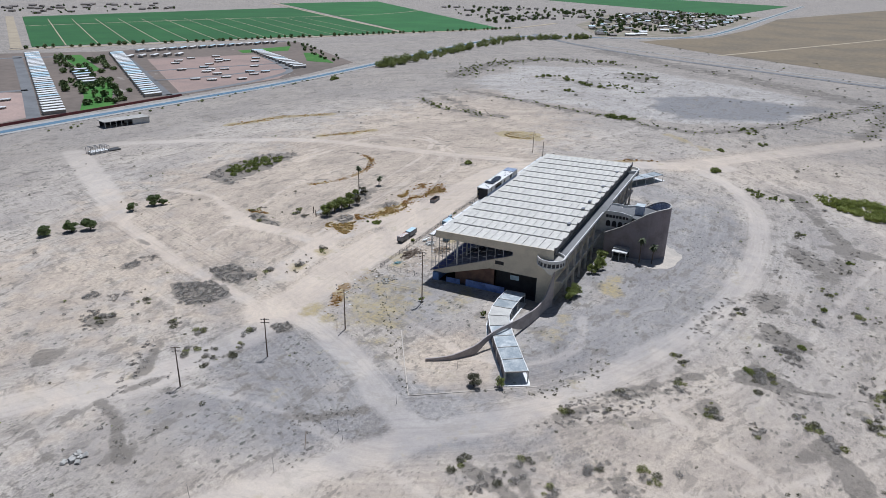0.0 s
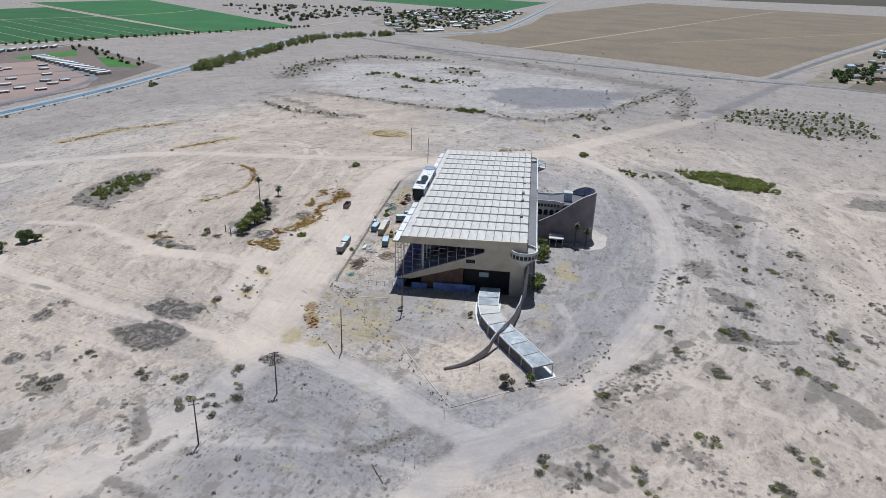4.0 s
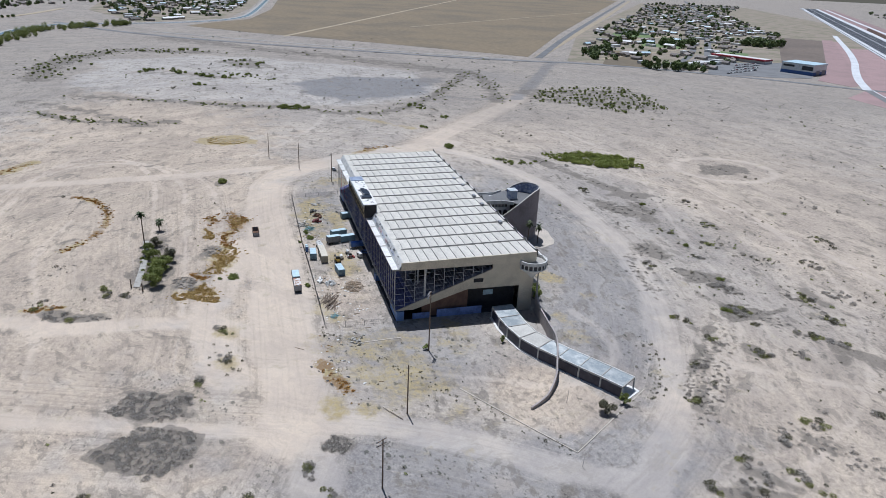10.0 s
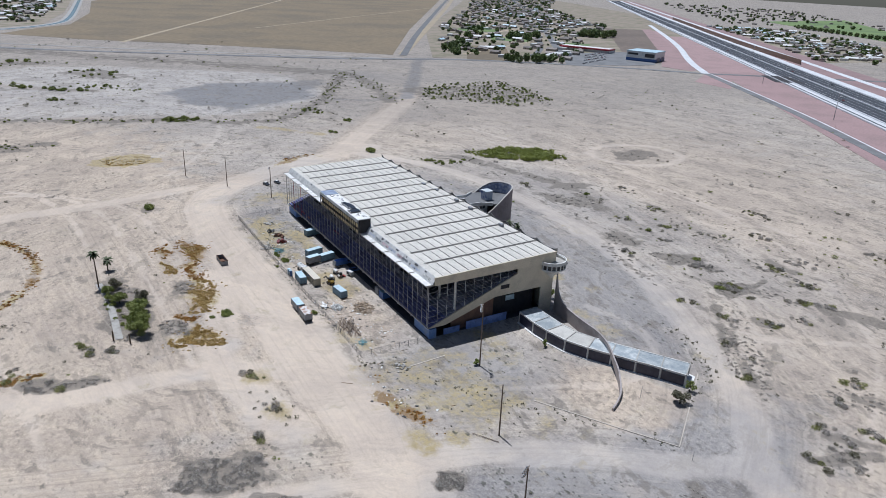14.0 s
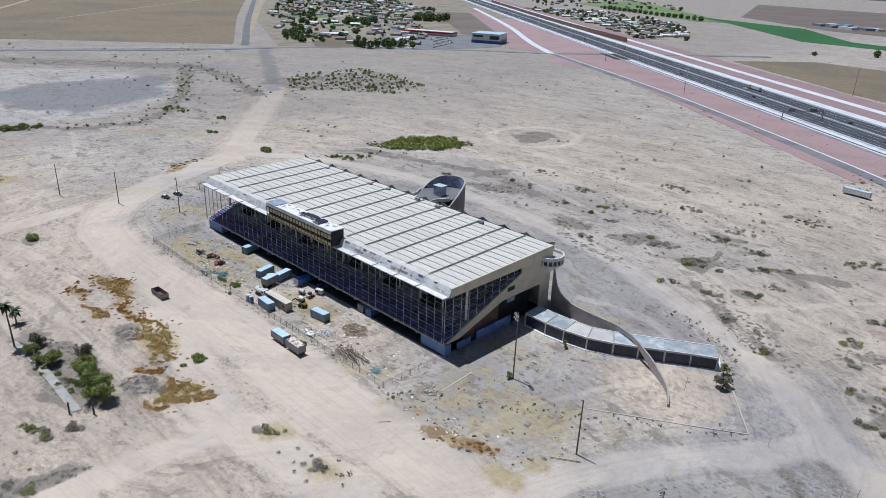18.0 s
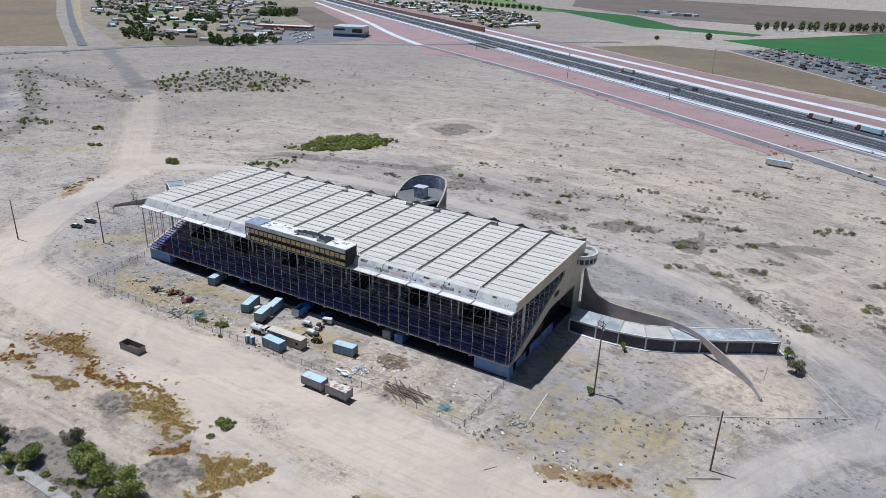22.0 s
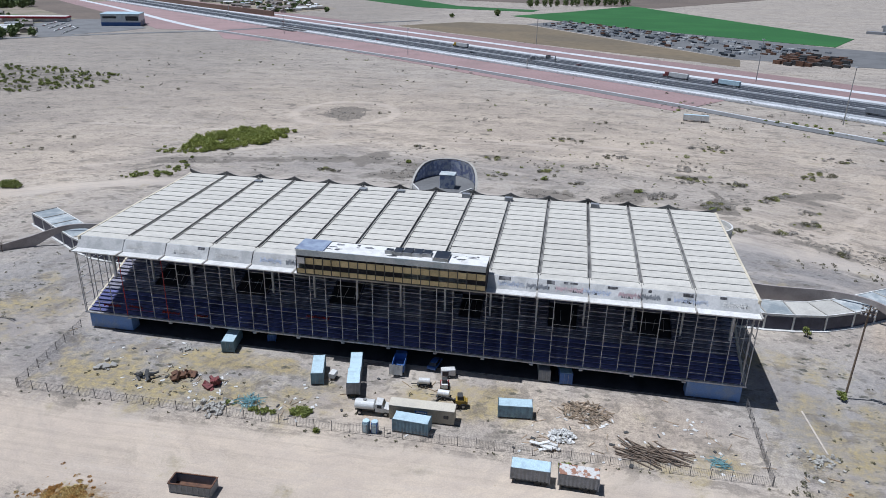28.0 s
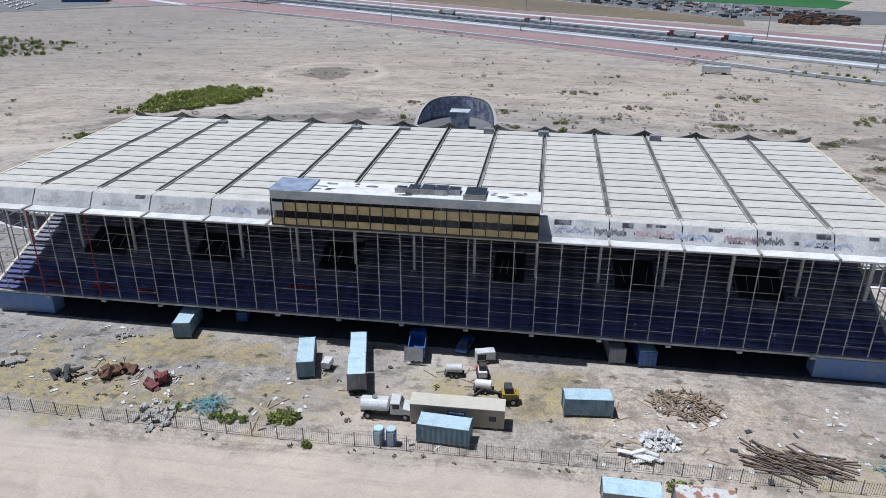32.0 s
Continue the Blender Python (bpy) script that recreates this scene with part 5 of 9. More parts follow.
def scrawl(x, y, z, w, h, material, tilt=0.0, loops=7):
    """A sprayed tag of looping strokes on an upright wall."""
    bm = bmesh.new()
    m = pose(x, y, z, tilt, 0, 0)
    pts = []
    for j in range(loops * 7 + 1):
        u = j / (loops * 7)
        pts.append(m @ Vector((w * (u - 0.5) + 0.35 * w / loops * math.cos(j * 1.9), 0, h * 0.5 * math.sin(j * 2.3 + x) * (0.7 + 0.3 * math.sin(j * 0.7 + z)))))
    back = m.inverted()
    for a, b in zip(pts, pts[1:]):
        a, b = back @ a, back @ b
        d = (b - a).normalized()
        s = Vector((-d.z, 0, d.x)) * 0.08
        v = [bm.verts.new(m @ Vector((p.x, y, p.z))) for y in (0.0, -0.012) for p in (a - s, b - s, b + s, a + s)]
        for f in ((3, 2, 1, 0), (4, 5, 6, 7), (0, 1, 5, 4), (1, 2, 6, 5), (2, 3, 7, 6), (3, 0, 4, 7)):
            bm.faces.new([v[i] for i in f])
    return bm


for x, w, mm in ((14, 5, WHITE), (25, 6, WHITE), (34, 5, WHITE), (43.5, 4.5, PALE_TAG), (92, 5, PALE_TAG), (97, 4, GREY_METAL), (103, 5, PINK_TAG), (108, 5, PALE_TAG), (114, 4, PINK_TAG), (117.5, 4, GREY_METAL), (125, 6, PALE_TAG), (133, 5, WHITE), (48, 2.5, GREY_METAL)):
    part("sprayed_tag", scrawl(x, -0.125, 19.6, w, 1.3, mm, -33.1), mm, stand, "faded sprayed tag")
# red and blue paint thrown over the lowest tiers
for x, z, w, mm in ((6, 5.5, 4, RED_PAINT), (11.5, 5.6, 3, RED_PAINT), (27, 5.4, 3, RED_PAINT), (52, 6.6, 5, RED_PAINT), (20, 5.4, 4, RED_PAINT)):
    part("sprayed_tag", scrawl(x, LAT + 0.9 + (z - 5.4) * 2.4, z, w, 0.8, mm), mm, stand, "sprayed red tag")


# ---- ticket tower behind the stand ----
INNER_BLUE = surface("blue_sprayed_wall", (0.26, 0.29, 0.42), (0.48, 0.50, 0.56), 0.9, 3, 0.8, lo=0.5, hi=0.56)
HOUSING = surface("sprayed_pale_housing", (0.50, 0.53, 0.58), (0.22, 0.26, 0.42), 0.7, 3, 0.8, lo=0.5, hi=0.58)
APRON = surface("pale_sandy_concrete", (0.50, 0.44, 0.37), (0.40, 0.36, 0.31), 0.12, 1.5, 0.95)
tower = thing("tower", pose(0, 0, 0), "brown stucco horseshoe tower with a swept parapet behind the stand", "tower")
TX, TW = 67.0, 9.5
U = [(TX + TW, 52.0 + 12.0 * k / 8) for k in range(9)]
U += [(TX + TW * math.cos(a), 64.0 + 13.0 * math.sin(a)) for a in [math.pi * k / 28 for k in range(1, 28)]]
U += [(TX - TW, 64.0 - 12.0 * k / 8) for k in range(9)]


def tower_top(y):
    pts = [(52, 9.4), (58.6, 13.0), (64, 16.9), (68.7, 20.2), (72, 21.7), (74.5, 22.2), (77, 22.3)]
    for (a, za), (b, zb) in zip(pts, pts[1:]):
        if y <= b:
            return za + (zb - za) * (y - a) / (b - a)
    return 22.3


bm = bmesh.new()
rows = []
for k, (x, y) in enumerate(U):
    a, b = Vector(U[max(0, k - 1)]), Vector(U[min(len(U) - 1, k + 1)])
    d = (b - a).normalized()
    inn = Vector((-d.y, d.x)) * 0.5
    z = tower_top(y)
    rows.append([bm.verts.new(p) for p in ((x, y, -0.3), (x, y, z), (x + inn.x, y + inn.y, z), (x + inn.x, y + inn.y, -0.3))])
for a, b in zip(rows, rows[1:]):
    for k in range(3):
        bm.faces.new((a[k], a[k + 1], b[k + 1], b[k]))
for r in (rows[0], rows[-1]):
    bm.faces.new(r)
part("curved_wall", bm, TOWER, tower, "brown stucco curved wall")
bm = bmesh.new()
rows = []
for k, (x, y) in enumerate(U):
    d = (Vector(U[min(len(U) - 1, k + 1)]) - Vector(U[max(0, k - 1)])).normalized()
    o = Vector((d.y, -d.x))
    z = tower_top(y)
    rows.append([bm.verts.new((x + o.x * e, y + o.y * e, z + h)) for e, h in ((0.06, 0.005), (0.06, 0.22), (-0.56, 0.22), (-0.56, 0.005))])
for a, b in zip(rows, rows[1:]):
    for k in range(4):
        bm.faces.new((a[k], a[(k + 1) % 4], b[(k + 1) % 4], b[k]))
part("coping", bm, CONCRETE, tower, "pale coping on the wall")
bm = bmesh.new()
prism(bm, [(TX + 3.0, 55.5), (TX + TW - 1.2, 63.0)] + [(TX + (TW - 0.7) * math.cos(math.pi * k / 24), 64 + 12.2 * math.sin(math.pi * k / 24)) for k in range(25)] + [(TX - TW + 1.2, 63.0), (TX - 3.0, 55.5)], 17.2, 17.6)
part("deck", bm, OLD_ASPHALT, tower, "grey roof deck")
for k in range(2, 26):
    # painted panels inside the parapet
    a0, a1 = math.pi * k / 28, math.pi * (k + 0.96) / 28
    pts = [(TX + (TW - e) * math.cos(a), 64 + (13.0 - e) * math.sin(a)) for e, a in ((0.58, a0), (0.58, a1), (0.68, a1), (0.68, a0))]
    z = min(tower_top(64 + 13 * math.sin(a0)), tower_top(64 + 13 * math.sin(a1))) - 0.15
    if z > 18.0:
        bm = bmesh.new()
        prism(bm, pts, 17.65, z)
        part("parapet_panel", bm, GRAFFITI if k < 11 else INNER_BLUE, tower, "spray-painted inner parapet panel")
bm = bmesh.new()
box(bm, 66.2, 70.2, 62.6, 66.0, 17.62, 21.4)
part("lift_housing", bm, HOUSING, tower, "spray-painted concrete lift housing", 0.08)
bm = bmesh.new()
box(bm, 66.0, 70.4, 62.4, 66.2, 21.41, 21.6)
part("housing_cap", bm, PALE_FASCIA, tower)
# link block to the stand, with a white rim, a row of windows and arches on each side
bm = bmesh.new()
box(bm, 61.4, 72.6, 46.62, 62.0, 0.0, 17.19)
part("link_wall", bm, WHITE, tower, "white link block with arched openings")
bm = bmesh.new()
box(bm, 61.2, 72.8, 50.72, 55.49, 17.21, 17.6)
part("link_deck", bm, OLD_ASPHALT, tower)
for x, s in ((72.6, 1), (61.4, -1)):
    bm = bmesh.new()
    prism(bm, [(x, 50.75), (x + s * 0.3, 50.75), (x + s * 0.3, 58.0), (x + s * 2.9, 62.4), (x + s * 2.7, 62.8), (x, 58.1)], 17.0, 18.35)
    part("link_parapet", bm, WHITE, tower, "white parapet rim")
    for k in range(7):
        y = 51.0 + 1.42 * k
        bm = bmesh.new()
        box(bm, min(x, x + s * 0.06), max(x, x + s * 0.06), y, y + 1.1, 15.3, 16.6)
        part("link_window", bm, GLASS, tower, "dark window")
    # flat near-black shapes paint the shade inside the arches
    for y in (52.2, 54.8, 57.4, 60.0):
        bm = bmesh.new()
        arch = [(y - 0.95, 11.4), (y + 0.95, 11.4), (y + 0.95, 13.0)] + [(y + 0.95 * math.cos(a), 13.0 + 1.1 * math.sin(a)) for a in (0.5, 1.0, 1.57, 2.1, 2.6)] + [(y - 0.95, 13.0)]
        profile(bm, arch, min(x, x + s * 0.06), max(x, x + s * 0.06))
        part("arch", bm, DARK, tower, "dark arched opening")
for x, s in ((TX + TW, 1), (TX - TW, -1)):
    # the doorway is a flat near-black panel, its shade painted
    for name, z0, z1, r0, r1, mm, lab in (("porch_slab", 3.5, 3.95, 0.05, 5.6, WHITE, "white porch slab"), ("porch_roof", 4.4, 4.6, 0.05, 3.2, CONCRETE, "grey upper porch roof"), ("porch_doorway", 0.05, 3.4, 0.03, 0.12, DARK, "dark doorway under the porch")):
        bm = bmesh.new()
        box(bm, min(x + s * r0, x + s * r1), max(x + s * r0, x + s * r1), 57.0, 63.4, z0, z1)
        part(name, bm, mm, tower, lab)
    for y in (57.4, 60.2, 63.0):
        bm = bmesh.new()
        tube(bm, (x + s * 5.2, y, -0.2), (x + s * 5.2, y, 3.5), 0.14)
        part("porch_post", bm, WHITE, tower)
solid("paved_apron", sheet([(TX + 2 + (15 + 1.3 * math.sin(3 * k)) * math.cos(k * math.tau / 28), 73 + (11 + 0.8 * math.sin(5 * k)) * math.sin(k * math.tau / 28)) for k in range(28)], -0.3, 0.06), APRON, "pale sandy apron round the tower", "pavement", kind="structure")


# ---- covered walkways and ribbon walls at both ends ----
def walkway(side):
    m = pose(0, 0, 0) if side > 0 else Matrix.Translation((LEN, 0, 0)) @ Matrix.Diagonal((-1, 1, 1, 1))
    fx = (lambda x: x) if side > 0 else (lambda x: LEN - x)
    w = thing("covered_walkway", pose(0, 0, 0), "curving covered walkway with pale roof panels and navy panels for its shade", "walkway", "entrance walkways")
    low = [(140, 31.3), (148, 30.9), (154.3, 31.4), (161.6, 32.8), (168.5, 36), (174.5, 39.7), (180.8, 43.5), (186.8, 47.4), (193, 50.9)]
    high = [(139.6, 38.3), (147, 38.3), (153.5, 38.4), (159.0, 39.3), (164.8, 41.9), (170.6, 45.2), (176.7, 49.1), (182.9, 52.9), (189.2, 56.8)]
    low, high = [(fx(x), y) for x, y in low], [(fx(x), y) for x, y in high]
    Z = 3.75
    for k in range(8):
        a, b, c, d = Vector(low[k]), Vector(low[k + 1]), Vector(high[k + 1]), Vector(high[k])
        mid = (a + b + c + d) / 4
        quad = [tuple(p + (mid - p) * 0.035) for p in (a, b, c, d)]
        bm = bmesh.new()
        prism(bm, quad, Z, Z + 0.14)
        part("roof_panel", bm, (PALE_PANEL, CREAM_PANEL)[k in (2, 3)], w, "stained translucent roof panel")
        for p, q, lab in ((a, b, "outer"), (d, c, "inner")):
            bm = bmesh.new()
            bar(bm, (*p, Z + 0.03), (*q, Z + 0.03), 0.28, 0.5)
            part("edge_beam", bm, WHITE, w)
        # added navy panel, paints the shaded floor seen below the roof
        bm = bmesh.new()
        bar(bm, (*(a + (b - a) * 0.04), 1.75), (*(a + (b - a) * 0.96), 1.75), 0.06, 3.1)
        part("screen", bm, WALK_SHADE, w, "navy panel painting the shade under the walkway roof")
    for k in range(9):
        for p in (low[k], high[k]):
            bm = bmesh.new()
            box(bm, p[0] - 0.17, p[0] + 0.17, p[1] - 0.17, p[1] + 0.17, 0.0, Z - 0.2)
            part("post", bm, WHITE, w)
        bm = bmesh.new()
        bar(bm, (*low[k], Z + 0.1), (*high[k], Z + 0.1), 0.3, 0.42)
        part("cross_beam", bm, CONCRETE, w)
    bm = bmesh.new()
    lo = [Vector(p) + Vector((0, -0.8)) for p in low]
    hi = [Vector(p) + Vector((0, 0.8)) for p in high]
    outline = [tuple(p) for p in lo] + [(fx(194.6), 51.4), (fx(190.8), 58.0)] + [tuple(p) for p in reversed(hi)]
    prism(bm, outline, -0.3, 0.16)
    part("plinth", bm, WHITE, w, "white edged concrete plinth")
    # ribbon wall
    r = thing("ribbon_wall", pose(0, 0, 0), "curved concrete ribbon wall sweeping over the walkway", "wall", "ribbon walls")
    ctrl = [(137.4, 48.0, 0, 14.0), (139.5, 47.2, 0, 9.0), (142.0, 46.8, 0, 6.2), (145.5, 46.4, 0, 4.9), (151, 45.8, 0, 4.6), (157, 44.7, 0, 5.0), (162.5, 43.8, 1.6, 5.5), (167.4, 42.4, 4.2, 5.8), (172.5, 40.4, 4.3, 5.7), (177.2, 38.2, 2.4, 4.6), (181.6, 36.2, 0, 3.1), (187.6, 31.6, 0, 1.7), (190.4, 28.0, 0, 1.2), (192.4, 24.3, 0, 0.8)]
    fine = []
    for k in range(len(ctrl) - 1):
        p = [np.array(ctrl[max(0, min(len(ctrl) - 1, k + j))], float) for j in (-1, 0, 1, 2)]
        for t in np.linspace(0, 1, 5)[:-1]:
            fine.append(0.5 * (2 * p[1] + (p[2] - p[0]) * t + (2 * p[0] - 5 * p[1] + 4 * p[2] - p[3]) * t**2 + (3 * p[1] - p[0] - 3 * p[2] + p[3]) * t**3))
    fine.append(np.array(ctrl[-1], float))
    bm = bmesh.new()
    rows = []
    for k, (x, y, z0, z1) in enumerate(fine):
        a, b = fine[max(0, k - 1)], fine[min(len(fine) - 1, k + 1)]
        d = Vector((b[0] - a[0], b[1] - a[1])).normalized()
        nn = Vector((d.y, -d.x)) * 0.22
        z0 = z0 if z0 > 0.3 else -0.3
        rows.append([bm.verts.new((fx(x + s * nn.x), y + s * nn.y, z)) for s, z in ((-1, z0), (-1, z1), (1, z1), (1, z0))])
    for a, b in zip(rows, rows[1:]):
        for j in range(4):
            bm.faces.new((a[j], a[(j + 1) % 4], b[(j + 1) % 4], b[j]))
    bm.faces.new(rows[0])
    bm.faces.new(rows[-1][::-1])
    part("ribbon", bm, RIBBON, r, "pale brown concrete ribbon")


RIBBON = surface("weathered_brown_concrete", (0.42, 0.375, 0.355), (0.33, 0.295, 0.28), 0.25, 5, 0.9)
CREAM_PANEL = surface("dusty_cream_panel", (0.52, 0.50, 0.45), (0.45, 0.43, 0.39), 0.3, 4, 0.7)
PALE_PANEL = surface("stained_translucent_panel", (0.30, 0.335, 0.35), (0.50, 0.52, 0.51), 0.25, 4, 0.5)
# colour of the shade under the walkway roof
WALK_SHADE = surface("navy_walkway_shade", (0.03, 0.03, 0.055), (0.05, 0.05, 0.08), 0.5, 5, 0.5)
walkway(1)
walkway(-1)


# ---- yard fence, poles, containers, vehicles ----
def fence(points, gap, label):
    f = thing("metal_fence", pose(0, 0, 0), label, "fence", "yard fences")
    h = 1.9
    for a, b in zip(points, points[1:]):
        a, b = Vector((*a, 0)), Vector((*b, 0))
        n = max(1, round((b - a).length / gap))
        w = (b - a).length / n
        bm = bmesh.new()
        # one welded panel: two rails with pickets grown out of them
        e, ends = 0.013, [0.0] + [w * k / 12 + s * 0.013 for k in range(1, 12) for s in (-1, 1)] + [w]
        rails = []
        for z in (0.25, h - 0.2):
            rings = [[bm.verts.new((x, sy * e, z + sz * e)) for sy, sz in ((-1, -1), (1, -1), (1, 1), (-1, 1))] for x in ends]
            for q, (p0, p1) in enumerate(zip(rings, rings[1:])):
                for c in range(4):
                    if not (q % 2 and ((c == 2) or (c == 0 and z > 1))):
                        bm.faces.new((p0[c], p0[(c + 1) % 4], p1[(c + 1) % 4], p1[c]))
            rails.append(rings)
        for q in range(1, len(ends) - 1, 2):
            lo = [rails[0][q][3], rails[0][q + 1][3], rails[0][q + 1][2], rails[0][q][2]]
            up = [rails[1][q][0], rails[1][q + 1][0], rails[1][q + 1][1], rails[1][q][1]]
            base = [rails[1][q][3], rails[1][q + 1][3], rails[1][q + 1][2], rails[1][q][2]]
            tip = [bm.verts.new((v.co.x, v.co.y, h)) for v in base]
            for c in range(4):
                bm.faces.new((lo[c], lo[(c + 1) % 4], up[(c + 1) % 4], up[c]))
                bm.faces.new((base[c], base[(c + 1) % 4], tip[(c + 1) % 4], tip[c]))
            bm.faces.new(tip)
        panel = mesh_of("fence_panel", bm, FENCE_STEEL)
        bm = bmesh.new()
        box(bm, -0.05, 0.05, -0.05, 0.05, -0.3, h + 0.15)
        post = mesh_of("fence_post", bm, FENCE_STEEL)
        turn = math.degrees(math.atan2(b.y - a.y, b.x - a.x))
        for k in range(n + 1):
            p = a + (b - a) * k / n
            for name, data in (("fence_post", post),) + ((("fence_panel", panel),) if k < n else ()):
                o = new(name, data)
                o.parent = f
                o.matrix_basis = pose(p.x, p.y, 0, random.uniform(-3, 3), 0, turn)


fence([(2, -25.2), (61, -25.4), (99, -24.6), (137, -24.4)], 3.2, "thin grey metal fence along the dirt road")
fence([(2, -24.9), (-1.5, -2)], 3.2, "thin grey metal fence beside the stand")
fence([(137, -24.1), (137.5, -2.5)], 3.2, "thin grey metal fence beside the stand")


def light_pole(x, y, h, lamps, turn=0.0, label="tall wooden light pole with a bank of lamps"):
    p = thing("light_pole", pose(x, y, 0, 0, 0, turn), label, "light pole", "light poles")
    bm = bmesh.new()
    tube(bm, (0, 0, -0.4), (0, 0, h), 0.22, 0.14, 10)
    part("pole", bm, WOOD, p)
    if lamps:
        for z in (h - 0.4, h - 1.5)[: 1 + (lamps > 4)]:
            bm = bmesh.new()
            bar(bm, (-1.3, 0.2, z), (1.3, 0.2, z), 0.12)
            part("crossarm", bm, WOOD, p)
            for k in range(4):
                bm = bmesh.new()
                tube(bm, (-1.1 + 0.73 * k, 0.3, z - 0.1), (-1.1 + 0.73 * k, 0.75, z - 0.4), 0.11, 0.22, 10)
                part("floodlight", bm, STEEL, p, "grey floodlight")


light_pole(157.0, 4.8, 20.0, 8, 150, "tall light pole with a bank of floodlights beside the stand")
light_pole(187.1, -8.8, 14.8, 0, label="bare wooden pole on the gravel forecourt")
light_pole(213.3, -20.5, 13.4, 8, 120)
light_pole(238.2, -31.8, 13.2, 8, 120)
light_pole(-78.2, -32.6, 14.6, 0, label="bare wooden pole beside the dirt road")
light_pole(-51.0, -17.2, 14.8, 0, label="bare wooden pole beside the dirt road")
light_pole(-23.5, -2.3, 15.6, 4, 160, "wooden light pole near the parked cars")
for x, y, h in ((255, 15.1, 4.5), (244.6, 16.6, 0.2), (237, 22.9, 3.2), (216.6, 27.5, 3.0), (191.6, 35.0, 4.2), (189.5, -10.5, 0.2), (270.7, 3.4, 4.0), (234.5, 20.0, 3.5)):
    bm = bmesh.new()
    if h < 1:
        tube(bm, (x, y, 0.15), (x - 6, y - 4, 0.2), 0.1, 0.08, 8)
    else:
        tube(bm, (x, y, -0.3), (x + 0.25, y, h), 0.07, 0.05, 8)
    solid("bare_post" if h > 1 else "fallen_post", bm, STEEL if h > 1 else WOOD, "thin leaning post in the gravel" if h > 1 else "fallen wooden post lying on gravel", "post", "bare posts")


def container(x, y, turn, length, width, height, side, top, label, name="container", wheels=False, z=0.12):
    """A corrugated box with doors; x, y is the middle of its plan."""
    c = thing(name, pose(x, y, 0, 0, 0, turn), label, "container")
    hl, hw = length / 2, width / 2
    z = 0.75 if wheels else z
    bm = bmesh.new()
    box(bm, -hl + 0.06, hl - 0.06, -hw + 0.06, hw - 0.06, z, z + height - 0.1)
    part("core", bm, side, c)
    n = int(length / 0.32)
    for s in (-1, 1):
        bm = bmesh.new()
        prev = None
        for k in range(2 * n + 1):
            xx = -hl + 0.08 + (length - 0.16) * k / (2 * n)
            yy = s * (hw - (0.0 if k % 4 < 2 else 0.05))
            row = [bm.verts.new((xx, yy, z + 0.12)), bm.verts.new((xx, yy, z + height - 0.15))]
            if prev:
                bm.faces.new((prev[0], row[0], row[1], prev[1]))
            prev = row
        part("corrugated_side", bm, side, c)
    bm = bmesh.new()
    box(bm, -hl, hl, -hw, hw, z + height - 0.12, z + height)
    part("roof", bm, top, c, "", 0.03)
    bm = bmesh.new()
    box(bm, -hl, hl, -hw, hw, z - 0.02, z + 0.13)
    part("base_rail", bm, CHASSIS, c)
    for s in (-1, 1):
        bm = bmesh.new()
        box(bm, hl - 0.05, hl + 0.02, min(0.03 * s, s * (hw - 0.08)), max(0.03 * s, s * (hw - 0.08)), z + 0.15, z + height - 0.2)
        d = part("door", bm, side, c, "", 0.015)
        bm = bmesh.new()
        tube(bm, (hl + 0.05, s * 0.4, z + 0.2), (hl + 0.05, s * 0.4, z + height - 0.25), 0.025, None, 6)
        part("lock_rod", bm, STEEL, d)
    for i in (-1, 1):
        for j in (-1, 1):
            bm = bmesh.new()
            box(bm, i * hl - 0.09, i * hl + 0.09, j * hw - 0.09, j * hw + 0.09, z, z + height + 0.02)
            part("corner_post", bm, side, c)
            if wheels:
                bm = bmesh.new()
                tube(bm, (hl * 0.55 + i * 0.55, j * (hw - 0.3), 0.48), (hl * 0.55 + i * 0.55, j * (hw - 0.02), 0.48), 0.48, None, 14)
                part("wheel", bm, BLACK, c)
    if wheels:
        for j in (-0.5, 0.5):
            bm = bmesh.new()
            box(bm, -hl * 0.75, -hl * 0.7, j - 0.06, j + 0.06, -0.05, z)
            part("landing_leg", bm, CHASSIS, c)
    elif z > 0.05:
        for i in (-1, 1):
            bm = bmesh.new()
            box(bm, i * (hl - 0.5) - 0.15, i * (hl - 0.5) + 0.15, -hw + 0.1, hw - 0.1, -0.1, z)
            part("skid", bm, WOOD, c)
    return c


container(95.1, -14.0, 6, 6.06, 2.44, 2.6, BLUE_BOX, PALE_BLUE, "faded blue shipping container standing in the yard")
container(77.8, -22.3, -3, 6.3, 2.44, 2.6, BLUE_BOX, PALE_BLUE, "faded teal container beside the yard fence")
container(56.0, -9.3, -74, 6.6, 2.3, 2.6, BLUE_BOX, PALE_BLUE, "pale-roofed container near the stand")
container(64.3, -12.6, -76, 5.2, 2.4, 2.6, GREY_METAL, PALE_BLUE, "grey box trailer with pale roof", "box_trailer", True)
container(62.9, -6.6, -76, 6.2, 2.3, 2.7, BLUE_BOX, PALE_BLUE, "pale blue container behind a trailer")
container(99.5, 1.0, -84, 6.0, 2.2, 2.5, GREY_METAL, GREY_METAL, "grey container in the shade under the stand")
container(103.7, 0.8, -84, 6.0, 2.3, 2.6, BLUE_PAINT, BLUE_BOX, "dark blue container in the shade under the stand")
container(34.3, -2.2, -80, 6.0, 2.5, 2.6, BLUE_BOX, PALE_BLUE, "blue container half under the stand")
container(99.0, -30.7, 0, 6.1, 2.5, 2.3, GREY_METAL, PALE_BLUE, "pale-roofed box trailer parked on the dirt road", "box_trailer", True)
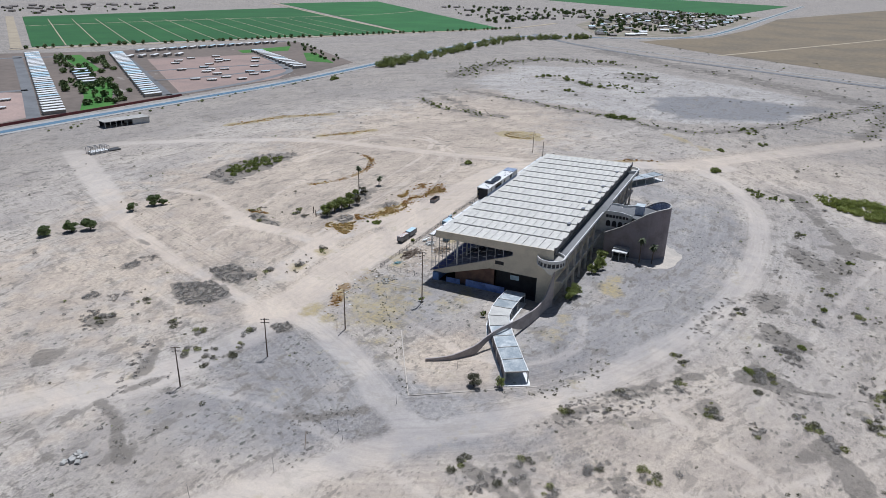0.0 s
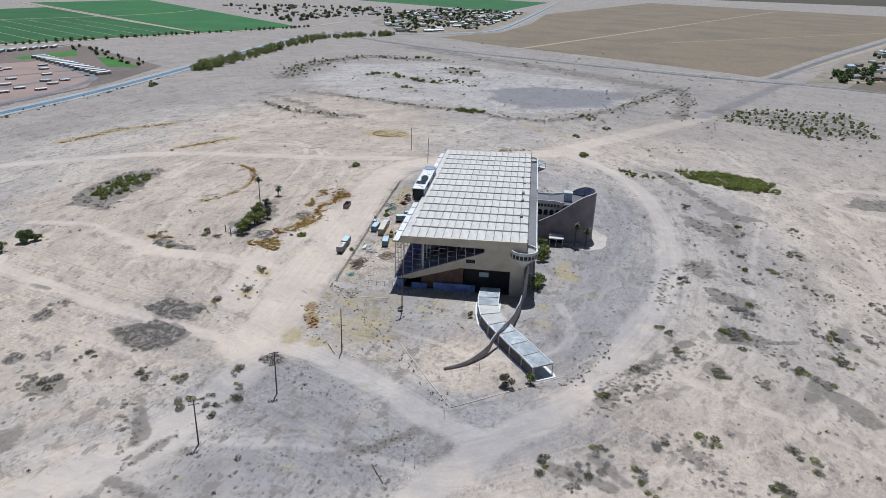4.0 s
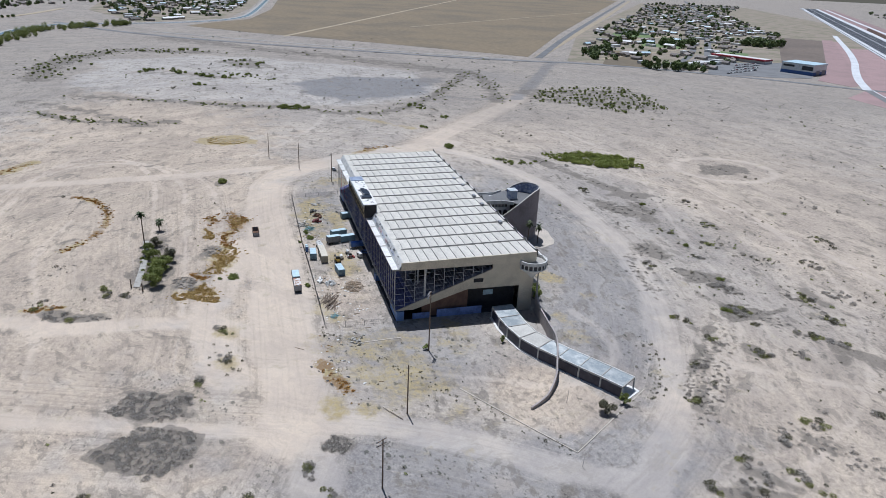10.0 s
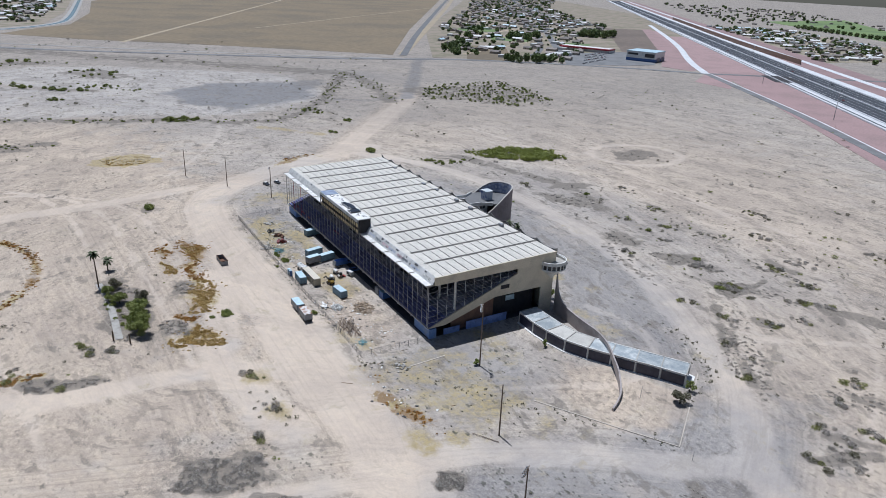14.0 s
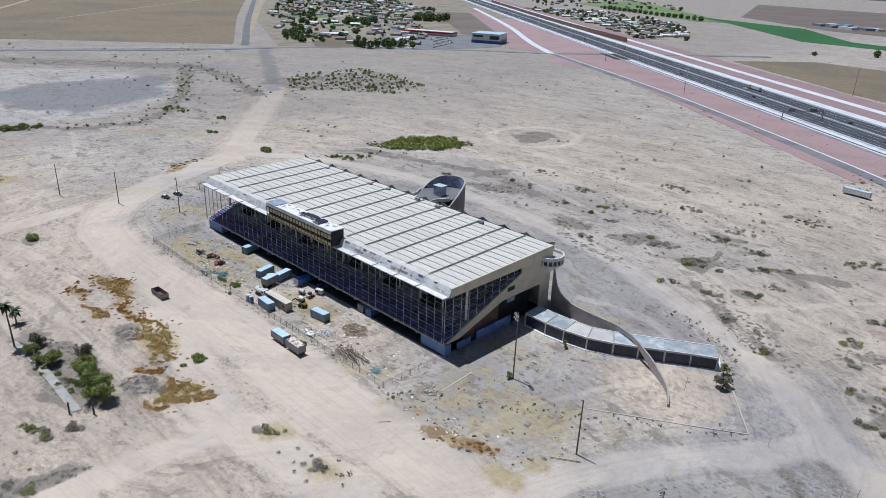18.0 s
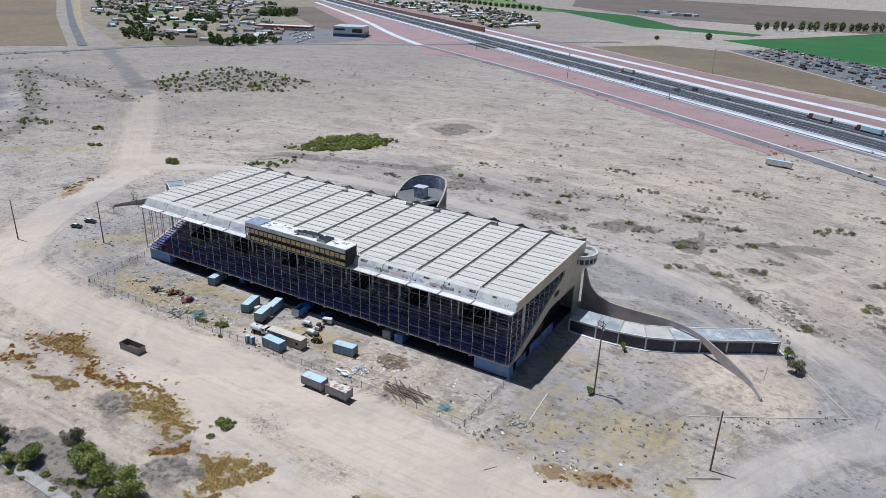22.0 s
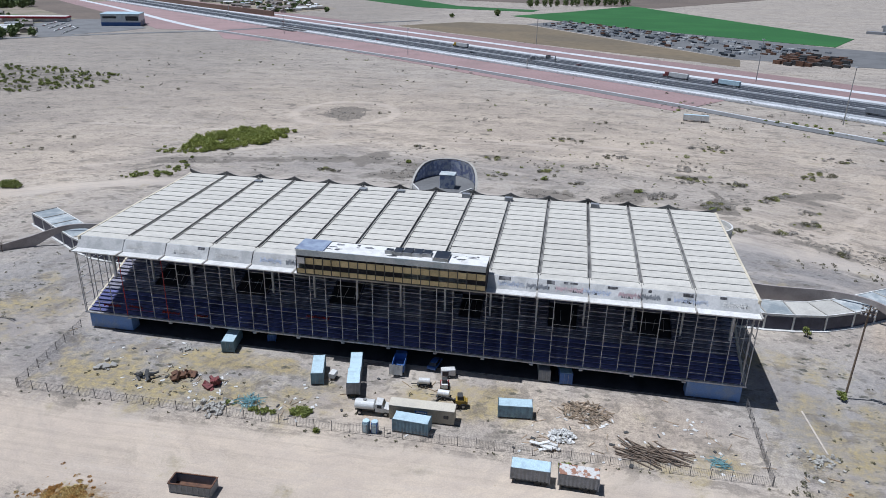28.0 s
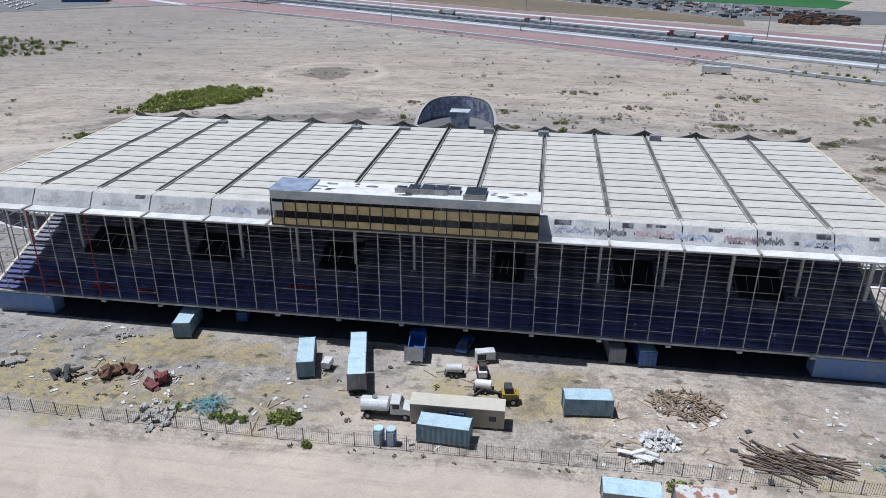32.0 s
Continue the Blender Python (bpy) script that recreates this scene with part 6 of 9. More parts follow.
RUST_ROOF = surface("rust_streaked_roof", (0.62, 0.60, 0.57), (0.33, 0.17, 0.11), 0.7, 6, 0.7, lo=0.5, hi=0.56)
container(106.5, -30.7, -1, 6.2, 2.5, 2.3, GREY_METAL, RUST_ROOF, "box trailer with a rust-streaked roof on the road", "box_trailer", True)
container(167.5, 269.5, -7, 13.0, 2.6, 2.9, WHITE_METAL, PALE_BLUE, "white semi-trailer parked beside the frontage road", "semi_trailer", True)
container(41.6, 1.6, 10, 1.6, 1.2, 1.6, BLUE_PAINT, BLUE_BOX, "small blue bin in the shade under the stand", "bin")

# long tan office trailer
office = thing("office_trailer", pose(78.9, -18.6, 0, 0, 0, 1.5), "long tan portable storage office with a blue sign", "trailer")
bm = bmesh.new()
box(bm, -5.9, 5.9, -1.22, 1.22, 0.25, 2.9)
part("body", bm, TAN_METAL, office, "tan ribbed body", 0.04)
bm = bmesh.new()
box(bm, -5.95, 5.95, -1.27, 1.27, 2.91, 3.03)
CREAM_ROOF = surface("cream_trailer_roof", (0.62, 0.57, 0.47), (0.54, 0.50, 0.42), 0.5, 6, 0.6)
part("roof", bm, CREAM_ROOF, office, "cream roof", 0.02)
bm = bmesh.new()
box(bm, -1.2, 1.1, -1.27, -1.225, 1.75, 2.4)
sign = part("sign_board", bm, BLUE_PAINT, office, "blue sign with white marks")
for k in range(5):
    bm = bmesh.new()
    box(bm, -0.9 + 0.38 * k, -0.64 + 0.38 * k, -1.285, -1.272, 1.98, 2.2)
    part("sign_mark", bm, WHITE_METAL, sign)
bm = bmesh.new()
box(bm, 4.0, 4.9, -1.26, -1.225, 1.3, 2.0)
part("window", bm, GLASS, office)
for k in range(36):
    x = -5.7 + 11.4 * k / 35
    if not -1.4 < x < 1.3 and not 3.8 < x < 5.1:
        bm = bmesh.new()
        box(bm, x - 0.06, x + 0.06, -1.25, -1.222, 0.35, 2.8)
        part("siding_rib", bm, TAN_METAL, office)
for x in (-4.8, 0, 4.8):
    bm = bmesh.new()
    box(bm, x - 0.3, x + 0.3, -1.1, 1.1, -0.1, 0.25)
    part("support", bm, WOOD, office)


def wheel(parent, x, y, r=0.45, w=0.28):
    bm = bmesh.new()
    tube(bm, (x, y - w / 2, r), (x, y + w / 2, r), r, None, 16)
    t = part("wheel", bm, BLACK, parent)
    bm = bmesh.new()
    tube(bm, (x, y - w / 2 - 0.015, r), (x, y + w / 2 + 0.015, r), r * 0.5, None, 12)
    part("rim", bm, STEEL, t)


def cab_truck(x, y, turn, paint, label, tank=False, dump=False, length=7.2):
    t = thing("truck", pose(x, y, 0, 0, 0, turn), label, "truck")
    hl = length / 2
    bm = bmesh.new()
    box(bm, -hl, hl - 0.2, -0.45, 0.45, 0.6, 0.85)
    part("chassis", bm, CHASSIS, t)
    bm = bmesh.new()
    profile_pts = [(hl - 2.9, 0.85), (hl - 0.05, 0.85), (hl, 1.55), (hl - 1.35, 1.75), (hl - 1.7, 2.55), (hl - 2.9, 2.6)]
    lo = [bm.verts.new((px, -1.1, pz)) for px, pz in profile_pts]
    hi = [bm.verts.new((px, 1.1, pz)) for px, pz in profile_pts]
    for k in range(6):
        bm.faces.new((lo[k], lo[(k + 1) % 6], hi[(k + 1) % 6], hi[k]))
    bm.faces.new(lo[::-1])
    bm.faces.new(hi)
    cab = part("cab", bm, paint, t, "", 0.05)
    bm = bmesh.new()
    v = [bm.verts.new(p) for p in ((hl - 1.33, -0.95, 1.8), (hl - 1.33, 0.95, 1.8), (hl - 1.66, 0.95, 2.5), (hl - 1.66, -0.95, 2.5))]
    bm.faces.new(v)
    part("windscreen", bm, GLASS, cab)
    for s in (-1, 1):
        bm = bmesh.new()
        box(bm, hl - 2.6, hl - 1.75, s * 1.105 - 0.015, s * 1.105 + 0.015, 1.75, 2.4)
        part("side_window", bm, GLASS, cab)
        bm = bmesh.new()
        box(bm, hl - 0.06, hl + 0.02, s * 0.75 - 0.15, s * 0.75 + 0.15, 1.15, 1.35)
        part("headlight", bm, WHITE_METAL, cab)
    for wx in ([hl - 1.0, -hl + 1.0] + ([-hl + 2.1] if dump else [])):
        for s in (-1, 1):
            wheel(t, wx, s * 0.95, 0.5, 0.35)
    if tank:
        bm = bmesh.new()
        n = 20
        rings = [[bm.verts.new((px, 1.12 * r * math.cos(k * math.tau / n), 1.75 + 0.85 * r * math.sin(k * math.tau / n))) for k in range(n)] for px, r in ((-hl, 0.75), (-hl + 0.15, 1), (hl - 3.25, 1), (hl - 3.1, 0.75))]
        for a, b in zip(rings, rings[1:]):
            for k in range(n):
                bm.faces.new((a[k], a[(k + 1) % n], b[(k + 1) % n], b[k]))
        bm.faces.new(rings[0][::-1])
        bm.faces.new(rings[-1])
        tk = part("water_tank", bm, paint, t, "white water tank", smooth=False)
        bm = bmesh.new()
        tube(bm, (-1.6, 0, 2.55), (-1.6, 0, 2.78), 0.35, None, 12)
        part("hatch", bm, STEEL, tk)
    if dump:
        for s in (-1, 1):
            bm = bmesh.new()
            box(bm, -hl, hl - 3.0, s * 1.18 - 0.06, s * 1.18 + 0.06, 1.0, 2.6)
            part("bed_side", bm, paint, t)
        for px in (-hl, hl - 3.1):
            bm = bmesh.new()
            box(bm, px, px + 0.1, -1.12, 1.12, 1.0, 2.6)
            part("bed_end", bm, paint, t)
        bm = bmesh.new()
        box(bm, -hl + 0.1, hl - 3.1, -1.12, 1.12, 0.95, 1.1)
        part("bed_floor", bm, paint, t)
    return t


cab_truck(69.9, -18.7, 4, WHITE_METAL, "white water truck beside the office trailer", tank=True, length=6.8)
cab_truck(70.9, -2.6, 96, BLUE_PAINT, "blue dump truck with a pale tarp, near the stand", dump=True, length=7.4)
bm = bmesh.new()
nx = 10
g = [[bm.verts.new((69.6 + 2.7 * i / nx, -6.45 - 0.35 * (j / 4), 2.75 - 2.1 * j / 4 + 0.12 * math.sin(i * 2.1 + j))) for j in range(5)] for i in range(nx + 1)]
for i in range(nx):
    for j in range(4):
        bm.faces.new((g[i][j], g[i + 1][j], g[i + 1][j + 1], g[i][j + 1]))
bmesh.ops.solidify(bm, geom=bm.faces[:], thickness=0.03)
solid("tarp", bm, WHITE_METAL, "pale crumpled tarp hanging off the truck bed", "tarp")

for x, y, mm, lab in ((70.1, -24.2, BLUE_BOX, "pale blue portable toilet"), (71.6, -24.1, BLUE_PAINT, "blue portable toilet")):
    p = thing("portable_toilet", pose(x, y, 0, 0, 0, random.uniform(-8, 8)), lab + " beside the fence", "toilet", "portable toilets")
    bm = bmesh.new()
    box(bm, -0.55, 0.55, -0.55, 0.55, 0, 2.05)
    part("cabin", bm, mm, p, "", 0.04)
    bm = bmesh.new()
    prism(bm, [(0.6 * math.cos(a) * 1.02, 0.6 * math.sin(a) * 1.02) for a in [math.tau * (k + 0.5) / 8 for k in range(8)]], 2.06, 2.25)
    part("dome_roof", bm, PALE_BLUE, p, "pale roof")
    bm = bmesh.new()
    box(bm, -0.38, 0.38, -0.59, -0.555, 0.12, 1.95)
    part("door", bm, PALE_BLUE, p)


# rusty open skip on the road
skip = thing("open_skip", pose(48.3, -43.6, 0, 0, 0, 2), "rusty open-topped steel skip on the dirt road", "skip")
for name, b in (("floor", (-3.4, 3.4, -1.2, 1.2, 0.1, 0.2)), ("long_side", (-3.4, 3.4, -1.25, -1.15, 0.1, 1.7)), ("long_side", (-3.4, 3.4, 1.15, 1.25, 0.1, 1.7)), ("end_wall", (-3.45, -3.35, -1.15, 1.15, 0.1, 1.7)), ("end_wall", (3.35, 3.45, -1.15, 1.15, 0.1, 1.7))):
    bm = bmesh.new()
    box(bm, *b)
    part(name, bm, RUST if name == "floor" else GREY_METAL, skip)
for b in ((-3.5, 3.5, -1.32, -1.12, 1.71, 1.82), (-3.5, 3.5, 1.12, 1.32, 1.71, 1.82), (-3.55, -3.3, -1.11, 1.11, 1.71, 1.82), (3.3, 3.55, -1.11, 1.11, 1.71, 1.82)):
    bm = bmesh.new()
    box(bm, *b)
    part("rim", bm, RUST, skip)
for k in range(8):
    for s in (-1, 1):
        bm = bmesh.new()
        box(bm, -3.2 + 0.9 * k, -3.1 + 0.9 * k, min(s * 1.255, s * 1.33), max(s * 1.255, s * 1.33), 0.1, 1.7)
        part("stiffener", bm, GREY_METAL, skip)
for s in (-2.5, 2.5):
    bm = bmesh.new()
    box(bm, s - 0.1, s + 0.1, -1.2, 1.2, -0.1, 0.1)
    part("skid", bm, CHASSIS, skip)


def small_trailer_tank(x, y, turn, label):
    t = thing("tank_trailer", pose(x, y, 0, 0, 0, turn), label, "trailer", "tank trailers")
    bm = bmesh.new()
    tube(bm, (-1.1, 0, 1.15), (1.1, 0, 1.15), 0.62, None, 16)
    part("tank", bm, WHITE_METAL, t, "white tank", 0.05)
    bm = bmesh.new()
    box(bm, -1.4, 1.4, -0.6, 0.6, 0.4, 0.52)
    part("frame", bm, CHASSIS, t)
    bm = bmesh.new()
    bar(bm, (1.4, 0, 0.46), (2.6, 0, 0.35), 0.1)
    part("drawbar", bm, CHASSIS, t)
    for i in (-0.35, 0.35):
        for s in (-1, 1):
            wheel(t, i, s * 0.75, 0.33, 0.2)


small_trailer_tank(77.1, -8.4, 185, "white tank on a small trailer in the yard")
small_trailer_tank(81.5, -11.6, 178, "white tank on a small trailer in the yard")
gen = thing("generator", pose(81.0, -4.2, 0, 0, 0, 18), "white towable generator beside the stand's shade", "generator")
bm = bmesh.new()
box(bm, -1.4, 1.4, -0.7, 0.7, 0.5, 1.9)
part("housing", bm, WHITE_METAL, gen, "", 0.08)
bm = bmesh.new()
box(bm, -1.2, 0.0, -0.72, -0.705, 0.7, 1.6)
part("grille", bm, CHASSIS, gen)
for s in (-1, 1):
    wheel(gen, 0.2, s * 0.7, 0.35, 0.2)
bm = bmesh.new()
bar(bm, (1.4, 0, 0.45), (2.4, 0, 0.4), 0.12)
part("drawbar", bm, CHASSIS, gen)
sk = thing("skid_steer", pose(81.0, -8.0, 0, 0, 0, 100), "small red and white skid steer loader", "loader")
for name, b, mm in (("body", (-1.0, 0.6, -0.6, 0.6, 0.35, 1.2), WHITE_METAL), ("cage", (-0.6, 0.5, -0.5, 0.5, 1.2, 2.0), CHASSIS), ("bucket", (1.1, 1.7, -0.85, 0.85, 0.05, 0.6), RED_PAINT), ("arm", (-0.8, 1.2, -0.75, -0.62, 0.8, 1.0), RED_PAINT), ("arm", (-0.8, 1.2, 0.62, 0.75, 0.8, 1.0), RED_PAINT)):
    bm = bmesh.new()
    box(bm, *b)
    part(name, bm, mm, sk, "", 0.04)
for i in (-0.6, 0.4):
    for s in (-1, 1):
        wheel(sk, i, s * 0.7, 0.36, 0.25)
ex = thing("backhoe", pose(84.3, -13.6, 0, 0, 0, 190), "yellow backhoe with a dark digging arm", "backhoe")
for name, b, mm in (("body", (-1.6, 0.2, -0.8, 0.8, 0.7, 1.7), YELLOW), ("cab_frame", (-1.1, -0.1, -0.7, 0.7, 1.7, 2.6), CHASSIS), ("counterweight", (-2.0, -1.6, -0.7, 0.7, 0.8, 1.5), YELLOW)):
    bm = bmesh.new()
    box(bm, *b)
    part(name, bm, mm, ex, "", 0.06)
for a, b in (((0.2, 0, 1.2), (2.6, 0, 2.0)), ((2.6, 0, 2.0), (4.2, 0, 0.7))):
    bm = bmesh.new()
    bar(bm, a, b, 0.3, 0.35)
    part("boom", bm, CHASSIS, ex)
for i in (-1.2, 0.1):
    for s in (-1, 1):
        wheel(ex, i, s * 0.85, 0.55, 0.35)
lt = thing("light_trailer", pose(59.1, -9.6, 0, 0, 0, 85), "small white equipment trailer", "trailer")
bm = bmesh.new()
box(bm, -0.9, 0.9, -0.6, 0.6, 0.5, 1.5)
part("housing", bm, WHITE_METAL, lt, "", 0.06)
bm = bmesh.new()
bar(bm, (-0.9, 0, 0.5), (-2.0, 0, 0.4), 0.1)
part("drawbar", bm, CHASSIS, lt)
for s in (-1, 1):
    wheel(lt, 0, s * 0.68, 0.33, 0.2)


def car(x, y, turn, paint, label, group="", z=0.0, top=None):
    c = thing("car", pose(x, y, z, 0, 0, turn), label, "car", group)
    bm = bmesh.new()
    outline = [(-2.2, 0.35), (2.2, 0.35), (2.25, 0.75), (1.3, 0.92), (-2.0, 0.98), (-2.25, 0.8)]
    lo = [bm.verts.new((a, -0.9, b)) for a, b in outline]
    hi = [bm.verts.new((a, 0.9, b)) for a, b in outline]
    for k in range(6):
        bm.faces.new((lo[k], lo[(k + 1) % 6], hi[(k + 1) % 6], hi[k]))
    bm.faces.new(lo[::-1])
    bm.faces.new(hi)
    part("body", bm, paint, c, "", 0.06)
    bm = bmesh.new()
    lo = [bm.verts.new(p) for p in ((-1.7, -0.82, 0.97), (1.0, -0.82, 0.93), (1.0, 0.82, 0.93), (-1.7, 0.82, 0.97))]
    hi = [bm.verts.new(p) for p in ((-1.2, -0.65, 1.45), (0.25, -0.65, 1.45), (0.25, 0.65, 1.45), (-1.2, 0.65, 1.45))]
    for k in range(4):
        bm.faces.new((lo[k], lo[(k + 1) % 4], hi[(k + 1) % 4], hi[k]))
    part("window_band", bm, GLASS, c, "dark tinted glass")
    bm = bmesh.new()
    box(bm, -1.2, 0.25, -0.66, 0.66, 1.44, 1.5)
    part("roof", bm, top or paint, c, "white roof" if top else "", 0.02)
    for i in (-1.35, 1.35):
        for s in (-1, 1):
            wheel(c, i, s * 0.82, 0.33, 0.22)
    return c


NAVY = surface("dark_car_paint", (0.03, 0.035, 0.045), None, 1, 7, 0.3)
SILVER = surface("silver_car_paint", (0.42, 0.43, 0.44), None, 1, 7, 0.3, metal=0.4)
car(-45.4, 1.6, 12, NAVY, "dark car with a white roof parked on sand", "cars by the road", 0.0, WHITE_METAL)
car(-46.2, 7.8, 16, NAVY, "dark car with a white roof parked on sand", "cars by the road", 0.0, WHITE_METAL)
cl = car(77.7, -0.9, 80, BLUE_PAINT, "small blue car in the shade of the stand")

# scrap and rubble in the yard
for name, x, y, rx, ry, n, mm, lab, long in (
    ("timber_pile", 108, -10.8, 5.0, 3.2, 110, TIMBER, "heap of broken timber and boards", 3.0),
    ("log_pile", 118.2, -20.3, 5.5, 2.6, 42, WOOD, "loose pile of long dark timber poles", 7.0),
):
    p = thing(name, pose(x, y, 0), lab, "debris pile")
    for k in range(n):
        r, a = math.sqrt(random.random()), random.uniform(0, math.tau)
        bx, by = r * rx * math.cos(a) * 0.85, r * ry * math.sin(a)
        z = 0.12 + 1.1 * (1 - r) * random.random()
        ln = long * random.uniform(0.4, 1.0)
        t = random.gauss(2.85, 0.25) if name == "log_pile" else random.uniform(0, math.pi)
        bm = bmesh.new()
        d = Vector((math.cos(t), math.sin(t), random.uniform(-0.12, 0.12))) * ln / 2
        bar(bm, Vector((bx, by, z)) - d, Vector((bx, by, z)) + d, 0.18 if name == "log_pile" else 0.16, 0.16 if name == "log_pile" else 0.06)
        part("pole" if name == "log_pile" else "board", bm, mm, p)
p = thing("rubble_pile", pose(103.8, -18.6, 0), "heap of broken white concrete blocks", "debris pile")
for k in range(150):
    r, a = math.sqrt(random.random()), random.uniform(0, math.tau)
    s = random.uniform(0.12, 0.32)
    bm = bmesh.new()
    v = box(bm, -s, s, -s * 0.7, s * 0.7, -s * 0.5, s * 0.5)
    for q in v:
        q.co += Vector((random.uniform(-1, 1), random.uniform(-1, 1), random.uniform(-1, 1))) * s * 0.3
    o = part("block", bm, RUBBLE, p)
    o.matrix_basis = pose(2.4 * r * math.cos(a), 2.0 * r * math.sin(a), s * 0.4 + 0.8 * (1 - r) ** 0.7 * random.random(), random.uniform(-40, 40), random.uniform(-40, 40), random.uniform(0, 180))
p = thing("slab_pile", pose(101.2, -22.4, 0), "broken white slabs beside the fence", "debris pile")
for k in range(9):
    bm = bmesh.new()
    box(bm, -1.1, 1.1, -0.3, 0.3, -0.1, 0.1)
    o = part("slab", bm, WHITE, p, "", 0.02)
    o.matrix_basis = pose(random.uniform(-1.8, 1.8), random.uniform(-0.8, 0.8), 0.15 + 0.07 * k, random.uniform(-6, 6), random.uniform(-6, 6), random.uniform(-30, 30))
for x, y, n, spread, s0 in ((40.8, -23.6, 60, 3.0, 0.35), (13.5, -15.5, 14, 2.0, 0.5), (146.5, -16, 60, 3.4, 0.28), (99.5, -47.5, 90, 4.6, 0.11), (272.4, -31, 26, 2.6, 0.6), (26, -5.5, 30, 1.6, 0.25)):
    p = thing("stone_heap", pose(x, y, 0), "scatter of broken grey stones on the soil", "stones", "stone heaps")
    for k in range(n):
        s = s0 * random.uniform(0.4, 1.2)
        bm = bmesh.new()
        v = box(bm, -s, s, -s * 0.8, s * 0.8, -s * 0.5, s * 0.6)
        for q in v:
            q.co += Vector((random.uniform(-1, 1), random.uniform(-1, 1), random.uniform(-1, 1))) * s * 0.35
        o = part("stone", bm, CONCRETE, p)
        o.matrix_basis = pose(random.gauss(0, spread / 2), random.gauss(0, spread / 2.6), s * 0.35, random.uniform(-30, 30), random.uniform(-30, 30), random.uniform(0, 180))
p = thing("pipe_tangle", pose(46.6, -20.6, 0), "tangle of teal plastic pipes", "pipes")
for k in range(46):
    a, r = random.uniform(0, math.tau), random.uniform(0, 1.6)
    c = Vector((r * math.cos(a) * 1.6, r * math.sin(a), random.uniform(0.1, 0.7)))
    d = Vector((random.uniform(-1, 1), random.uniform(-1, 1), random.uniform(-0.15, 0.15))).normalized() * random.uniform(0.8, 2.2)
    bm = bmesh.new()
    tube(bm, c - d, c + d, 0.05, None, 6)
    part("pipe", bm, TEAL_PIPE, p)
p = thing("pipe_tangle", pose(129.5, -20.5, 0), "tangle of teal plastic pipes beside the fence", "pipes")
for k in range(30):
    a, r = random.uniform(0, math.tau), random.uniform(0, 1.3)
    c = Vector((r * math.cos(a) * 1.4, r * math.sin(a), random.uniform(0.08, 0.4)))
    d = Vector((random.uniform(-1, 1), random.uniform(-1, 1), random.uniform(-0.1, 0.1))).normalized() * random.uniform(0.5, 1.6)
    bm = bmesh.new()
    tube(bm, c - d, c + d, 0.05, None, 6)
    part("pipe", bm, TEAL_PIPE, p)
for x, y, mm, lab, n in ((37.6, -16.4, MAROON, "wrecked maroon machine with bent plates", 12), (29.6, -15.6, RUST, "rusted machine frame on weedy ground", 16), (23.9, -17.2, CHASSIS, "heap of dark scrap on the grass", 9)):
    p = thing("scrap_machine", pose(x, y, 0, 0, 0, random.uniform(0, 90)), lab, "scrap")
    for k in range(n):
        s = Vector((random.uniform(0.15, 1.1), random.uniform(0.1, 0.7), random.uniform(0.05, 0.4)))
        bm = bmesh.new()
        box(bm, -s.x, s.x, -s.y, s.y, -s.z, s.z)
        o = part("plate", bm, mm, p, "", 0.03)
        o.matrix_basis = pose(random.gauss(0, 0.9), random.gauss(0, 0.6), 0.3 + random.uniform(0, 0.8) * (k > 3), random.uniform(-35, 35), random.uniform(-35, 35), random.uniform(0, 180))
def straight_kerb(line):
    bm = bmesh.new()
    rows = []
    for k, p in enumerate(line):
        a, b = Vector(line[max(0, k - 1)]), Vector(line[min(len(line) - 1, k + 1)])
        d = (b - a).normalized()
        r = Vector((d.y, -d.x)) * 0.16
        rows.append([bm.verts.new((*(Vector(p) + r * s), z)) for s, z in ((-1, -0.3), (-1, 0.07), (1, 0.07), (1, -0.3))])
    for a, b in zip(rows, rows[1:]):
        for k in range(3):
            bm.faces.new((a[k], a[k + 1], b[k + 1], b[k]))
    return bm


# boards, chips and rags strewn round the heaps
for name, mm, lab, n, tall in (("pale_litter", RUBBLE, "pale chips and torn sheets strewn in the yard", 150, 0.08), ("board_litter", TIMBER, "loose boards and sticks strewn in the yard", 90, 0.1), ("dark_litter", CHASSIS, "dark rags and scraps strewn in the yard", 60, 0.14)):
    bm = bmesh.new()
    for k in range(n):
        cx, cy, sp = random.choice(((37.6, -16.4, 2.2), (30, -16, 2.5), (24, -17, 2), (55, -20.5, 3), (42, -20, 3), (106, -12, 4), (110, -18, 5), (100, -20.5, 2.2), (118, -18, 5), (128, -14, 5), (70, -16, 10), (150, -22, 7), (20, -8, 9), (162, -26, 3)))
        x, y, a = random.gauss(cx, sp), min(max(random.gauss(cy, sp * 0.7), -24), -3.5) if cx < 140 else random.gauss(cy, sp), random.uniform(0, 3.1)
        l, w = (random.uniform(0.5, 1.6), random.uniform(0.04, 0.1)) if mm is TIMBER else (random.uniform(0.12, 0.55), random.uniform(0.08, 0.35))
        c, s = math.cos(a), math.sin(a)
        prism(bm, [(x + i * l * c - j * w * s, y + i * l * s + j * w * c) for i, j in ((-1, -1), (1, -0.8), (0.9, 1), (-0.8, 0.9))], -0.06, random.uniform(0.02, tall))
    tagged(part(name, bm, mm), lab, "litter", kind="stuff")
for line in ([(178.8, 8.2), (199.0, 20.6), (211.6, 28.6), (202, 42.6), (190, 60)], [(148.3, -14.1), (147.5, -1.5)]):
    solid("kerb", straight_kerb(line), APRON, "low broken concrete kerb", "kerb", kind="structure")


# ---- plants ----
def stuff(name, clumps, per, size, material, label, category):
    return tagged(new(name, quads(name, leaf_cloud(clumps, per, size), material)), label, category, kind="stuff")


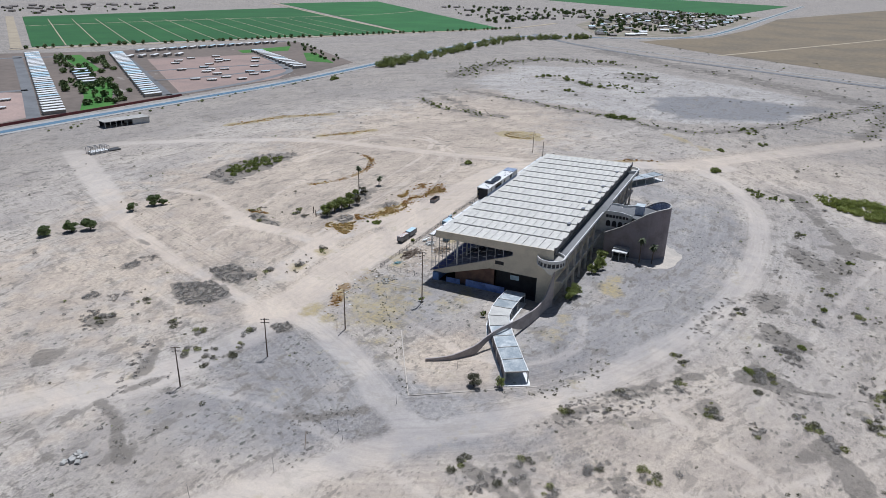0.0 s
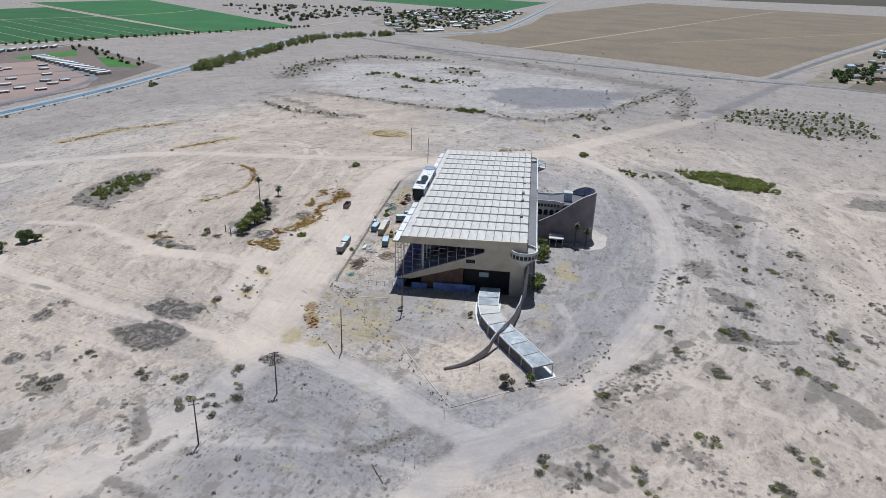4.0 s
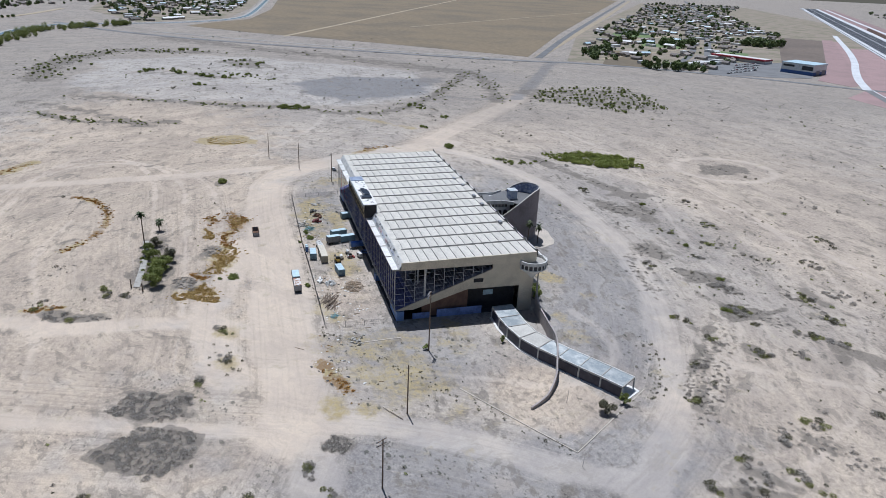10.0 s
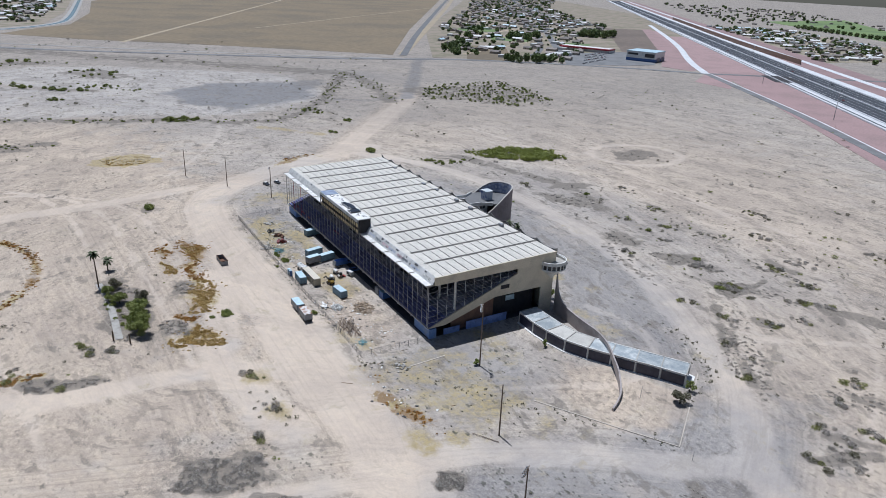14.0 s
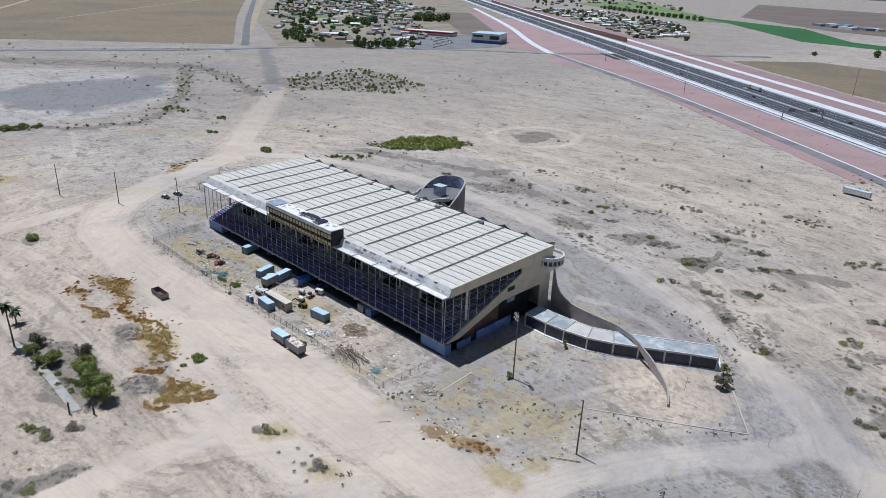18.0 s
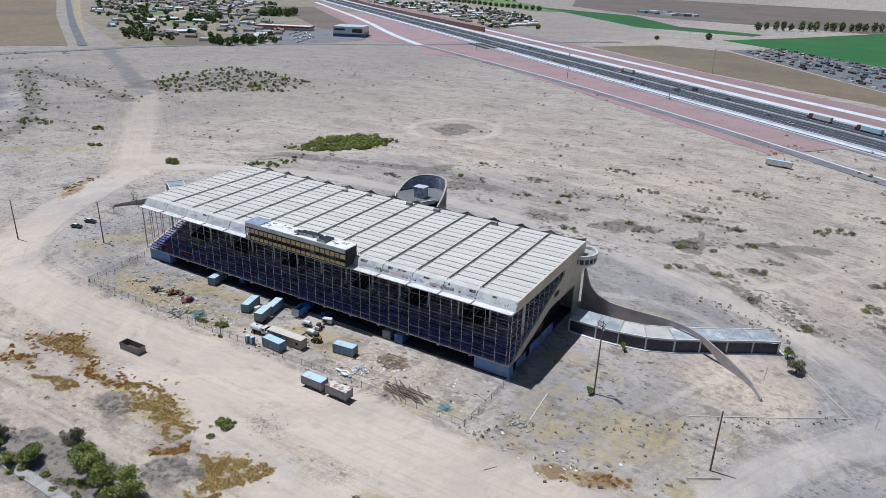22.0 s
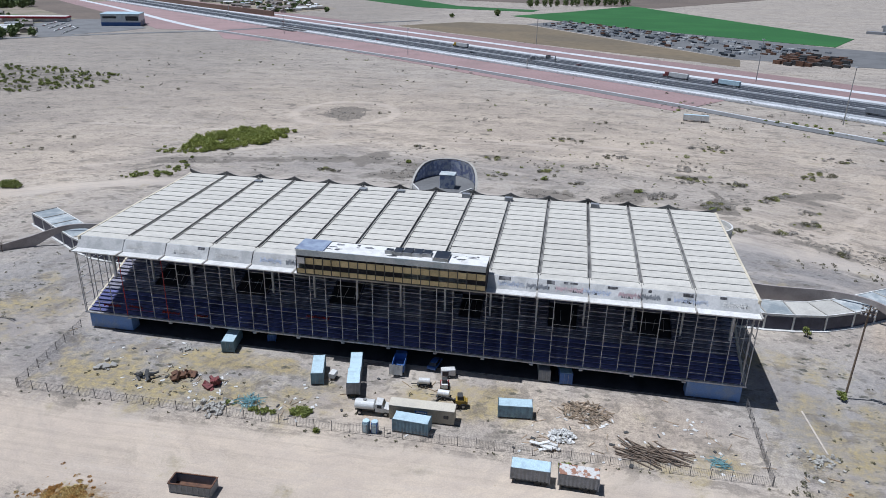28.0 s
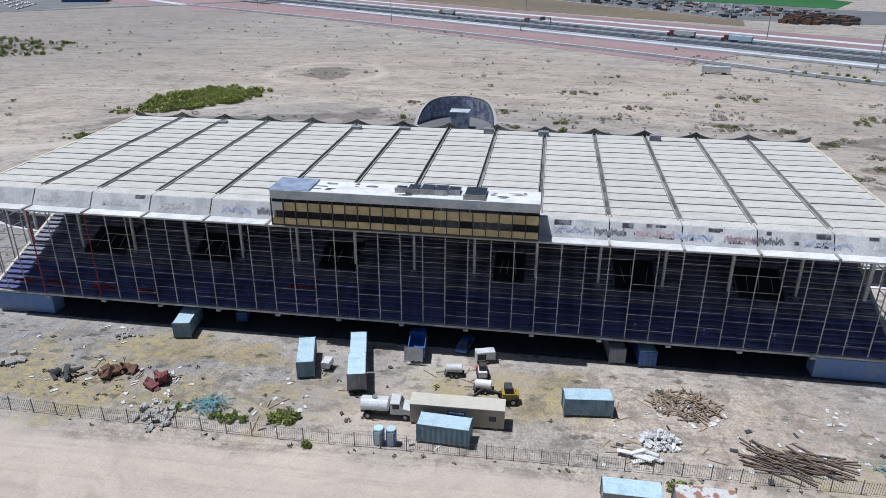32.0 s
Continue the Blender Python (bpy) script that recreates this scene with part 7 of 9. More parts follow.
def tree(x, y, h, r, material, label, lobes=12, category="tree", group=""):
    t = thing("tree", pose(x, y, 0, 0, 0, random.uniform(0, 360)), label, category, group)
    bm = bmesh.new()
    tube(bm, (0, 0, -0.3), (0.1, 0, h * 0.45), 0.05 * h, 0.028 * h, 8)
    part("trunk", bm, BARK, t)
    clumps = []
    for k in range(lobes):
        a, q = random.uniform(0, math.tau), random.uniform(0.25, 0.8) * r
        cx, cy, cz = q * math.cos(a), q * math.sin(a), h * random.uniform(0.16, 0.66)
        bm = bmesh.new()
        tube(bm, (0.05, 0, h * 0.35), (cx * 0.8, cy * 0.8, cz + 0.1 * h), 0.02 * h, 0.008 * h, 6)
        part("limb", bm, BARK, t)
        clumps.append((cx, cy, cz - 0.05 * h, r * random.uniform(0.32, 0.62), h * random.uniform(0.22, 0.42)))
    me = quads("crown", leaf_cloud(clumps, 300, 0.13), material)
    part("crown", me, material, t)
    return t


def palm(x, y, h, label, lean=0.3):
    t = thing("palm_tree", pose(x, y, 0, 0, 0, random.uniform(0, 360)), label, "palm tree", "palms")
    bm = bmesh.new()
    for k in range(6):
        tube(bm, (lean * (k / 6) ** 2, 0, -0.3 + h * k / 6), (lean * ((k + 1) / 6) ** 2, 0, -0.3 + h * (k + 1) / 6), 0.26 - 0.015 * k, 0.245 - 0.015 * k, 10)
    part("trunk", bm, PALM_BARK, t)
    bm = bmesh.new()
    prev = None
    for k in range(7):
        u = k / 6
        w = 0.42 * math.sin(math.pi * (0.12 + 0.85 * u))
        cx, cz = 2.3 * u, 1.0 * u - 1.9 * u * u
        row = [bm.verts.new((cx, -w, cz - 0.18 * w)), bm.verts.new((cx, 0, cz)), bm.verts.new((cx, w, cz - 0.18 * w))]
        if prev:
            bm.faces.new((prev[0], row[0], row[1], prev[1]))
            bm.faces.new((prev[1], row[1], row[2], prev[2]))
        prev = row
    frond = mesh_of("frond", bm, PALM_LEAF)
    for k in range(34):
        o = new("frond", frond)
        o.parent = t
        o.matrix_basis = pose(lean, 0, h - 0.3, random.uniform(-12, 12), random.uniform(-55, 75), k * 137.5) @ Matrix.Scale(random.uniform(0.75, 1.1), 4)
    return t


palm(80.0, 68.5, 10.5, "palm tree against the brown tower wall")
palm(79.0, 73.5, 8.0, "shorter palm tree against the brown tower wall")
palm(52.9, -87.4, 13.0, "tall palm tree beside the dirt track")
palm(39.0, -83.0, 4.5, "thin palm tree on the planted island")
for x, y, h, r, mm in ((94.5, -79.6, 7.0, 3.2, MESQUITE), (89.0, -79.0, 6.5, 3.2, MESQUITE), (83.5, -78.4, 6.2, 3.2, MESQUITE), (78, -77.4, 5.5, 2.6, MESQUITE), (73.0, -76.0, 5.5, 2.2, OLIVE), (69.0, -82.5, 4.5, 2.4, MESQUITE), (66, -85.5, 3.2, 1.6, MESQUITE), (60, -85, 3.6, 1.8, MESQUITE), (56.5, -82.5, 4.4, 2.0, OLIVE)):
    tree(x, y, h, r, mm, "dusty green tree on the abandoned planted strip", group="trees on the strip")
solid("paved_strip", ribbon([(50, -87.2), (66, -85.2), (95, -85.6)], -1.1, 1.1, -0.3, 0.14), CONCRETE, "pale concrete path on the planted strip", "path", kind="structure")
for x, y in ((95.0, -87.2), (99.0, -83.0)):
    bm = bmesh.new()
    tube(bm, (x, y, -0.3), (x + 0.2, y, 3.4), 0.25, 0.2, 9)
    solid("tree_stump", bm, BARK, "bare dead trunk standing on sand", "trunk", "dead trunks")
for x, y, h, r in ((169, -166, 5.5, 3.2), (163, -161, 6.0, 3.4), (178, -172, 5.0, 3.0), (136, -164.5, 4.6, 2.4), (124.5, -162.5, 6.0, 3.0), (121, -160, 3.6, 2.4)):
    tree(x, y, h, r, TREE_LEAF, "dusty tree beside the old track", group="trackside trees")
for x, y, h, r in ((198.3, 43.3, 4.4, 2.3), (195.4, 50.3, 3.6, 1.5)):
    tree(x, y, h, r, OLIVE if h > 4 else MESQUITE, "shrubby tree beside the covered walkway", 9, group="walkway shrubs")
for x, y, h, r in ((157, 29.0, 2.4, 1.1), (156.2, 4.2, 1.8, 1.0), (126.5, 52.6, 6.0, 2.6), (123.5, 52.8, 5.0, 2.3), (129.5, 52.4, 4.0, 1.8), (98, 54.5, 6.0, 2.7), (94.5, 55.0, 6.5, 2.8), (91, 54.6, 5.0, 2.2), (101, 53.6, 4.5, 2.0), (86, 54, 6.0, 2.2)):
    tree(x, y, h, r, MESQUITE, "green shrub beside the stand", 8, "shrub", "shrubs by the stand")
for x, y, h in ((-56, 34, 6.0), (-50, 31, 4.5), (-48.5, 19.5, 4.0)):
    t = thing("dead_tree", pose(x, y, 0), "bare dead tree beside the end walkway", "tree", "dead trees")
    bm = bmesh.new()
    tube(bm, (0, 0, -0.2), (0.2, 0.1, h * 0.6), 0.12, 0.07, 7)
    part("trunk", bm, BARK, t)
    for k in range(9):
        bm = bmesh.new()
        a = random.uniform(0, math.tau)
        z = h * random.uniform(0.25, 0.6)
        tube(bm, (0.12, 0.05, z), (1.3 * math.cos(a), 1.3 * math.sin(a), z + h * random.uniform(0.25, 0.45)), 0.05, 0.02, 5)
        part("branch", bm, BARK, t)


def in_blob(n, x, y, rx, ry, turn=0.0, rmin=0.4, rmax=1.0, hk=1.0):
    a, r = rng.uniform(0, math.tau, n), np.sqrt(rng.random(n))
    u, v = rx * r * np.cos(a), ry * r * np.sin(a)
    c, s = math.cos(radians(turn)), math.sin(radians(turn))
    rad = rng.uniform(rmin, rmax, n)
    return np.stack([x + u * c - v * s, y + u * s + v * c, np.zeros(n) - 0.1, rad, rad * hk * rng.uniform(0.8, 1.4, n)], 1)


def on_line(n, line, half, rmin, rmax, hk=1.0):
    seg = [(np.array(a, float), np.array(b, float)) for a, b in zip(line, line[1:])]
    w = np.array([np.linalg.norm(b - a) for a, b in seg])
    k = rng.choice(len(seg), n, p=w / w.sum())
    t = rng.random(n)
    p = np.array([seg[i][0] + (seg[i][1] - seg[i][0]) * u for i, u in zip(k, t)]) + rng.normal(0, half, (n, 2))
    rad = rng.uniform(rmin, rmax, n)
    return np.stack([p[:, 0], p[:, 1], np.zeros(n) - 0.1, rad, rad * hk * rng.uniform(0.8, 1.4, n)], 1)


def free_of_tracks(p):
    ok = ~((p[:, 0] > -8) & (p[:, 0] < 200) & (p[:, 1] > -50) & (p[:, 1] < 60))
    for line, w in (([(-104, 86), (-62, -6), (-33, -34), (5, -38), (190, -40)], 12), ([(120, -230), (166, -105), (186, -40), (209, 12), (222, 28)], 8), ([(222, 27), (192, 67), (133, 98), (38, 114), (-61, 95), (-91, 73)], 7), ([(-91, 60), (-280, 209), (-480, 325)], 11), ([(275, -90), (168, -31), (222, 29), (250, 50)], 9)):
        for a, b in zip(line, line[1:]):
            a, b = np.array(a, float), np.array(b, float)
            d = b - a
            t = np.clip(((p[:, :2] - a) @ d) / (d @ d), 0, 1)
            ok &= np.hypot(*(p[:, :2] - a - t[:, None] * d).T) > w
    return p[ok]


def inside_of(n, outline, rmin, rmax, hk=1.0):
    """Clumps scattered over a plan outline."""
    p = np.array(outline, float)
    got = np.empty((0, 2))
    while len(got) < n:
        q = rng.uniform(p.min(0), p.max(0), (4 * n, 2))
        ins = np.zeros(len(q), bool)
        for a, b in zip(p, np.roll(p, -1, 0)):
            if a[1] != b[1]:
                ins ^= ((a[1] > q[:, 1]) != (b[1] > q[:, 1])) & (q[:, 0] < (b[0] - a[0]) * (q[:, 1] - a[1]) / (b[1] - a[1]) + a[0])
        got = np.concatenate([got, q[ins]])
    got = got[:n]
    rad = rng.uniform(rmin, rmax, n)
    return np.stack([got[:, 0], got[:, 1], np.zeros(n) - 0.1, rad, rad * hk * rng.uniform(0.8, 1.4, n)], 1)


def frayed(p):
    """Bends a bed's outline and strews a part of its clumps outwards."""
    p = p.copy()
    p[:, 0] += 7 * (cellnoise(p[:, 0], p[:, 1], 5, 91) - 0.5)
    p[:, 1] += 7 * (cellnoise(p[:, 0], p[:, 1], 5, 92) - 0.5)
    far = rng.random(len(p)) < 0.22
    p[far, :2] += rng.normal(0, 2.2, (int(far.sum()), 2))
    p[far, 3:5] *= 0.7
    return p


def ragged(p):
    """Thins clumps out into gaps and humps."""
    v = cellnoise(p[:, 0], p[:, 1], 7, 81)
    p = p[v + 0.25 * rng.random(len(p)) > 0.34].copy()
    p[:, 4] *= 0.6 + 0.9 * cellnoise(p[:, 0], p[:, 1], 4, 82)
    return p


# green mesquite thicket and other green clumps
green = np.concatenate([
    on_line(36, [(-62, 104), (-46, 114), (-50, 134)], 2.2, 0.5, 1.3), in_blob(9, -90, 83, 4, 4, 0, 1.2, 2.2),
    inside_of(70, [(20, -162), (52, -158), (70, -166), (50, -180), (20, -176)], 0.7, 2.0), in_blob(14, -29.0, -58.5, 1.6, 1.6, 0, 0.8, 1.4, 1.5), in_blob(26, -228, -6, 14, 6, 80, 0.8, 2.4), on_line(34, [(-416, -147), (-434, -123), (-397, -86), (-378, -50)], 3.5, 1.0, 2.6), in_blob(9, -338, -82, 8, 4, 40, 0.9, 2.0), on_line(150, BANKS['upper'], 12, 0.6, 1.7), on_line(130, BANKS['lower'], 5, 0.4, 1.2), on_line(60, BANKS['near'], 4, 0.4, 1.3), in_blob(16, -240, 88, 26, 10, 30, 0.7, 1.8), in_blob(12, -603, -108, 10, 18, 0, 1.2, 2.6), on_line(60, [(-424, 206), (-330, 195), (-250, 173)], 8, 0.4, 1.2), in_blob(10, -150, 81, 5, 3, 0, 0.8, 1.5), in_blob(8, -185, 106, 5, 3, 0, 0.8, 1.5),
    free_of_tracks(inside_of(330, SHRUB_FIELD, 0.5, 1.6, 1.3)), on_line(190, [(-380, -326), (-500, -328), (-646, -324), (-791, -322), (-843, -292), (-948, -213)], 6, 2.4, 5.0, 1.8), in_blob(10, -268, -322, 8, 4, 0, 1.4, 2.4), on_line(36, [(100, -352), (-120, -345), (-340, -332)], 3, 0.6, 1.6),
    on_line(24, [(-420, -68), (-390, -38), (-362, -14)], 5, 0.8, 2.0), in_blob(5, 104.4, -26.6, 0.7, 0.7, 0, 0.5, 0.9), in_blob(40, 57.0, -21.4, 2.0, 1.2, 0, 0.3, 0.7), in_blob(24, 50.2, -22.6, 2.6, 0.8, 0, 0.25, 0.55), in_blob(12, 43.2, -21.6, 1.3, 0.6, 0, 0.25, 0.5),
    in_blob(3, 61.4, -25.9, 0.6, 0.5, 0, 0.4, 0.7), in_blob(14, 92.4, -52.4, 2.2, 1.6, 0, 0.5, 1.2), in_blob(4, 93, -57, 0.8, 0.8, 0, 0.4, 0.8), on_line(14, [(88, -82.5), (64, -86)], 1.2, 0.5, 1.0), in_blob(5, 151, 116, 1.5, 1.5, 0, 0.6, 1.1), in_blob(4, 127, 131, 1.2, 1.2, 0, 0.6, 1.1), in_blob(4, 93, 139, 1.2, 1.2, 0, 0.6, 1.2), in_blob(4, 37, 150, 1.2, 1.2, 0, 0.6, 1.2),
    in_blob(14, -480, -40, 40, 22, 40, 1.2, 2.6), in_blob(30, 250, 250, 60, 8, -38, 0.6, 1.6),
])
stuff("palo_verde_thicket", ragged(np.concatenate([inside_of(400, [(-63, 146), (-64, 166), (-54, 184), (-44, 190), (-26, 180), (-32, 163), (-46, 146), (-56, 140)], 0.7, 2.1, 1.2), in_blob(60, -36, 182, 12, 9, 30, 0.5, 1.3), in_blob(36, -62, 143, 9, 6, 0, 0.4, 1.0)])), 150, 0.17, THICKET, "dense yellow-green thicket beyond the stand", "bushes")
stuff("green_thicket", green, 170, 0.17, MESQUITE, "low green desert thickets and bushes", "bushes")

# rust-brown weed beds
rust = np.concatenate([*(frayed(inside_of(n, l, 0.25, 0.75, 0.6)) for n, l in zip((430, 220, 380, 140), RUST_BED)), on_line(26, [(85.6, -66.5), (91.3, -62.6)], 0.8, 0.3, 0.7, 0.5),
    *(on_line(n, l, w, 0.3, 0.85, 0.45) for n, l, w in zip((420, 220, 260, 130, 130), OCHRE, (2.2, 2.0, 1.2, 1.2, 0.9))), on_line(40, [(-90, 22), (-98, 45)], 1.5, 0.5, 1.0, 0.4), in_blob(34, 168, -24.5, 8, 2, 25, 0.3, 0.8, 0.5), on_line(26, [(141, -27), (160, -25), (181, -22)], 1.0, 0.25, 0.6, 0.5)])
rust = rust[rng.random(len(rust)) < 0.25 + 0.75 * cellnoise(rust[:, 0], rust[:, 1], 2.6, 71)]
rust[:, 4] *= 0.5
rust[:, 3] *= 0.85
gold = np.concatenate([*(frayed(inside_of(n, l, 0.25, 0.8, 0.6)) for n, l in zip((260, 680, 560, 110, 130), GOLD_BED)), rust[::5], in_blob(420, -123, -56, 11, 14, 0, 0.3, 0.7, 0.35)])
gold[:, 4] *= 0.6
stuff("rust_weeds", rust, 230, 0.11, RUST_WEED, "beds of rust-brown dry weeds", "weeds")
stuff("straw_weeds", gold, 230, 0.11, STRAW_WEED, "straw-yellow weeds among the rust-brown beds", "weeds")

# grey dead brush beds
grey = np.concatenate([inside_of(150, GREY_BED[0], 0.45, 1.1, 0.7), inside_of(230, GREY_BED[1], 0.45, 1.1, 0.7), inside_of(70, ARROW, 0.3, 0.8, 0.5), on_line(80, [(254, -45), (259, -34), (268, -21)], 1.6, 0.3, 0.7, 0.6), on_line(50, [(251, -45), (238, -40), (214, -30)], 1.0, 0.25, 0.6, 0.6), on_line(60, [(238, 0), (232, 12), (224, 21)], 1.6, 0.25, 0.6, 0.6), on_line(50, [(232, 55), (237, 70)], 1.6, 0.3, 0.7, 0.6), on_line(70, [(202, 70), (182, 86), (169, 101)], 1.8, 0.25, 0.7, 0.6), *(on_line(14, l, 1.4, 0.2, 0.6, 0.5) for l in STREAKS), on_line(70, [(87, 119), (100, 108), (120, 100), (136, 98)], 2.5, 0.4, 0.9, 0.6), on_line(60, [(162, 102), (188, 76), (197, 72)], 1.8, 0.3, 0.8, 0.6), in_blob(30, 183, -113, 3.5, 3, 0, 0.4, 0.9, 0.6), in_blob(30, 209, -104, 3.5, 2.5, 0, 0.4, 0.9, 0.6), in_blob(60, 116, -101, 11, 2, 80, 0.4, 0.9, 0.6), on_line(260, BANKS['upper'], 14, 0.5, 1.4, 0.6), on_line(260, BANKS['lower'], 7, 0.4, 1.2, 0.6), on_line(90, BANKS['near'], 6, 0.4, 1.1, 0.6), in_blob(40, 196, -28.5, 3.2, 3.2, 0, 0.5, 1.1, 0.8), in_blob(90, -19, 240, 11, 17, 20, 0.3, 0.7, 0.4), in_blob(26, 95, 121, 9, 5, 0, 0.5, 1.0, 0.6), in_blob(30, 123, 124, 11, 5, 30, 0.5, 1.0, 0.6), in_blob(36, 40, 133, 15, 6, 20, 0.5, 1.0, 0.6),
    inside_of(220, OLD_BED, 0.5, 1.4, 0.8), in_blob(120, 72, -82, 27, 6, 0, 0.4, 0.9, 0.7), in_blob(90, 95.2, -69.3, 7, 4, 20, 0.4, 0.9, 0.5), in_blob(50, 65.8, -61.3, 5, 3.5, 0, 0.4, 0.9, 0.5), free_of_tracks(inside_of(420, SHRUB_FIELD, 0.4, 1.2, 0.7)), in_blob(40, 160, 128, 15, 5, 20, 0.4, 0.9, 0.6), in_blob(44, 226, 95, 16, 6, 30, 0.4, 1.0, 0.6), in_blob(30, 150, 150, 13, 4, 0, 0.4, 0.9, 0.6), in_blob(44, 236, -52, 16, 3, 30, 0.4, 0.9, 0.6), on_line(40, [(-60, 128), (20, 150), (60, 142)], 3, 0.5, 1.1, 0.6),
    in_blob(20, 176, -112, 6, 4, 0, 0.5, 1.1, 0.7), in_blob(20, 205, -95, 5, 3, 0, 0.5, 1.1, 0.7), in_blob(40, 222, -88, 8, 4, 50, 0.5, 1.1, 0.7), in_blob(60, 258, 118, 18, 6, 40, 0.5, 1.2, 0.6), in_blob(40, 240, 10, 14, 5, 35, 0.3, 0.8, 0.5), in_blob(50, 165, 105, 18, 4, -35, 0.4, 0.9, 0.6), in_blob(60, 195, 80, 20, 3, -45, 0.4, 0.9, 0.6)])
grey[:, 4] *= 0.5
stuff("grey_brush", grey, 110, 0.105, GREY_BRUSH, "beds of grey dead brush", "brush")

# loose clumps of olive, yellow-green and grey shrubs past the ring track
CLUMPS = ((134, 127, 4), (149, 120, 3), (149, 151, 4), (107, 137, 3), (173, 132, 3), (180, 108, 2.5), (136, 127, 4), (156, 120, 5), (169, 98, 2.5), (180, 106, 3.5), (172, 132, 3), (180, 139, 3), (150, 152, 5), (151, 168, 6), (227, 68, 4), (232, 54, 3.5), (235, 62, 4), (235, 79, 5), (217, 84, 3), (234, 110, 5), (198, 71, 3), (183, 84, 3), (108, 110, 4), (154, 96, 3), (215, 97, 3), (166, 151, 4), (218, 120, 4), (183, 120, 3),
    (114, -104, 3.5), (107, -112, 5), (94, -96.5, 1.4), (97.5, -94.6, 1.3), (101, -94.2, 1.0), (99.5, -88.2, 1.0), (102.2, -88.2, 1.0), (132.5, -55.6, 2.6), (151, -55, 2.6), (161, -62, 1.6), (210, -62, 2.5), (213, -51, 3), (222, -44, 3), (204, -36, 2.5), (214, -32, 3.5), (222, -36, 4), (205, -83, 3), (218, -85, 4), (95, 150, 4), (70, 165, 5), (120, 180, 5), (40, 175, 5), (200, 170, 6), (240, 150, 6), (255, 95, 5), (250, 130, 6), (262, 70, 5), (10, 130, 4), (75, 140, 3), (100, 205, 6), (165, 205, 7), (215, 200, 7))
lumps = [[], [], []]
for x, y, r in CLUMPS:
    n = int(3 + 2.0 * r)
    got = in_blob(n, x, y, r * 1.5, r * 0.7, rng.uniform(-20, 50), 0.45, 1.5, 0.7)
    which = rng.choice(3, n, p=((0.35, 0.35, 0.3) if rng.random() < 0.6 else (0.2, 0.1, 0.7)))
    for k in range(3):
        lumps[k].append(got[which == k])
for k, (name, mm, lab) in enumerate((("olive_clumps", OLIVE, "loose clumps of olive desert shrubs"), ("yellow_green_clumps", GOLD_SHRUB, "loose clumps of yellow-green shrubs"), ("grey_clumps", GREY_BRUSH, "loose clumps of grey dry shrubs"))):
    stuff(name, np.concatenate(lumps[k]), 170, 0.115, mm, lab, "shrubs")

# single desert shrubs over the open ground
def gathered(p, bare=0.10):
    """Keeps shrubs where litter gathers, and a few elsewhere; most are small."""
    keep = rng.random(len(p)) < np.maximum(bare, patches(p[:, 0], p[:, 1]))
    p = p[keep]
    k = 0.55 + 0.9 * rng.random(len(p)) ** 3
    p[:, 3:] *= k[:, None]
    return p


far = [in_blob(1900, -100, 280, 300, 200, 0, 0.4, 1.2), in_blob(1500, 220, 170, 130, 110, 0, 0.3, 1.0), in_blob(800, 60, 150, 120, 50, 0, 0.3, 0.9), in_blob(1100, -420, 60, 260, 220, 0, 0.6, 1.6), in_blob(900, 0, -160, 280, 110, 0, 0.3, 1.0), in_blob(380, 240, -60, 90, 60, 0, 0.25, 0.8), in_blob(600, 300, 120, 90, 110, 0, 0.3, 0.9), in_blob(500, -650, 100, 130, 260, -40, 0.8, 2.0), in_blob(500, 250, 260, 120, 60, -38, 0.5, 1.3)]
shrubs = gathered(free_of_tracks(np.concatenate(far)))
half = rng.random(len(shrubs))
stuff("desert_shrubs", shrubs[half < 0.5], 90, 0.14, OLIVE, "scattered dusty desert shrubs", "shrubs")
stuff("dead_shrubs", shrubs[(half >= 0.5) & (half < 0.82)], 80, 0.14, GREY_BRUSH, "scattered grey dead shrubs", "shrubs")
stuff("green_shrubs", shrubs[half >= 0.82], 95, 0.14, MESQUITE, "scattered green desert shrubs", "shrubs")
edge = np.concatenate([on_line(40, [(-8, -26), (60, -26.2), (138, -25.4)], 0.4, 0.1, 0.4), on_line(60, [(138, -26), (178, 3), (212, 28)], 1.2, 0.2, 0.6), on_line(50, [(200, 45), (192, 64), (160, 78)], 2.0, 0.2, 0.6), on_line(60, [(-6, 56), (60, 56)], 2.0, 0.3, 0.8), in_blob(60, 50, -17, 48, 6, 0, 0.15, 0.5), in_blob(50, 165, -4, 24, 20, 0, 0.12, 0.35), in_blob(70, -25, 10, 18, 30, 0, 0.15, 0.45), in_blob(14, 148, -54, 12, 6, 0, 0.3, 0.8)])
stuff("weeds", edge, 40, 0.2, OLIVE, "small dry weeds along fence and kerbs", "weeds")


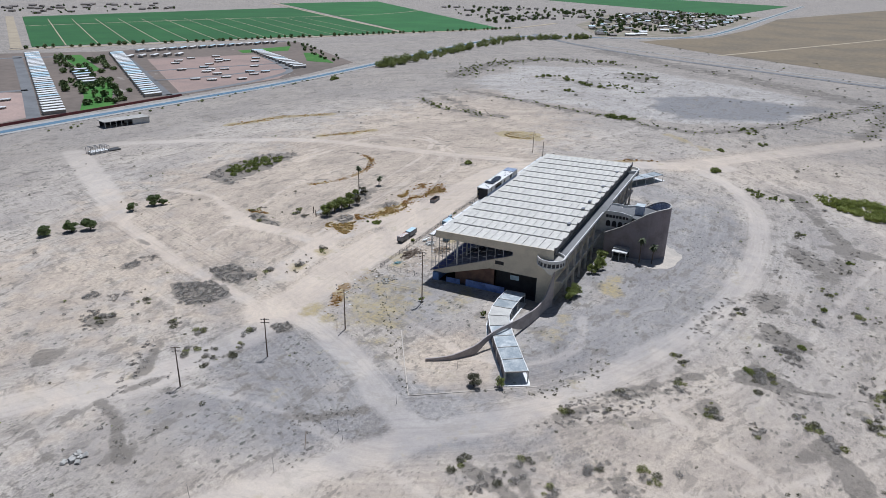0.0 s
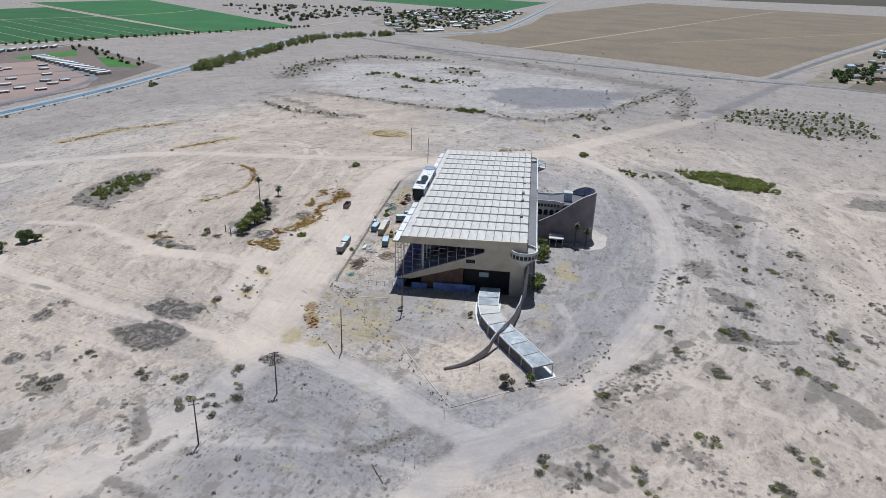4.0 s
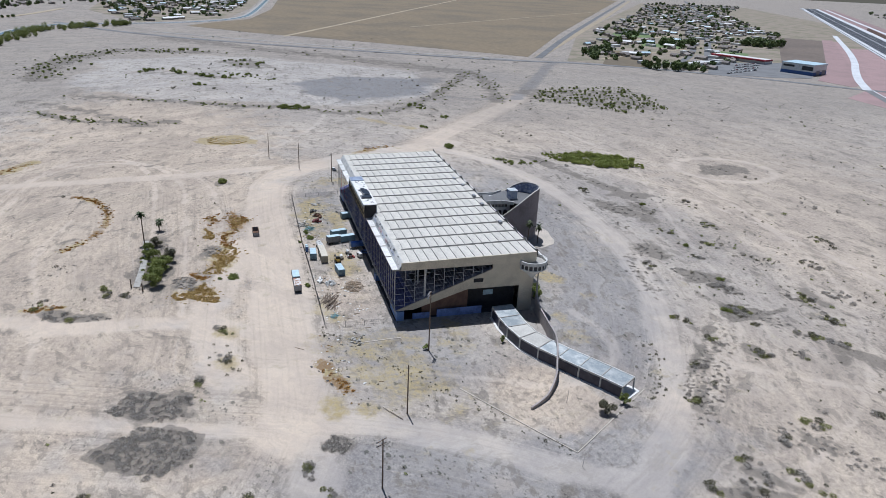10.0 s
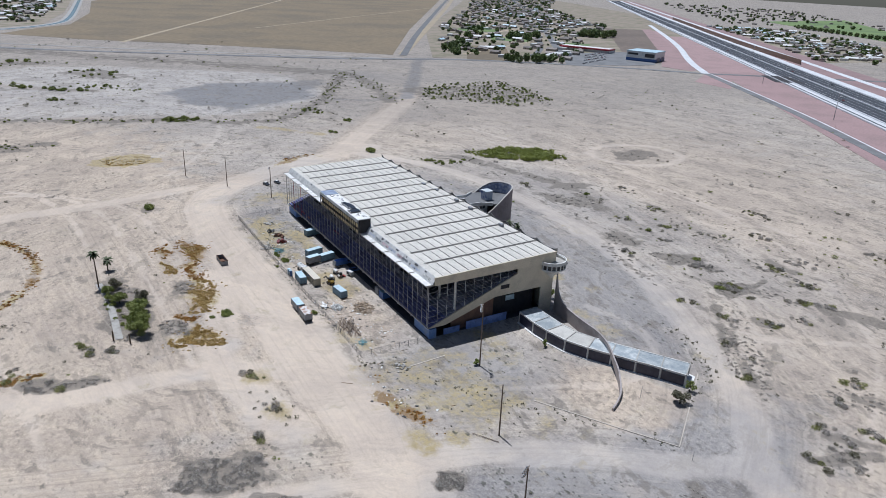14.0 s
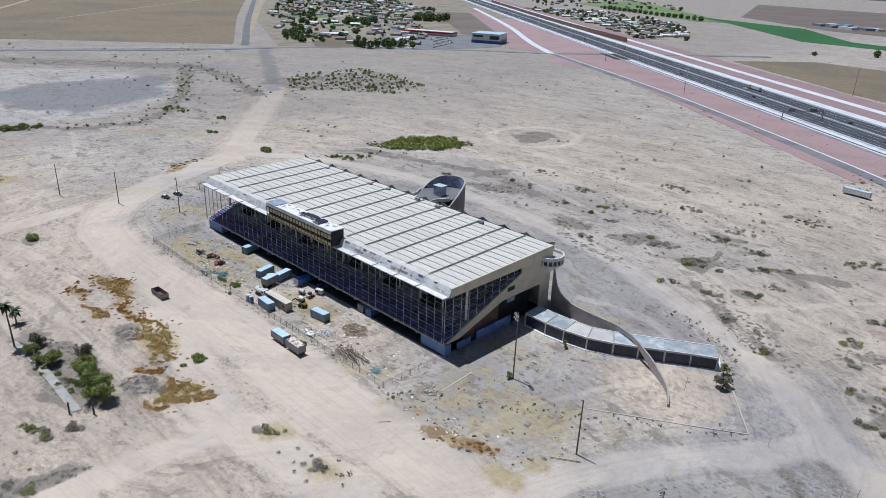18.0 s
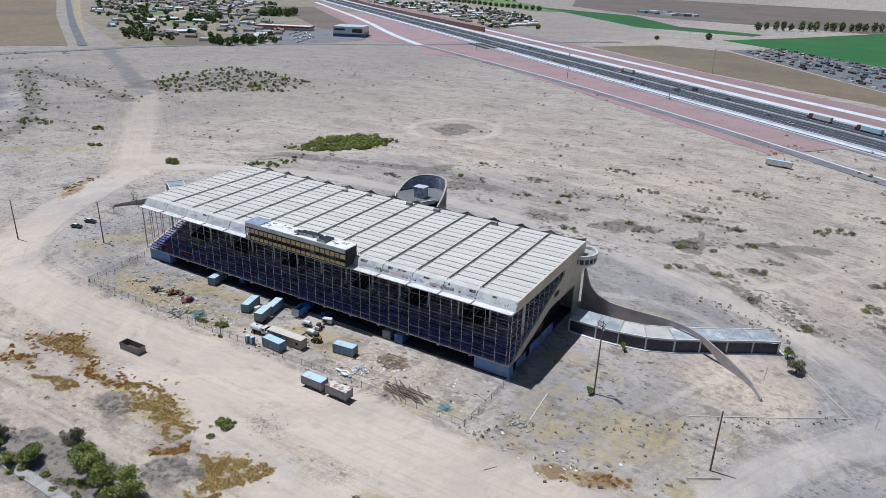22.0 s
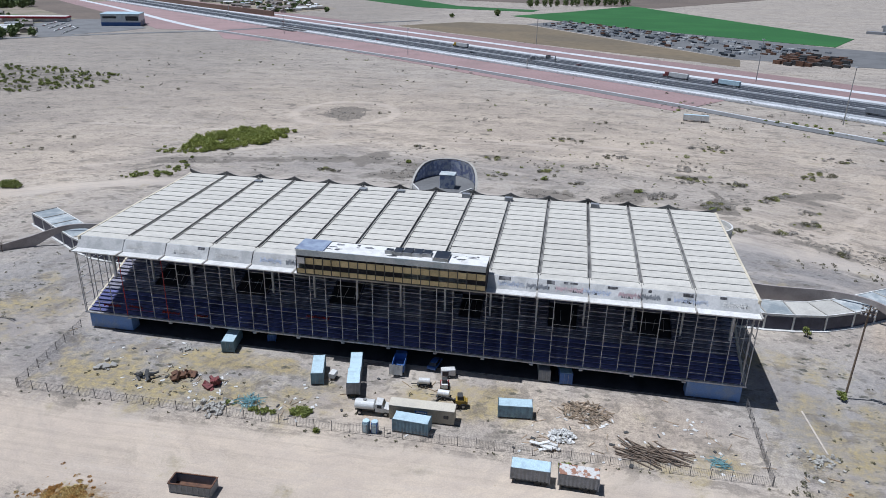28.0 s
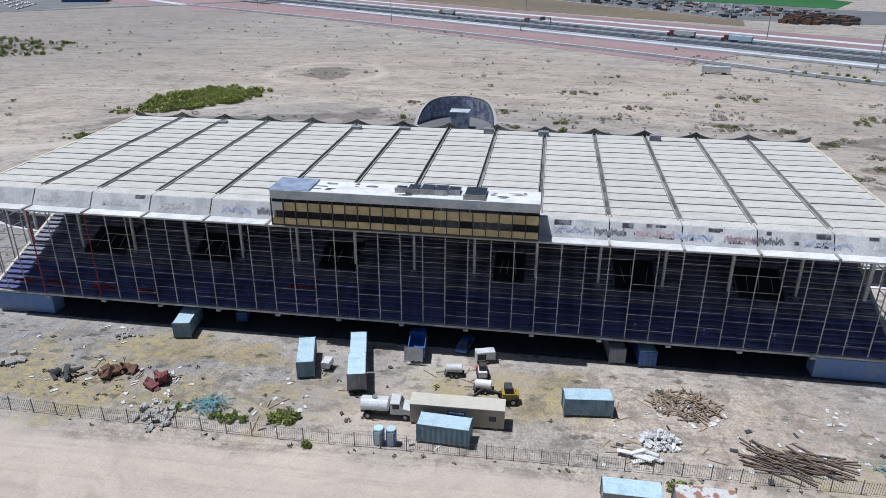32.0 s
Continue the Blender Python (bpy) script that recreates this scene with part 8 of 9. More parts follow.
# ---- far town, park, freeway traffic ----
def house(x, y, turn, w, d, label, group, roof=None):
    h = thing("house", pose(x, y, 0.1, 0, 0, turn), label, "house", group)
    bm = bmesh.new()
    box(bm, -w / 2, w / 2, -d / 2, d / 2, -0.4, 3.0)
    part("wall", bm, HOUSE_WALL, h)
    bm = bmesh.new()
    v = [bm.verts.new(p) for p in ((-w / 2 - 0.5, -d / 2 - 0.5, 2.9), (w / 2 + 0.5, -d / 2 - 0.5, 2.9), (w / 2 + 0.5, d / 2 + 0.5, 2.9), (-w / 2 - 0.5, d / 2 + 0.5, 2.9), (-w / 2 - 0.3, 0, 5.0), (w / 2 + 0.3, 0, 5.0))]
    for f in ((0, 1, 5, 4), (2, 3, 4, 5), (1, 2, 5), (3, 0, 4), (3, 2, 1, 0)):
        bm.faces.new([v[i] for i in f])
    part("roof", bm, roof or TILE_ROOF, h)
    for k in (-0.2,):
        bm = bmesh.new()
        box(bm, k * w - 0.9, k * w + 0.9, -d / 2 - 0.05, -d / 2 + 0.02, 0.9, 2.1)
        part("window", bm, GLASS, h)
    return h


def inside(p, poly):
    x, y, hit = p[0], p[1], False
    for (ax, ay), (bx, by) in zip(poly, poly[1:] + poly[:1]):
        if (ay > y) != (by > y) and x < (bx - ax) * (y - ay) / (by - ay) + ax:
            hit = not hit
    return hit


def scatter(poly, n, gap):
    out = []
    xs, ys = [p[0] for p in poly], [p[1] for p in poly]
    for _ in range(n * 30):
        p = (random.uniform(min(xs), max(xs)), random.uniform(min(ys), max(ys)))
        if inside(p, poly) and all(math.hypot(p[0] - q[0], p[1] - q[1]) > gap for q in out):
            out.append(p)
            if len(out) == n:
                break
    return out


TOWN = [(-555, 400), (-450, 545), (-600, 700), (-900, 1030), (-1700, 1500), (-1700, 1150), (-950, 620)]
TOWN2 = [(-1000, -210), (-1140, -80), (-1440, -40), (-1900, 5), (-2000, -220), (-1738, -350), (-1280, -320)]
TOWN3 = [(-1000, 1455), (-846, 1570), (-490, 1350), (-325, 1085), (-355, 950), (-620, 1185)]
TOWN_FAR = [(-900, 1040), (-1700, 1500), (-2500, 2150), (-2450, 1640), (-1650, 1130)]
TOWN_EAST = [(-1080, 1640), (-2300, 2650), (-1750, 2900), (-720, 1960)]
TOWN4 = [(-215, -835), (-560, -1340), (-430, -1420), (-90, -960)]
TOWN5 = [(-640, -1340), (-1000, -1270), (-1150, -1500), (-720, -1640)]
TOWN6 = [(-1150, -480), (-1560, -330), (-1900, -420), (-1700, -900), (-1300, -620)]
models = [house(-600 - 5 * k, 480 + 20 * k, 30 * k, w, d, lab, "far town houses", r) for k, (w, d, r, lab) in enumerate(((16, 11, None, "stucco house with a shingle roof in the town"), (13, 9, TILE_ROOF, "small stucco house in the far town"), (18, 8, WHITE_METAL, "long white-roofed home in the far town"), (14, 7, PALE_BLUE, "home with a pale blue metal roof")))]
for poly, n, gap, pick in ((TOWN, 120, 18, (0, 1, 2, 0, 1, 3)), (TOWN2, 80, 13, (2, 2, 3, 0, 1)), (TOWN3, 85, 13, (2, 2, 3, 1))):
    for k, (x, y) in enumerate(scatter(poly, n, gap)):
        copy_thing(models[pick[k % len(pick)]], pose(x, y, 0.1, 0, 0, random.choice((30, 120)) + random.uniform(-4, 4)))
far_walls, far_roofs = bmesh.new(), bmesh.new()
for poly, n, gap in ((TOWN4, 40, 19), (TOWN5, 34, 22), (TOWN6, 34, 26), (TOWN2, 70, 11), (TOWN3, 70, 11), (TOWN, 110, 13), (TOWN_FAR, 160, 14), (TOWN_EAST, 120, 16)):
    for x, y in scatter(poly, n, gap):
        m = pose(x, y, 0, 0, 0, random.choice((35, 125)))
        w, d = random.uniform(11, 17), random.uniform(8, 11)
        lo = [m @ Vector((a * w / 2, b * d / 2, 0)) for a, b in ((-1, -1), (1, -1), (1, 1), (-1, 1))]
        prism(far_walls, [(p.x, p.y) for p in lo], -0.3, 3.0)
        v = [far_roofs.verts.new(m @ Vector(p)) for p in ((-w / 2 - 0.5, -d / 2 - 0.5, 3.01), (w / 2 + 0.5, -d / 2 - 0.5, 3.01), (w / 2 + 0.5, d / 2 + 0.5, 3.01), (-w / 2 - 0.5, d / 2 + 0.5, 3.01), (-w / 2 - 0.3, 0, 5.0), (w / 2 + 0.3, 0, 5.0))]
        for f in ((0, 1, 5, 4), (2, 3, 4, 5), (1, 2, 5), (3, 0, 4), (3, 2, 1, 0)):
            far_roofs.faces.new([v[i] for i in f])
bm = bmesh.new()
for poly, n in ((TOWN, 60), (TOWN_FAR, 60), (TOWN3, 40), (TOWN2, 40)):
    for x, y in scatter(poly, n, 14):
        w, d, a = random.uniform(6, 9), random.uniform(5, 7), random.choice((0.55, 2.1))
        c, s0 = math.cos(a), math.sin(a)
        prism(bm, [(x + i * w * c - j * d * s0, y + i * w * s0 + j * d * c) for i, j in ((-1, -1), (1, -1), (1, 1), (-1, 1))], -0.3, 3.6)
tagged(part("far_flat_roofs", bm, WHITE_METAL), "pale flat-roofed sheds and homes in the towns", "sheds", kind="stuff")
tagged(part("far_house_walls", far_walls, HOUSE_WALL), "stucco walls of houses past the fields", "houses", kind="stuff")
tagged(part("far_house_roofs", far_roofs, TILE_ROOF), "grey-brown roofs of houses past the fields", "houses", kind="stuff")
trees = []
for poly, n, r0, r1 in ((TOWN_FAR, 260, 2.0, 6.0), (TOWN_EAST, 160, 2.5, 6.0), (TOWN, 380, 1.5, 4.5), (TOWN2, 360, 2.0, 5.0), (TOWN3, 260, 1.8, 4.5), (TOWN4, 40, 1.5, 2.5), (TOWN5, 30, 1.5, 3), (TOWN6, 140, 2.0, 5.5)):
    for x, y in scatter(poly, n, 3):
        r = random.uniform(r0, r1) if random.random() < 0.6 else r0
        trees.append((x, y, 0.3, r, r * random.uniform(1.2, 2.0)))
for x, y in [(-560 - 30 * k + random.uniform(-9, 9), 420 + 22 * k + random.uniform(-12, 12)) for k in range(16)]:
    r = random.uniform(3.5, 6)
    trees.append((x, y, 0.5, r, r * 1.6))
for line, n, r0, r1 in (([(-463, 462), (-454, 522)], 16, 3.5, 5.5), ([(-790, 838), (-746, 884)], 18, 5, 8), ([(-755, 660), (-753, 714)], 14, 4, 7), ([(-560, 420), (-640, 480)], 10, 3, 5.5)):
    for k in range(n):
        u, r = random.random(), random.uniform(r0, r1)
        trees.append((line[0][0] + (line[1][0] - line[0][0]) * u + random.gauss(0, 9), line[0][1] + (line[1][1] - line[0][1]) * u + random.gauss(0, 9), 0.8, r, r * random.uniform(1.6, 2.3)))
for k in range(16):
    trees.append((6 + 13.5 * k + random.uniform(-3, 3), 1335 + 13 * k, 1.0, random.uniform(4, 7), random.uniform(13, 19)))
for k in range(18):
    trees.append((-900 + 22 * k, 1700 - 10 * k, 0.5, random.uniform(5, 8), random.uniform(8, 12)))
for x, y, r in ((-28, 1059, 5), (-300, 1010, 4), (-90, 985, 3)):
    trees.append((x, y, 0.3, r, r * 1.8))
stuff("far_trees", trees, 30, 0.75, TREE_LEAF, "dark trees among the far houses and fields", "trees")

# blue-roofed hall and the red store by the road
RED_TRIM = surface("red_store_fascia", (0.36, 0.035, 0.05), (0.28, 0.03, 0.04), 0.3, 4, 0.6)
hall = thing("warehouse", pose(-436, 669, 0, 0, 0, 23.5), "white metal hall with a pale blue roof", "warehouse")
for name, b, mm, lab in (("wall", (-21, 21, -19, 19, -0.3, 13.0), WHITE_METAL, ""), ("roof", (-21.6, 21.6, -19.6, 19.6, 13.01, 13.7), PALE_BLUE, "pale blue metal roof"), ("plinth", (-21.2, 21.2, -19.2, 19.2, 0, 4.2), BLUE_PAINT, "dark blue band"), ("glass_front", (6, 20, -19.25, -19.05, 6, 11), GLASS, "dark tall windows"), ("glass_front", (-19, -4, -19.25, -19.05, 8.5, 11), GLASS, "dark high windows"), ("door", (21.21, 21.3, -10, 0, 0.1, 6), GREY_METAL, ""), ("door", (21.21, 21.3, 6, 16, 0.1, 6), GREY_METAL, "")):
    bm = bmesh.new()
    box(bm, *b)
    part(name, bm, mm, hall, lab)
store = thing("store", pose(-560, 668, 0, 0, 0, 22.6), "long low store with a red canopy edge", "store")
for name, b, mm in (("wall", (-42, 42, -10, 10, -0.3, 4.0), WHITE), ("canopy", (-42.6, 42.6, -13, 10.4, 4.01, 6.0), RED_TRIM), ("roof_deck", (-41, 41, -9, 9, 6.01, 6.3), WHITE)):
    bm = bmesh.new()
    box(bm, *b)
    part(name, bm, mm, store)
bm = bmesh.new()
box(bm, -7, 7, -26, 26, -0.3, 4.6)
solid("long_shed", bm, WHITE_METAL, "long white shed at the lot's edge", "shed", m=pose(-500, 552, 0, 0, 0, 30))
solid("parking_lot", sheet([(-537, 600), (-535, 716), (-480, 735), (-388, 640), (-395, 588), (-425, 515)], -0.3, 0.14), OLD_ASPHALT, "asphalt parking lot by the stores", "parking lot", kind="structure")
solid("gravel_slope", sheet([(-918, 1145), (-918, 1172), (-335, 668), (-325, 640), (-373, 636), (-470, 740)], -0.3, 0.135), PINK_GRAVEL, "red gravel slope between ramp and stores", "embankment", kind="structure")
solid("gravel_slope", sheet([(-757, 1062), (-727, 1090), (-316, 774), (-275, 690), (-316, 668), (-511, 838)], -0.3, 0.128), PINK_GRAVEL, "red gravel slope between ramp and freeway", "embankment", kind="structure")
PAINTS = [NAVY, SILVER, WHITE_METAL, MAROON, GREY_METAL, WHITE_METAL]
cars = [car(-455 - 6 * k, 610 + 4 * k, 113, p, "car parked by the far stores", "far parked cars") for k, p in enumerate(PAINTS)]
for k in range(40):
    copy_thing(cars[k % 6], pose(-425 - 26 * (k % 4) - 3.2 * (k // 4) + random.uniform(-1, 1), 545 + 24 * (k % 4) + 7 * (k // 4), 0.14, 0, 0, 113))


def on_freeway(s, off):
    """A place and heading on the freeway, s metres from where it passes nearest."""
    line = smooth_line(FREEWAY)
    base = min(range(len(line)), key=lambda k: abs(line[k][0] - 95))
    k, rest = base, s
    step = 1 if s > 0 else -1
    while 0 < k < len(line) - 1:
        a, b = Vector(line[k]), Vector(line[k + step])
        if abs(rest) <= (b - a).length:
            break
        rest = (abs(rest) - (b - a).length) * step
        k += step
    a, b = Vector(line[k]), Vector(line[k + step])
    d = (b - a).normalized() * step
    p = a + d * rest
    return p.x + d.y * off, p.y - d.x * off, math.degrees(math.atan2(d.y, d.x))


flow = [car(0, 0, 0, p, "car driving on the freeway", "freeway cars") for p in PAINTS]
for k in range(34):
    off = (-12, -5, 12, 20)[k % 4]
    x, y, a = on_freeway(-900 + 42 * k + random.uniform(-12, 12), off)
    ob = flow[k % 6] if k < 6 else copy_thing(flow[k % 6], pose(0, 0, 0))
    ob.matrix_basis = pose(x, y, 0.43, 0, 0, a + (180 if off < 0 else 0))


def semi(s, off, box_paint, cab_paint, label):
    x, y, a = on_freeway(s, off)
    t = thing("semi_truck", pose(x, y, 0.43, 0, 0, a + (180 if off < 0 else 0)), label, "truck", "freeway trucks")
    bm = bmesh.new()
    box(bm, -10.5, 5.0, -1.3, 1.3, 1.15, 4.1)
    part("trailer_box", bm, box_paint, t, "", 0.05)
    bm = bmesh.new()
    box(bm, 5.6, 8.4, -1.25, 1.25, 0.9, 3.9)
    part("sleeper_cab", bm, cab_paint, t, "", 0.15)
    bm = bmesh.new()
    box(bm, 8.41, 10.2, -1.05, 1.05, 0.8, 2.2)
    part("bonnet", bm, cab_paint, t, "", 0.15)
    bm = bmesh.new()
    box(bm, 8.4, 8.46, -1.1, 1.1, 2.3, 3.3)
    part("windscreen", bm, GLASS, t)
    for wx in (-9.5, -8.2, 4.0, 5.4, 9.3):
        for s2 in (-1, 1):
            wheel(t, wx, s2 * 1.05, 0.52, 0.4)


semi(58, -12, WHITE_METAL, MAROON, "white semi-trailer truck with a dark red cab")
semi(98, -12, PALE_BLUE, MAROON, "pale semi-trailer truck with a dark cab")
semi(-180, -12, WHITE_METAL, YELLOW, "white semi-trailer truck with a yellow cab")
semi(210, 16, GREY_METAL, WHITE_METAL, "grey semi-trailer truck with a white cab")


def mast(x, y, h, label):
    m = thing("street_mast", pose(x, y, 0), label, "street lamp", "freeway masts")
    bm = bmesh.new()
    tube(bm, (0, 0, -0.3), (0, 0, h), 0.35, 0.18, 8)
    part("mast", bm, STEEL, m)
    bm = bmesh.new()
    tube(bm, (0, 0, h), (0, 0, h + 0.5), 1.1, 0.9, 12)
    part("lamp_ring", bm, STEEL, m)


for x, y, h in ((-46, 502, 22), (234, 434, 30), (246, 284, 30), (60, 640, 24), (-220, 640, 18), (330, 420, 30), (-380, 830, 22)):
    mast(x, y, h, "tall steel lamp mast beside the freeway")
gantry = thing("sign_gantry", pose(*on_freeway(-40, 0)[:2], 0.4, 0, 0, on_freeway(-40, 0)[2]), "steel sign gantry over the freeway", "gantry")
for y in (-44, -10):
    bm = bmesh.new()
    tube(bm, (0, y, -0.4), (0, y, 7.5), 0.35, None, 10)
    part("leg", bm, STEEL, gantry)
for z in (6.6, 7.6):
    bm = bmesh.new()
    bar(bm, (0, -44, z), (0, -10, z), 0.3)
    part("beam", bm, STEEL, gantry)
for y in (-40, -22):
    bm = bmesh.new()
    box(bm, -0.3, -0.15, y, y + 6, 5.8, 8.6)
    part("sign", bm, GREY_METAL, gantry, "back of a road sign")
solid("noise_wall", ribbon([(-1234, 1586), (-604, 1075), (-335, 880)], -0.6, 0.6, -0.3, 7.0), BROWN_WALL, "brown noise wall beside the freeway", "wall", kind="structure")
# low near-black slab on the ground paints the underpass's shade
bm = bmesh.new()
box(bm, -30, 30, -16, 16, -0.3, 0.5)
solid("underpass", bm, DARK, "flat near-black slab painting the shade of the freeway underpass", "underpass", kind="structure", m=pose(*on_freeway(-430, 34)[:2], 0, 0, 0, on_freeway(-430, 34)[2]))

# salvage yard and stacked crates past the freeway
def pile_boxes(name, poly, n, gap, mats, label, sx, sz):
    groups = {}
    for x, y in scatter(poly, n, gap):
        bm = groups.setdefault(random.randrange(len(mats)), bmesh.new())
        w, l, h, t = random.uniform(*sx), random.uniform(*sx) * 2, random.uniform(*sz), random.uniform(-0.2, 0.2) - 0.7
        c, s = math.cos(t), math.sin(t)
        prism(bm, [(x + a * c - b * s, y + a * s + b * c) for a, b in ((-l / 2, -w / 2), (l / 2, -w / 2), (l / 2, w / 2), (-l / 2, w / 2))], -0.2, h)
    for k, bm in groups.items():
        tagged(part(name, bm, mats[k]), label, "salvage", kind="stuff")


solid("yard_ground", sheet([(30, 905), (250, 575), (480, 520), (520, 640), (380, 720), (90, 1000)], -0.3, 0.1), OLD_ASPHALT, "grey gravel salvage yard", "yard", kind="structure")
solid("dry_lot", sheet([(-130, 800), (60, 640), (240, 520), (250, 570), (30, 890), (-60, 900)], -0.3, 0.09), STRAW_FIELD, "dry grass lot beyond the freeway", "lot", kind="structure")
pile_boxes("salvage_clutter", [(46, 890), (246, 590), (362, 667), (85, 985)], 260, 7, [NAVY, SILVER, WHITE_METAL, RUST, GREY_METAL], "rows of scrapped vehicles and parts", (2.2, 3.4), (1.2, 2.4))
pile_boxes("stacked_crates", [(274, 546), (330, 540), (352, 600), (305, 628)], 60, 6, [RUST, CHASSIS], "dark stacked steel crates", (3, 4), (2, 4.5))
pile_boxes("low_sheds", [(-330, 1700), (-200, 1650), (-170, 1720), (-310, 1780)], 12, 24, [WHITE_METAL, GREY_METAL, BLUE_BOX], "long low sheds far away", (14, 22), (4, 6))
pile_boxes("low_sheds", [(480, 900), (900, 640), (1000, 800), (560, 1100)], 60, 22, [WHITE_METAL, TILE_ROOF, GREY_METAL], "far roofs beyond the fields", (8, 16), (3, 6))

# mobile-home park past the canal
solid("park_ground", sheet([(90, -395), (-41, -384), (-275, -366), (-400, -380), (-560, -585), (-300, -700), (-200, -785), (-120, -760)], -0.3, 0.08), BARE_FIELD, "brown landscaped park ground", "ground", kind="structure")
solid("park_pads", sheet([(-275, -599), (-389, -527), (-299, -396), (-241, -372), (-116, -385)], -0.3, 0.14), RV_GRAVEL, "pink gravel pads of the trailer park", "ground", kind="structure")
solid("park_pads", sheet([(-37, -520), (-44, -500), (20, -403), (75, -400), (60, -520)], -0.3, 0.14), RV_GRAVEL, "pink gravel pads of the trailer park", "ground", kind="structure")
for poly in ([(-238, -704), (-256, -693), (-215, -625), (-179, -563), (-160, -566), (-205, -650)], [(-112, -515), (-129, -495), (-98, -450), (-68, -418), (-47, -390), (-15, -392), (-60, -443)], [(-410, -574), (-501, -553), (-452, -520), (-394, -551)], [(-445, -489), (-455, -475), (-380, -395), (-376, -433)]):
    solid("park_lawn", sheet(poly, -0.2, 0.16), LAWN, "bright green mown lawn in the park", "lawn", kind="structure")
for line, half in (([(-203, -739), (-56, -512), (21, -397)], 5), ([(-240, -690), (-170, -740)], 4), ([(-300, -672), (-104, -390)], 5), ([(-104, -390), (-196, -378), (-281, -388), (-310, -410), (-425, -560)], 4), ([(-160, -465), (-200, -440), (-310, -412)], 3), ([(-200, -520), (-350, -440)], 3), ([(-56, -512), (-20, -530), (60, -535)], 4), ([(-330, -690), (-560, -600)], 4)):
    solid("park_road", ribbon(line, -half, half, -0.2, 0.2), OLD_ASPHALT, "asphalt lane in the trailer park", "road", kind="structure")


def mobile_home(x, y, turn, mm, label):
    h = thing("mobile_home", pose(x, y, 0.1, 0, 0, turn), label, "mobile home", "mobile homes")
    bm = bmesh.new()
    box(bm, -8, 8, -2.4, 2.4, -0.3, 2.9)
    part("wall", bm, HOUSE_WALL, h)
    bm = bmesh.new()
    v = [bm.verts.new(p) for p in ((-8.3, -2.8, 2.85), (8.3, -2.8, 2.85), (8.3, 2.8, 2.85), (-8.3, 2.8, 2.85), (-8.3, 0, 3.5), (8.3, 0, 3.5))]
    for f in ((0, 1, 5, 4), (2, 3, 4, 5), (1, 2, 5), (3, 0, 4), (3, 2, 1, 0)):
        bm.faces.new([v[i] for i in f])
    part("roof", bm, mm, h)
    bm = bmesh.new()
    box(bm, -6, 6, -4.9, -2.5, 2.5, 2.62)
    part("carport", bm, WHITE_METAL, h)
    return h


homes = [mobile_home(0, -420, 0, mm, "white-roofed mobile home in a park row") for mm in (WHITE_METAL, PALE_BLUE, WHITE)]
k = 0
for a, b, turn, n in (((-224, -741), (8, -390), -17, 35), ((-286, -665), (-88, -388), -17, 28), ((-322, -662), (-532, -592), 18, 15), ((-272, -625), (-338, -588), 25, 5), ((-416, -545), (-312, -392), -25, 14), ((-165, -745), (-120, -690), -17, 8), ((-110, -500), (-170, -590), -17, 6)):
    for j in range(n):
        x, y = a[0] + (b[0] - a[0]) * j / n, a[1] + (b[1] - a[1]) * j / n
        m = pose(x, y, 0.1, 0, 0, turn + random.uniform(-2, 2))
        if k < 3:
            homes[k].matrix_basis = m
        else:
            copy_thing(homes[random.randrange(3)], m)
        k += 1
for x, y in scatter([(-135, -392), (-285, -395), (-375, -525), (-275, -588)], 24, 13):
    copy_thing(homes[random.randrange(3)], pose(x, y, 0.1, 0, 0, random.choice((150, 155, 148))) @ Matrix.Scale(0.62, 4))
for x, y in scatter([(10, -420), (55, -420), (45, -500), (-20, -500)], 5, 12):
    copy_thing(homes[0], pose(x, y, 0.1, 0, 0, 165) @ Matrix.Scale(0.62, 4))
ptrees = [(x, y, 0.3, random.uniform(1.6, 4.0), random.uniform(3, 6)) for x, y in scatter([(-10, -392), (-70, -388), (-262, -660), (-222, -700)], 70, 6)]
ptrees += [(-260 - 10 * j + random.uniform(-4, 4), -800 + 5.1 * j, 0.3, random.uniform(1.6, 3.4), random.uniform(3, 6)) for j in range(78) if random.random() < 0.8]
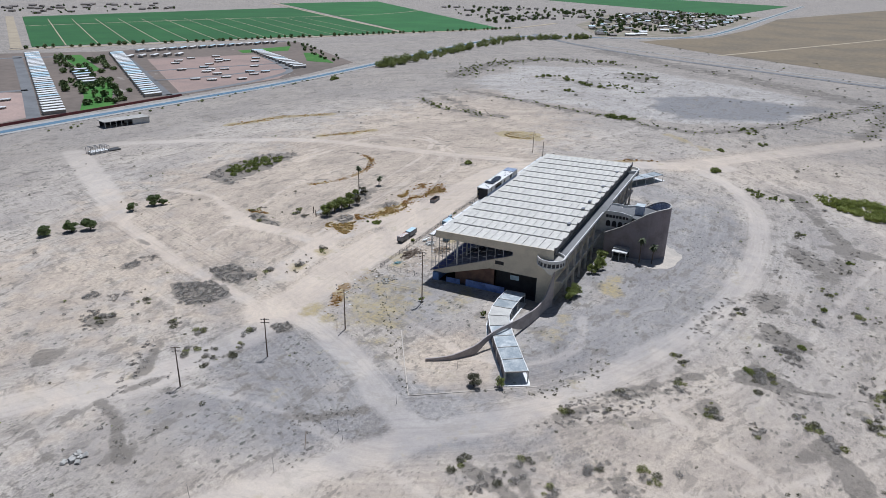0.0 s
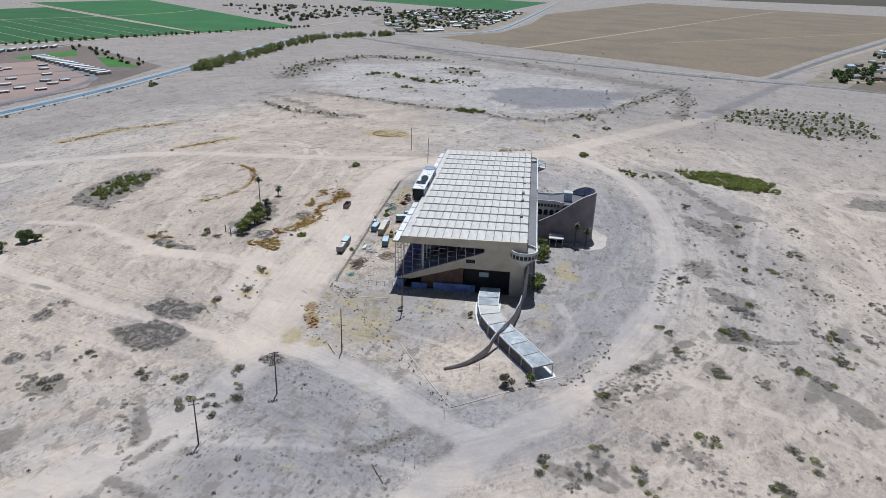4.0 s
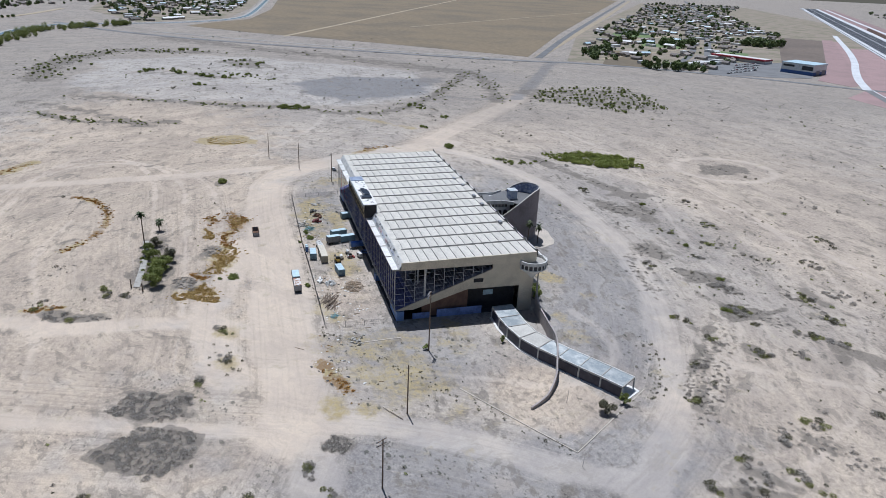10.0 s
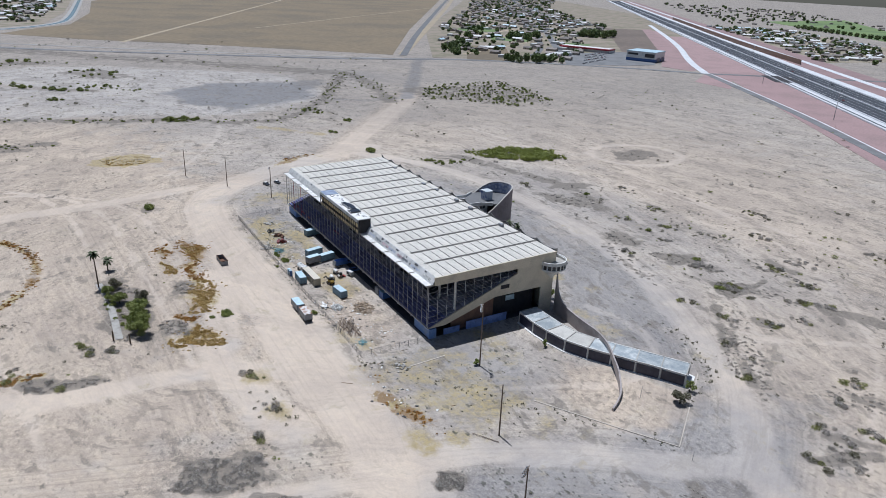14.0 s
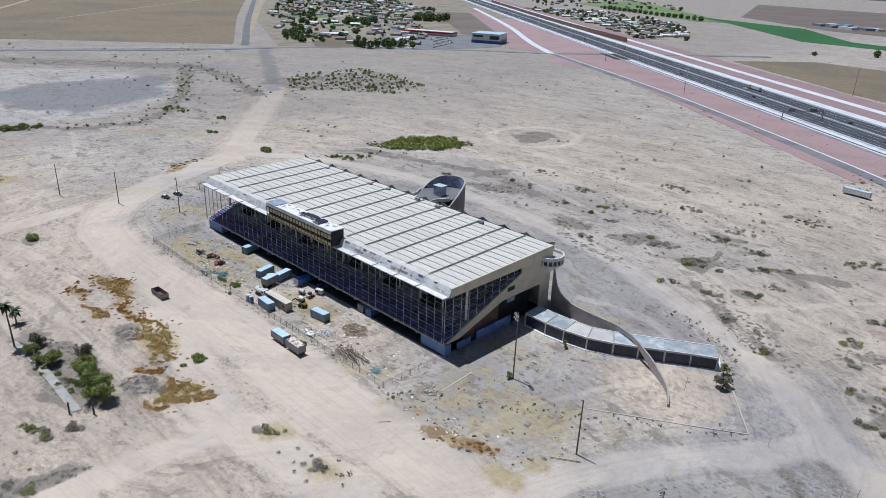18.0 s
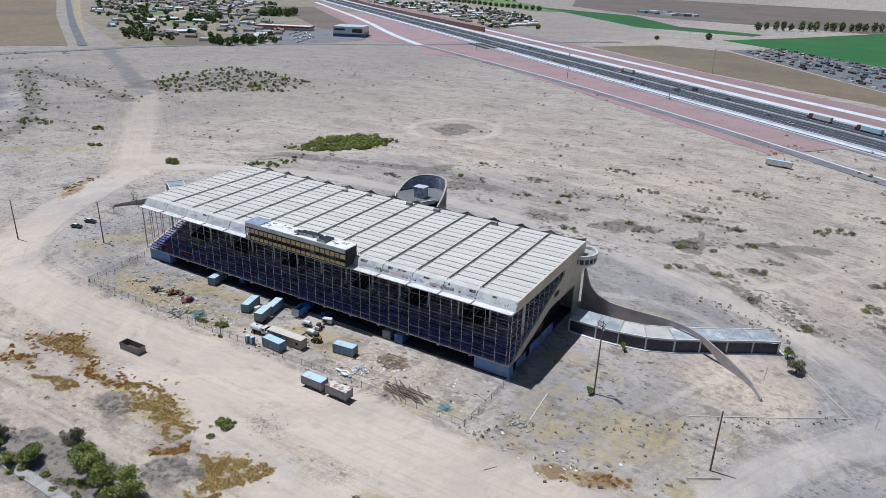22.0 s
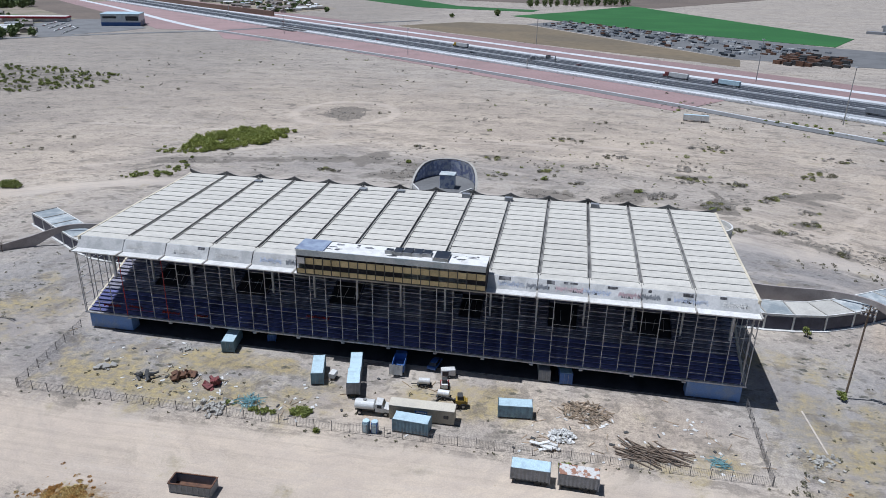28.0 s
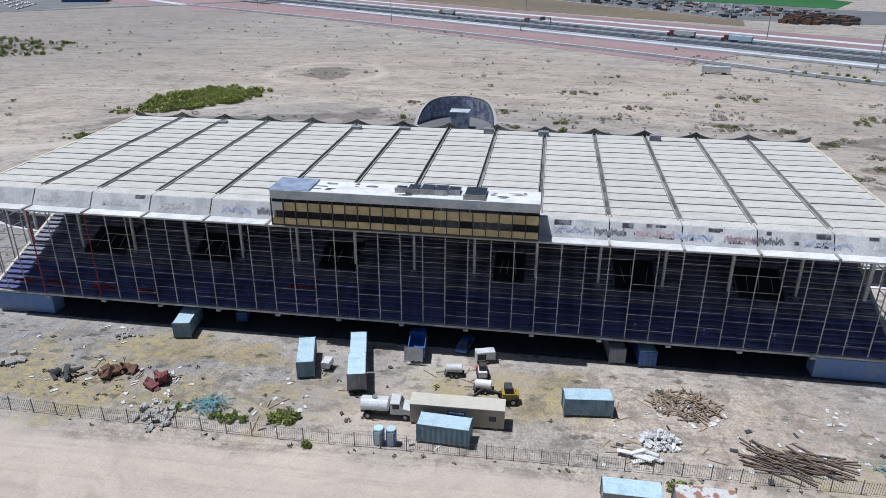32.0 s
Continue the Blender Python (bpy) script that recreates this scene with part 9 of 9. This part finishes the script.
ptrees += [(x, y, 0.3, random.uniform(1.2, 2.6), random.uniform(2, 4)) for x, y in scatter([(-380, -400), (-520, -580), (-560, -590), (-430, -410)], 24, 8)]
stuff("park_trees", ptrees, 40, 0.5, TREE_LEAF, "green shade trees in the trailer park", "trees")
solid("park_wall", ribbon([(95, -394), (-41, -383), (-110, -378)], -0.2, 0.2, -0.3, 2.0), MAROON, "low brown boundary wall of the park", "wall", kind="structure")
# derelict stable block and its bleachers by the canal
st = thing("stable_block", pose(0, -325, 0, 0, 0, -17), "pale open-sided stable shed beside the canal", "shed")
# dark_inside is a near-black wall that paints the shed's inner shade
for name, b, mm in (("roof", (-17, 17, -6, 6, 4.2, 4.6), CONCRETE), ("back_wall", (-17, -2, -5.5, -5, -0.2, 4.19), WHITE), ("end_wall", (-17, -16.6, -4.9, 5, -0.2, 4.19), WHITE), ("front_wall", (-16.5, -4, 4.6, 5, -0.2, 4.19), WHITE), ("dark_inside", (-1.9, 16, -5, -4.6, -0.2, 4.19), DARK)):
    bm = bmesh.new()
    box(bm, *b)
    part(name, bm, mm, st)
for x in (0, 4, 8, 12, 16):
    bm = bmesh.new()
    box(bm, x - 0.2, x + 0.2, 4.6, 5.0, -0.2, 4.19)
    part("post", bm, WHITE, st)
bl = thing("open_frame_hut", pose(67, -272, 0, 0, 0, -12), "skeletal steel hut beside dark rubble", "hut")
for i in range(5):
    for j in range(3):
        bm = bmesh.new()
        bar(bm, (-6 + 3 * i, -3 + 3 * j, -0.2), (-6 + 3 * i, -3 + 3 * j, 4), 0.25)
        part("post", bm, STEEL, bl)
for j in range(3):
    bm = bmesh.new()
    bar(bm, (-6, -3 + 3 * j, 4.1), (6, -3 + 3 * j, 4.1), 0.3)
    part("beam", bm, STEEL, bl)
bm = bmesh.new()
box(bm, -5.5, 5.5, -2.6, 2.6, -0.2, 1.4)
part("low_block", bm, WHITE, bl)
bm = bmesh.new()
box(bm, -14, -6.5, -2.5, 2.5, -0.2, 0.8)
part("dark_heap", bm, CHASSIS, bl, "", 0.3)
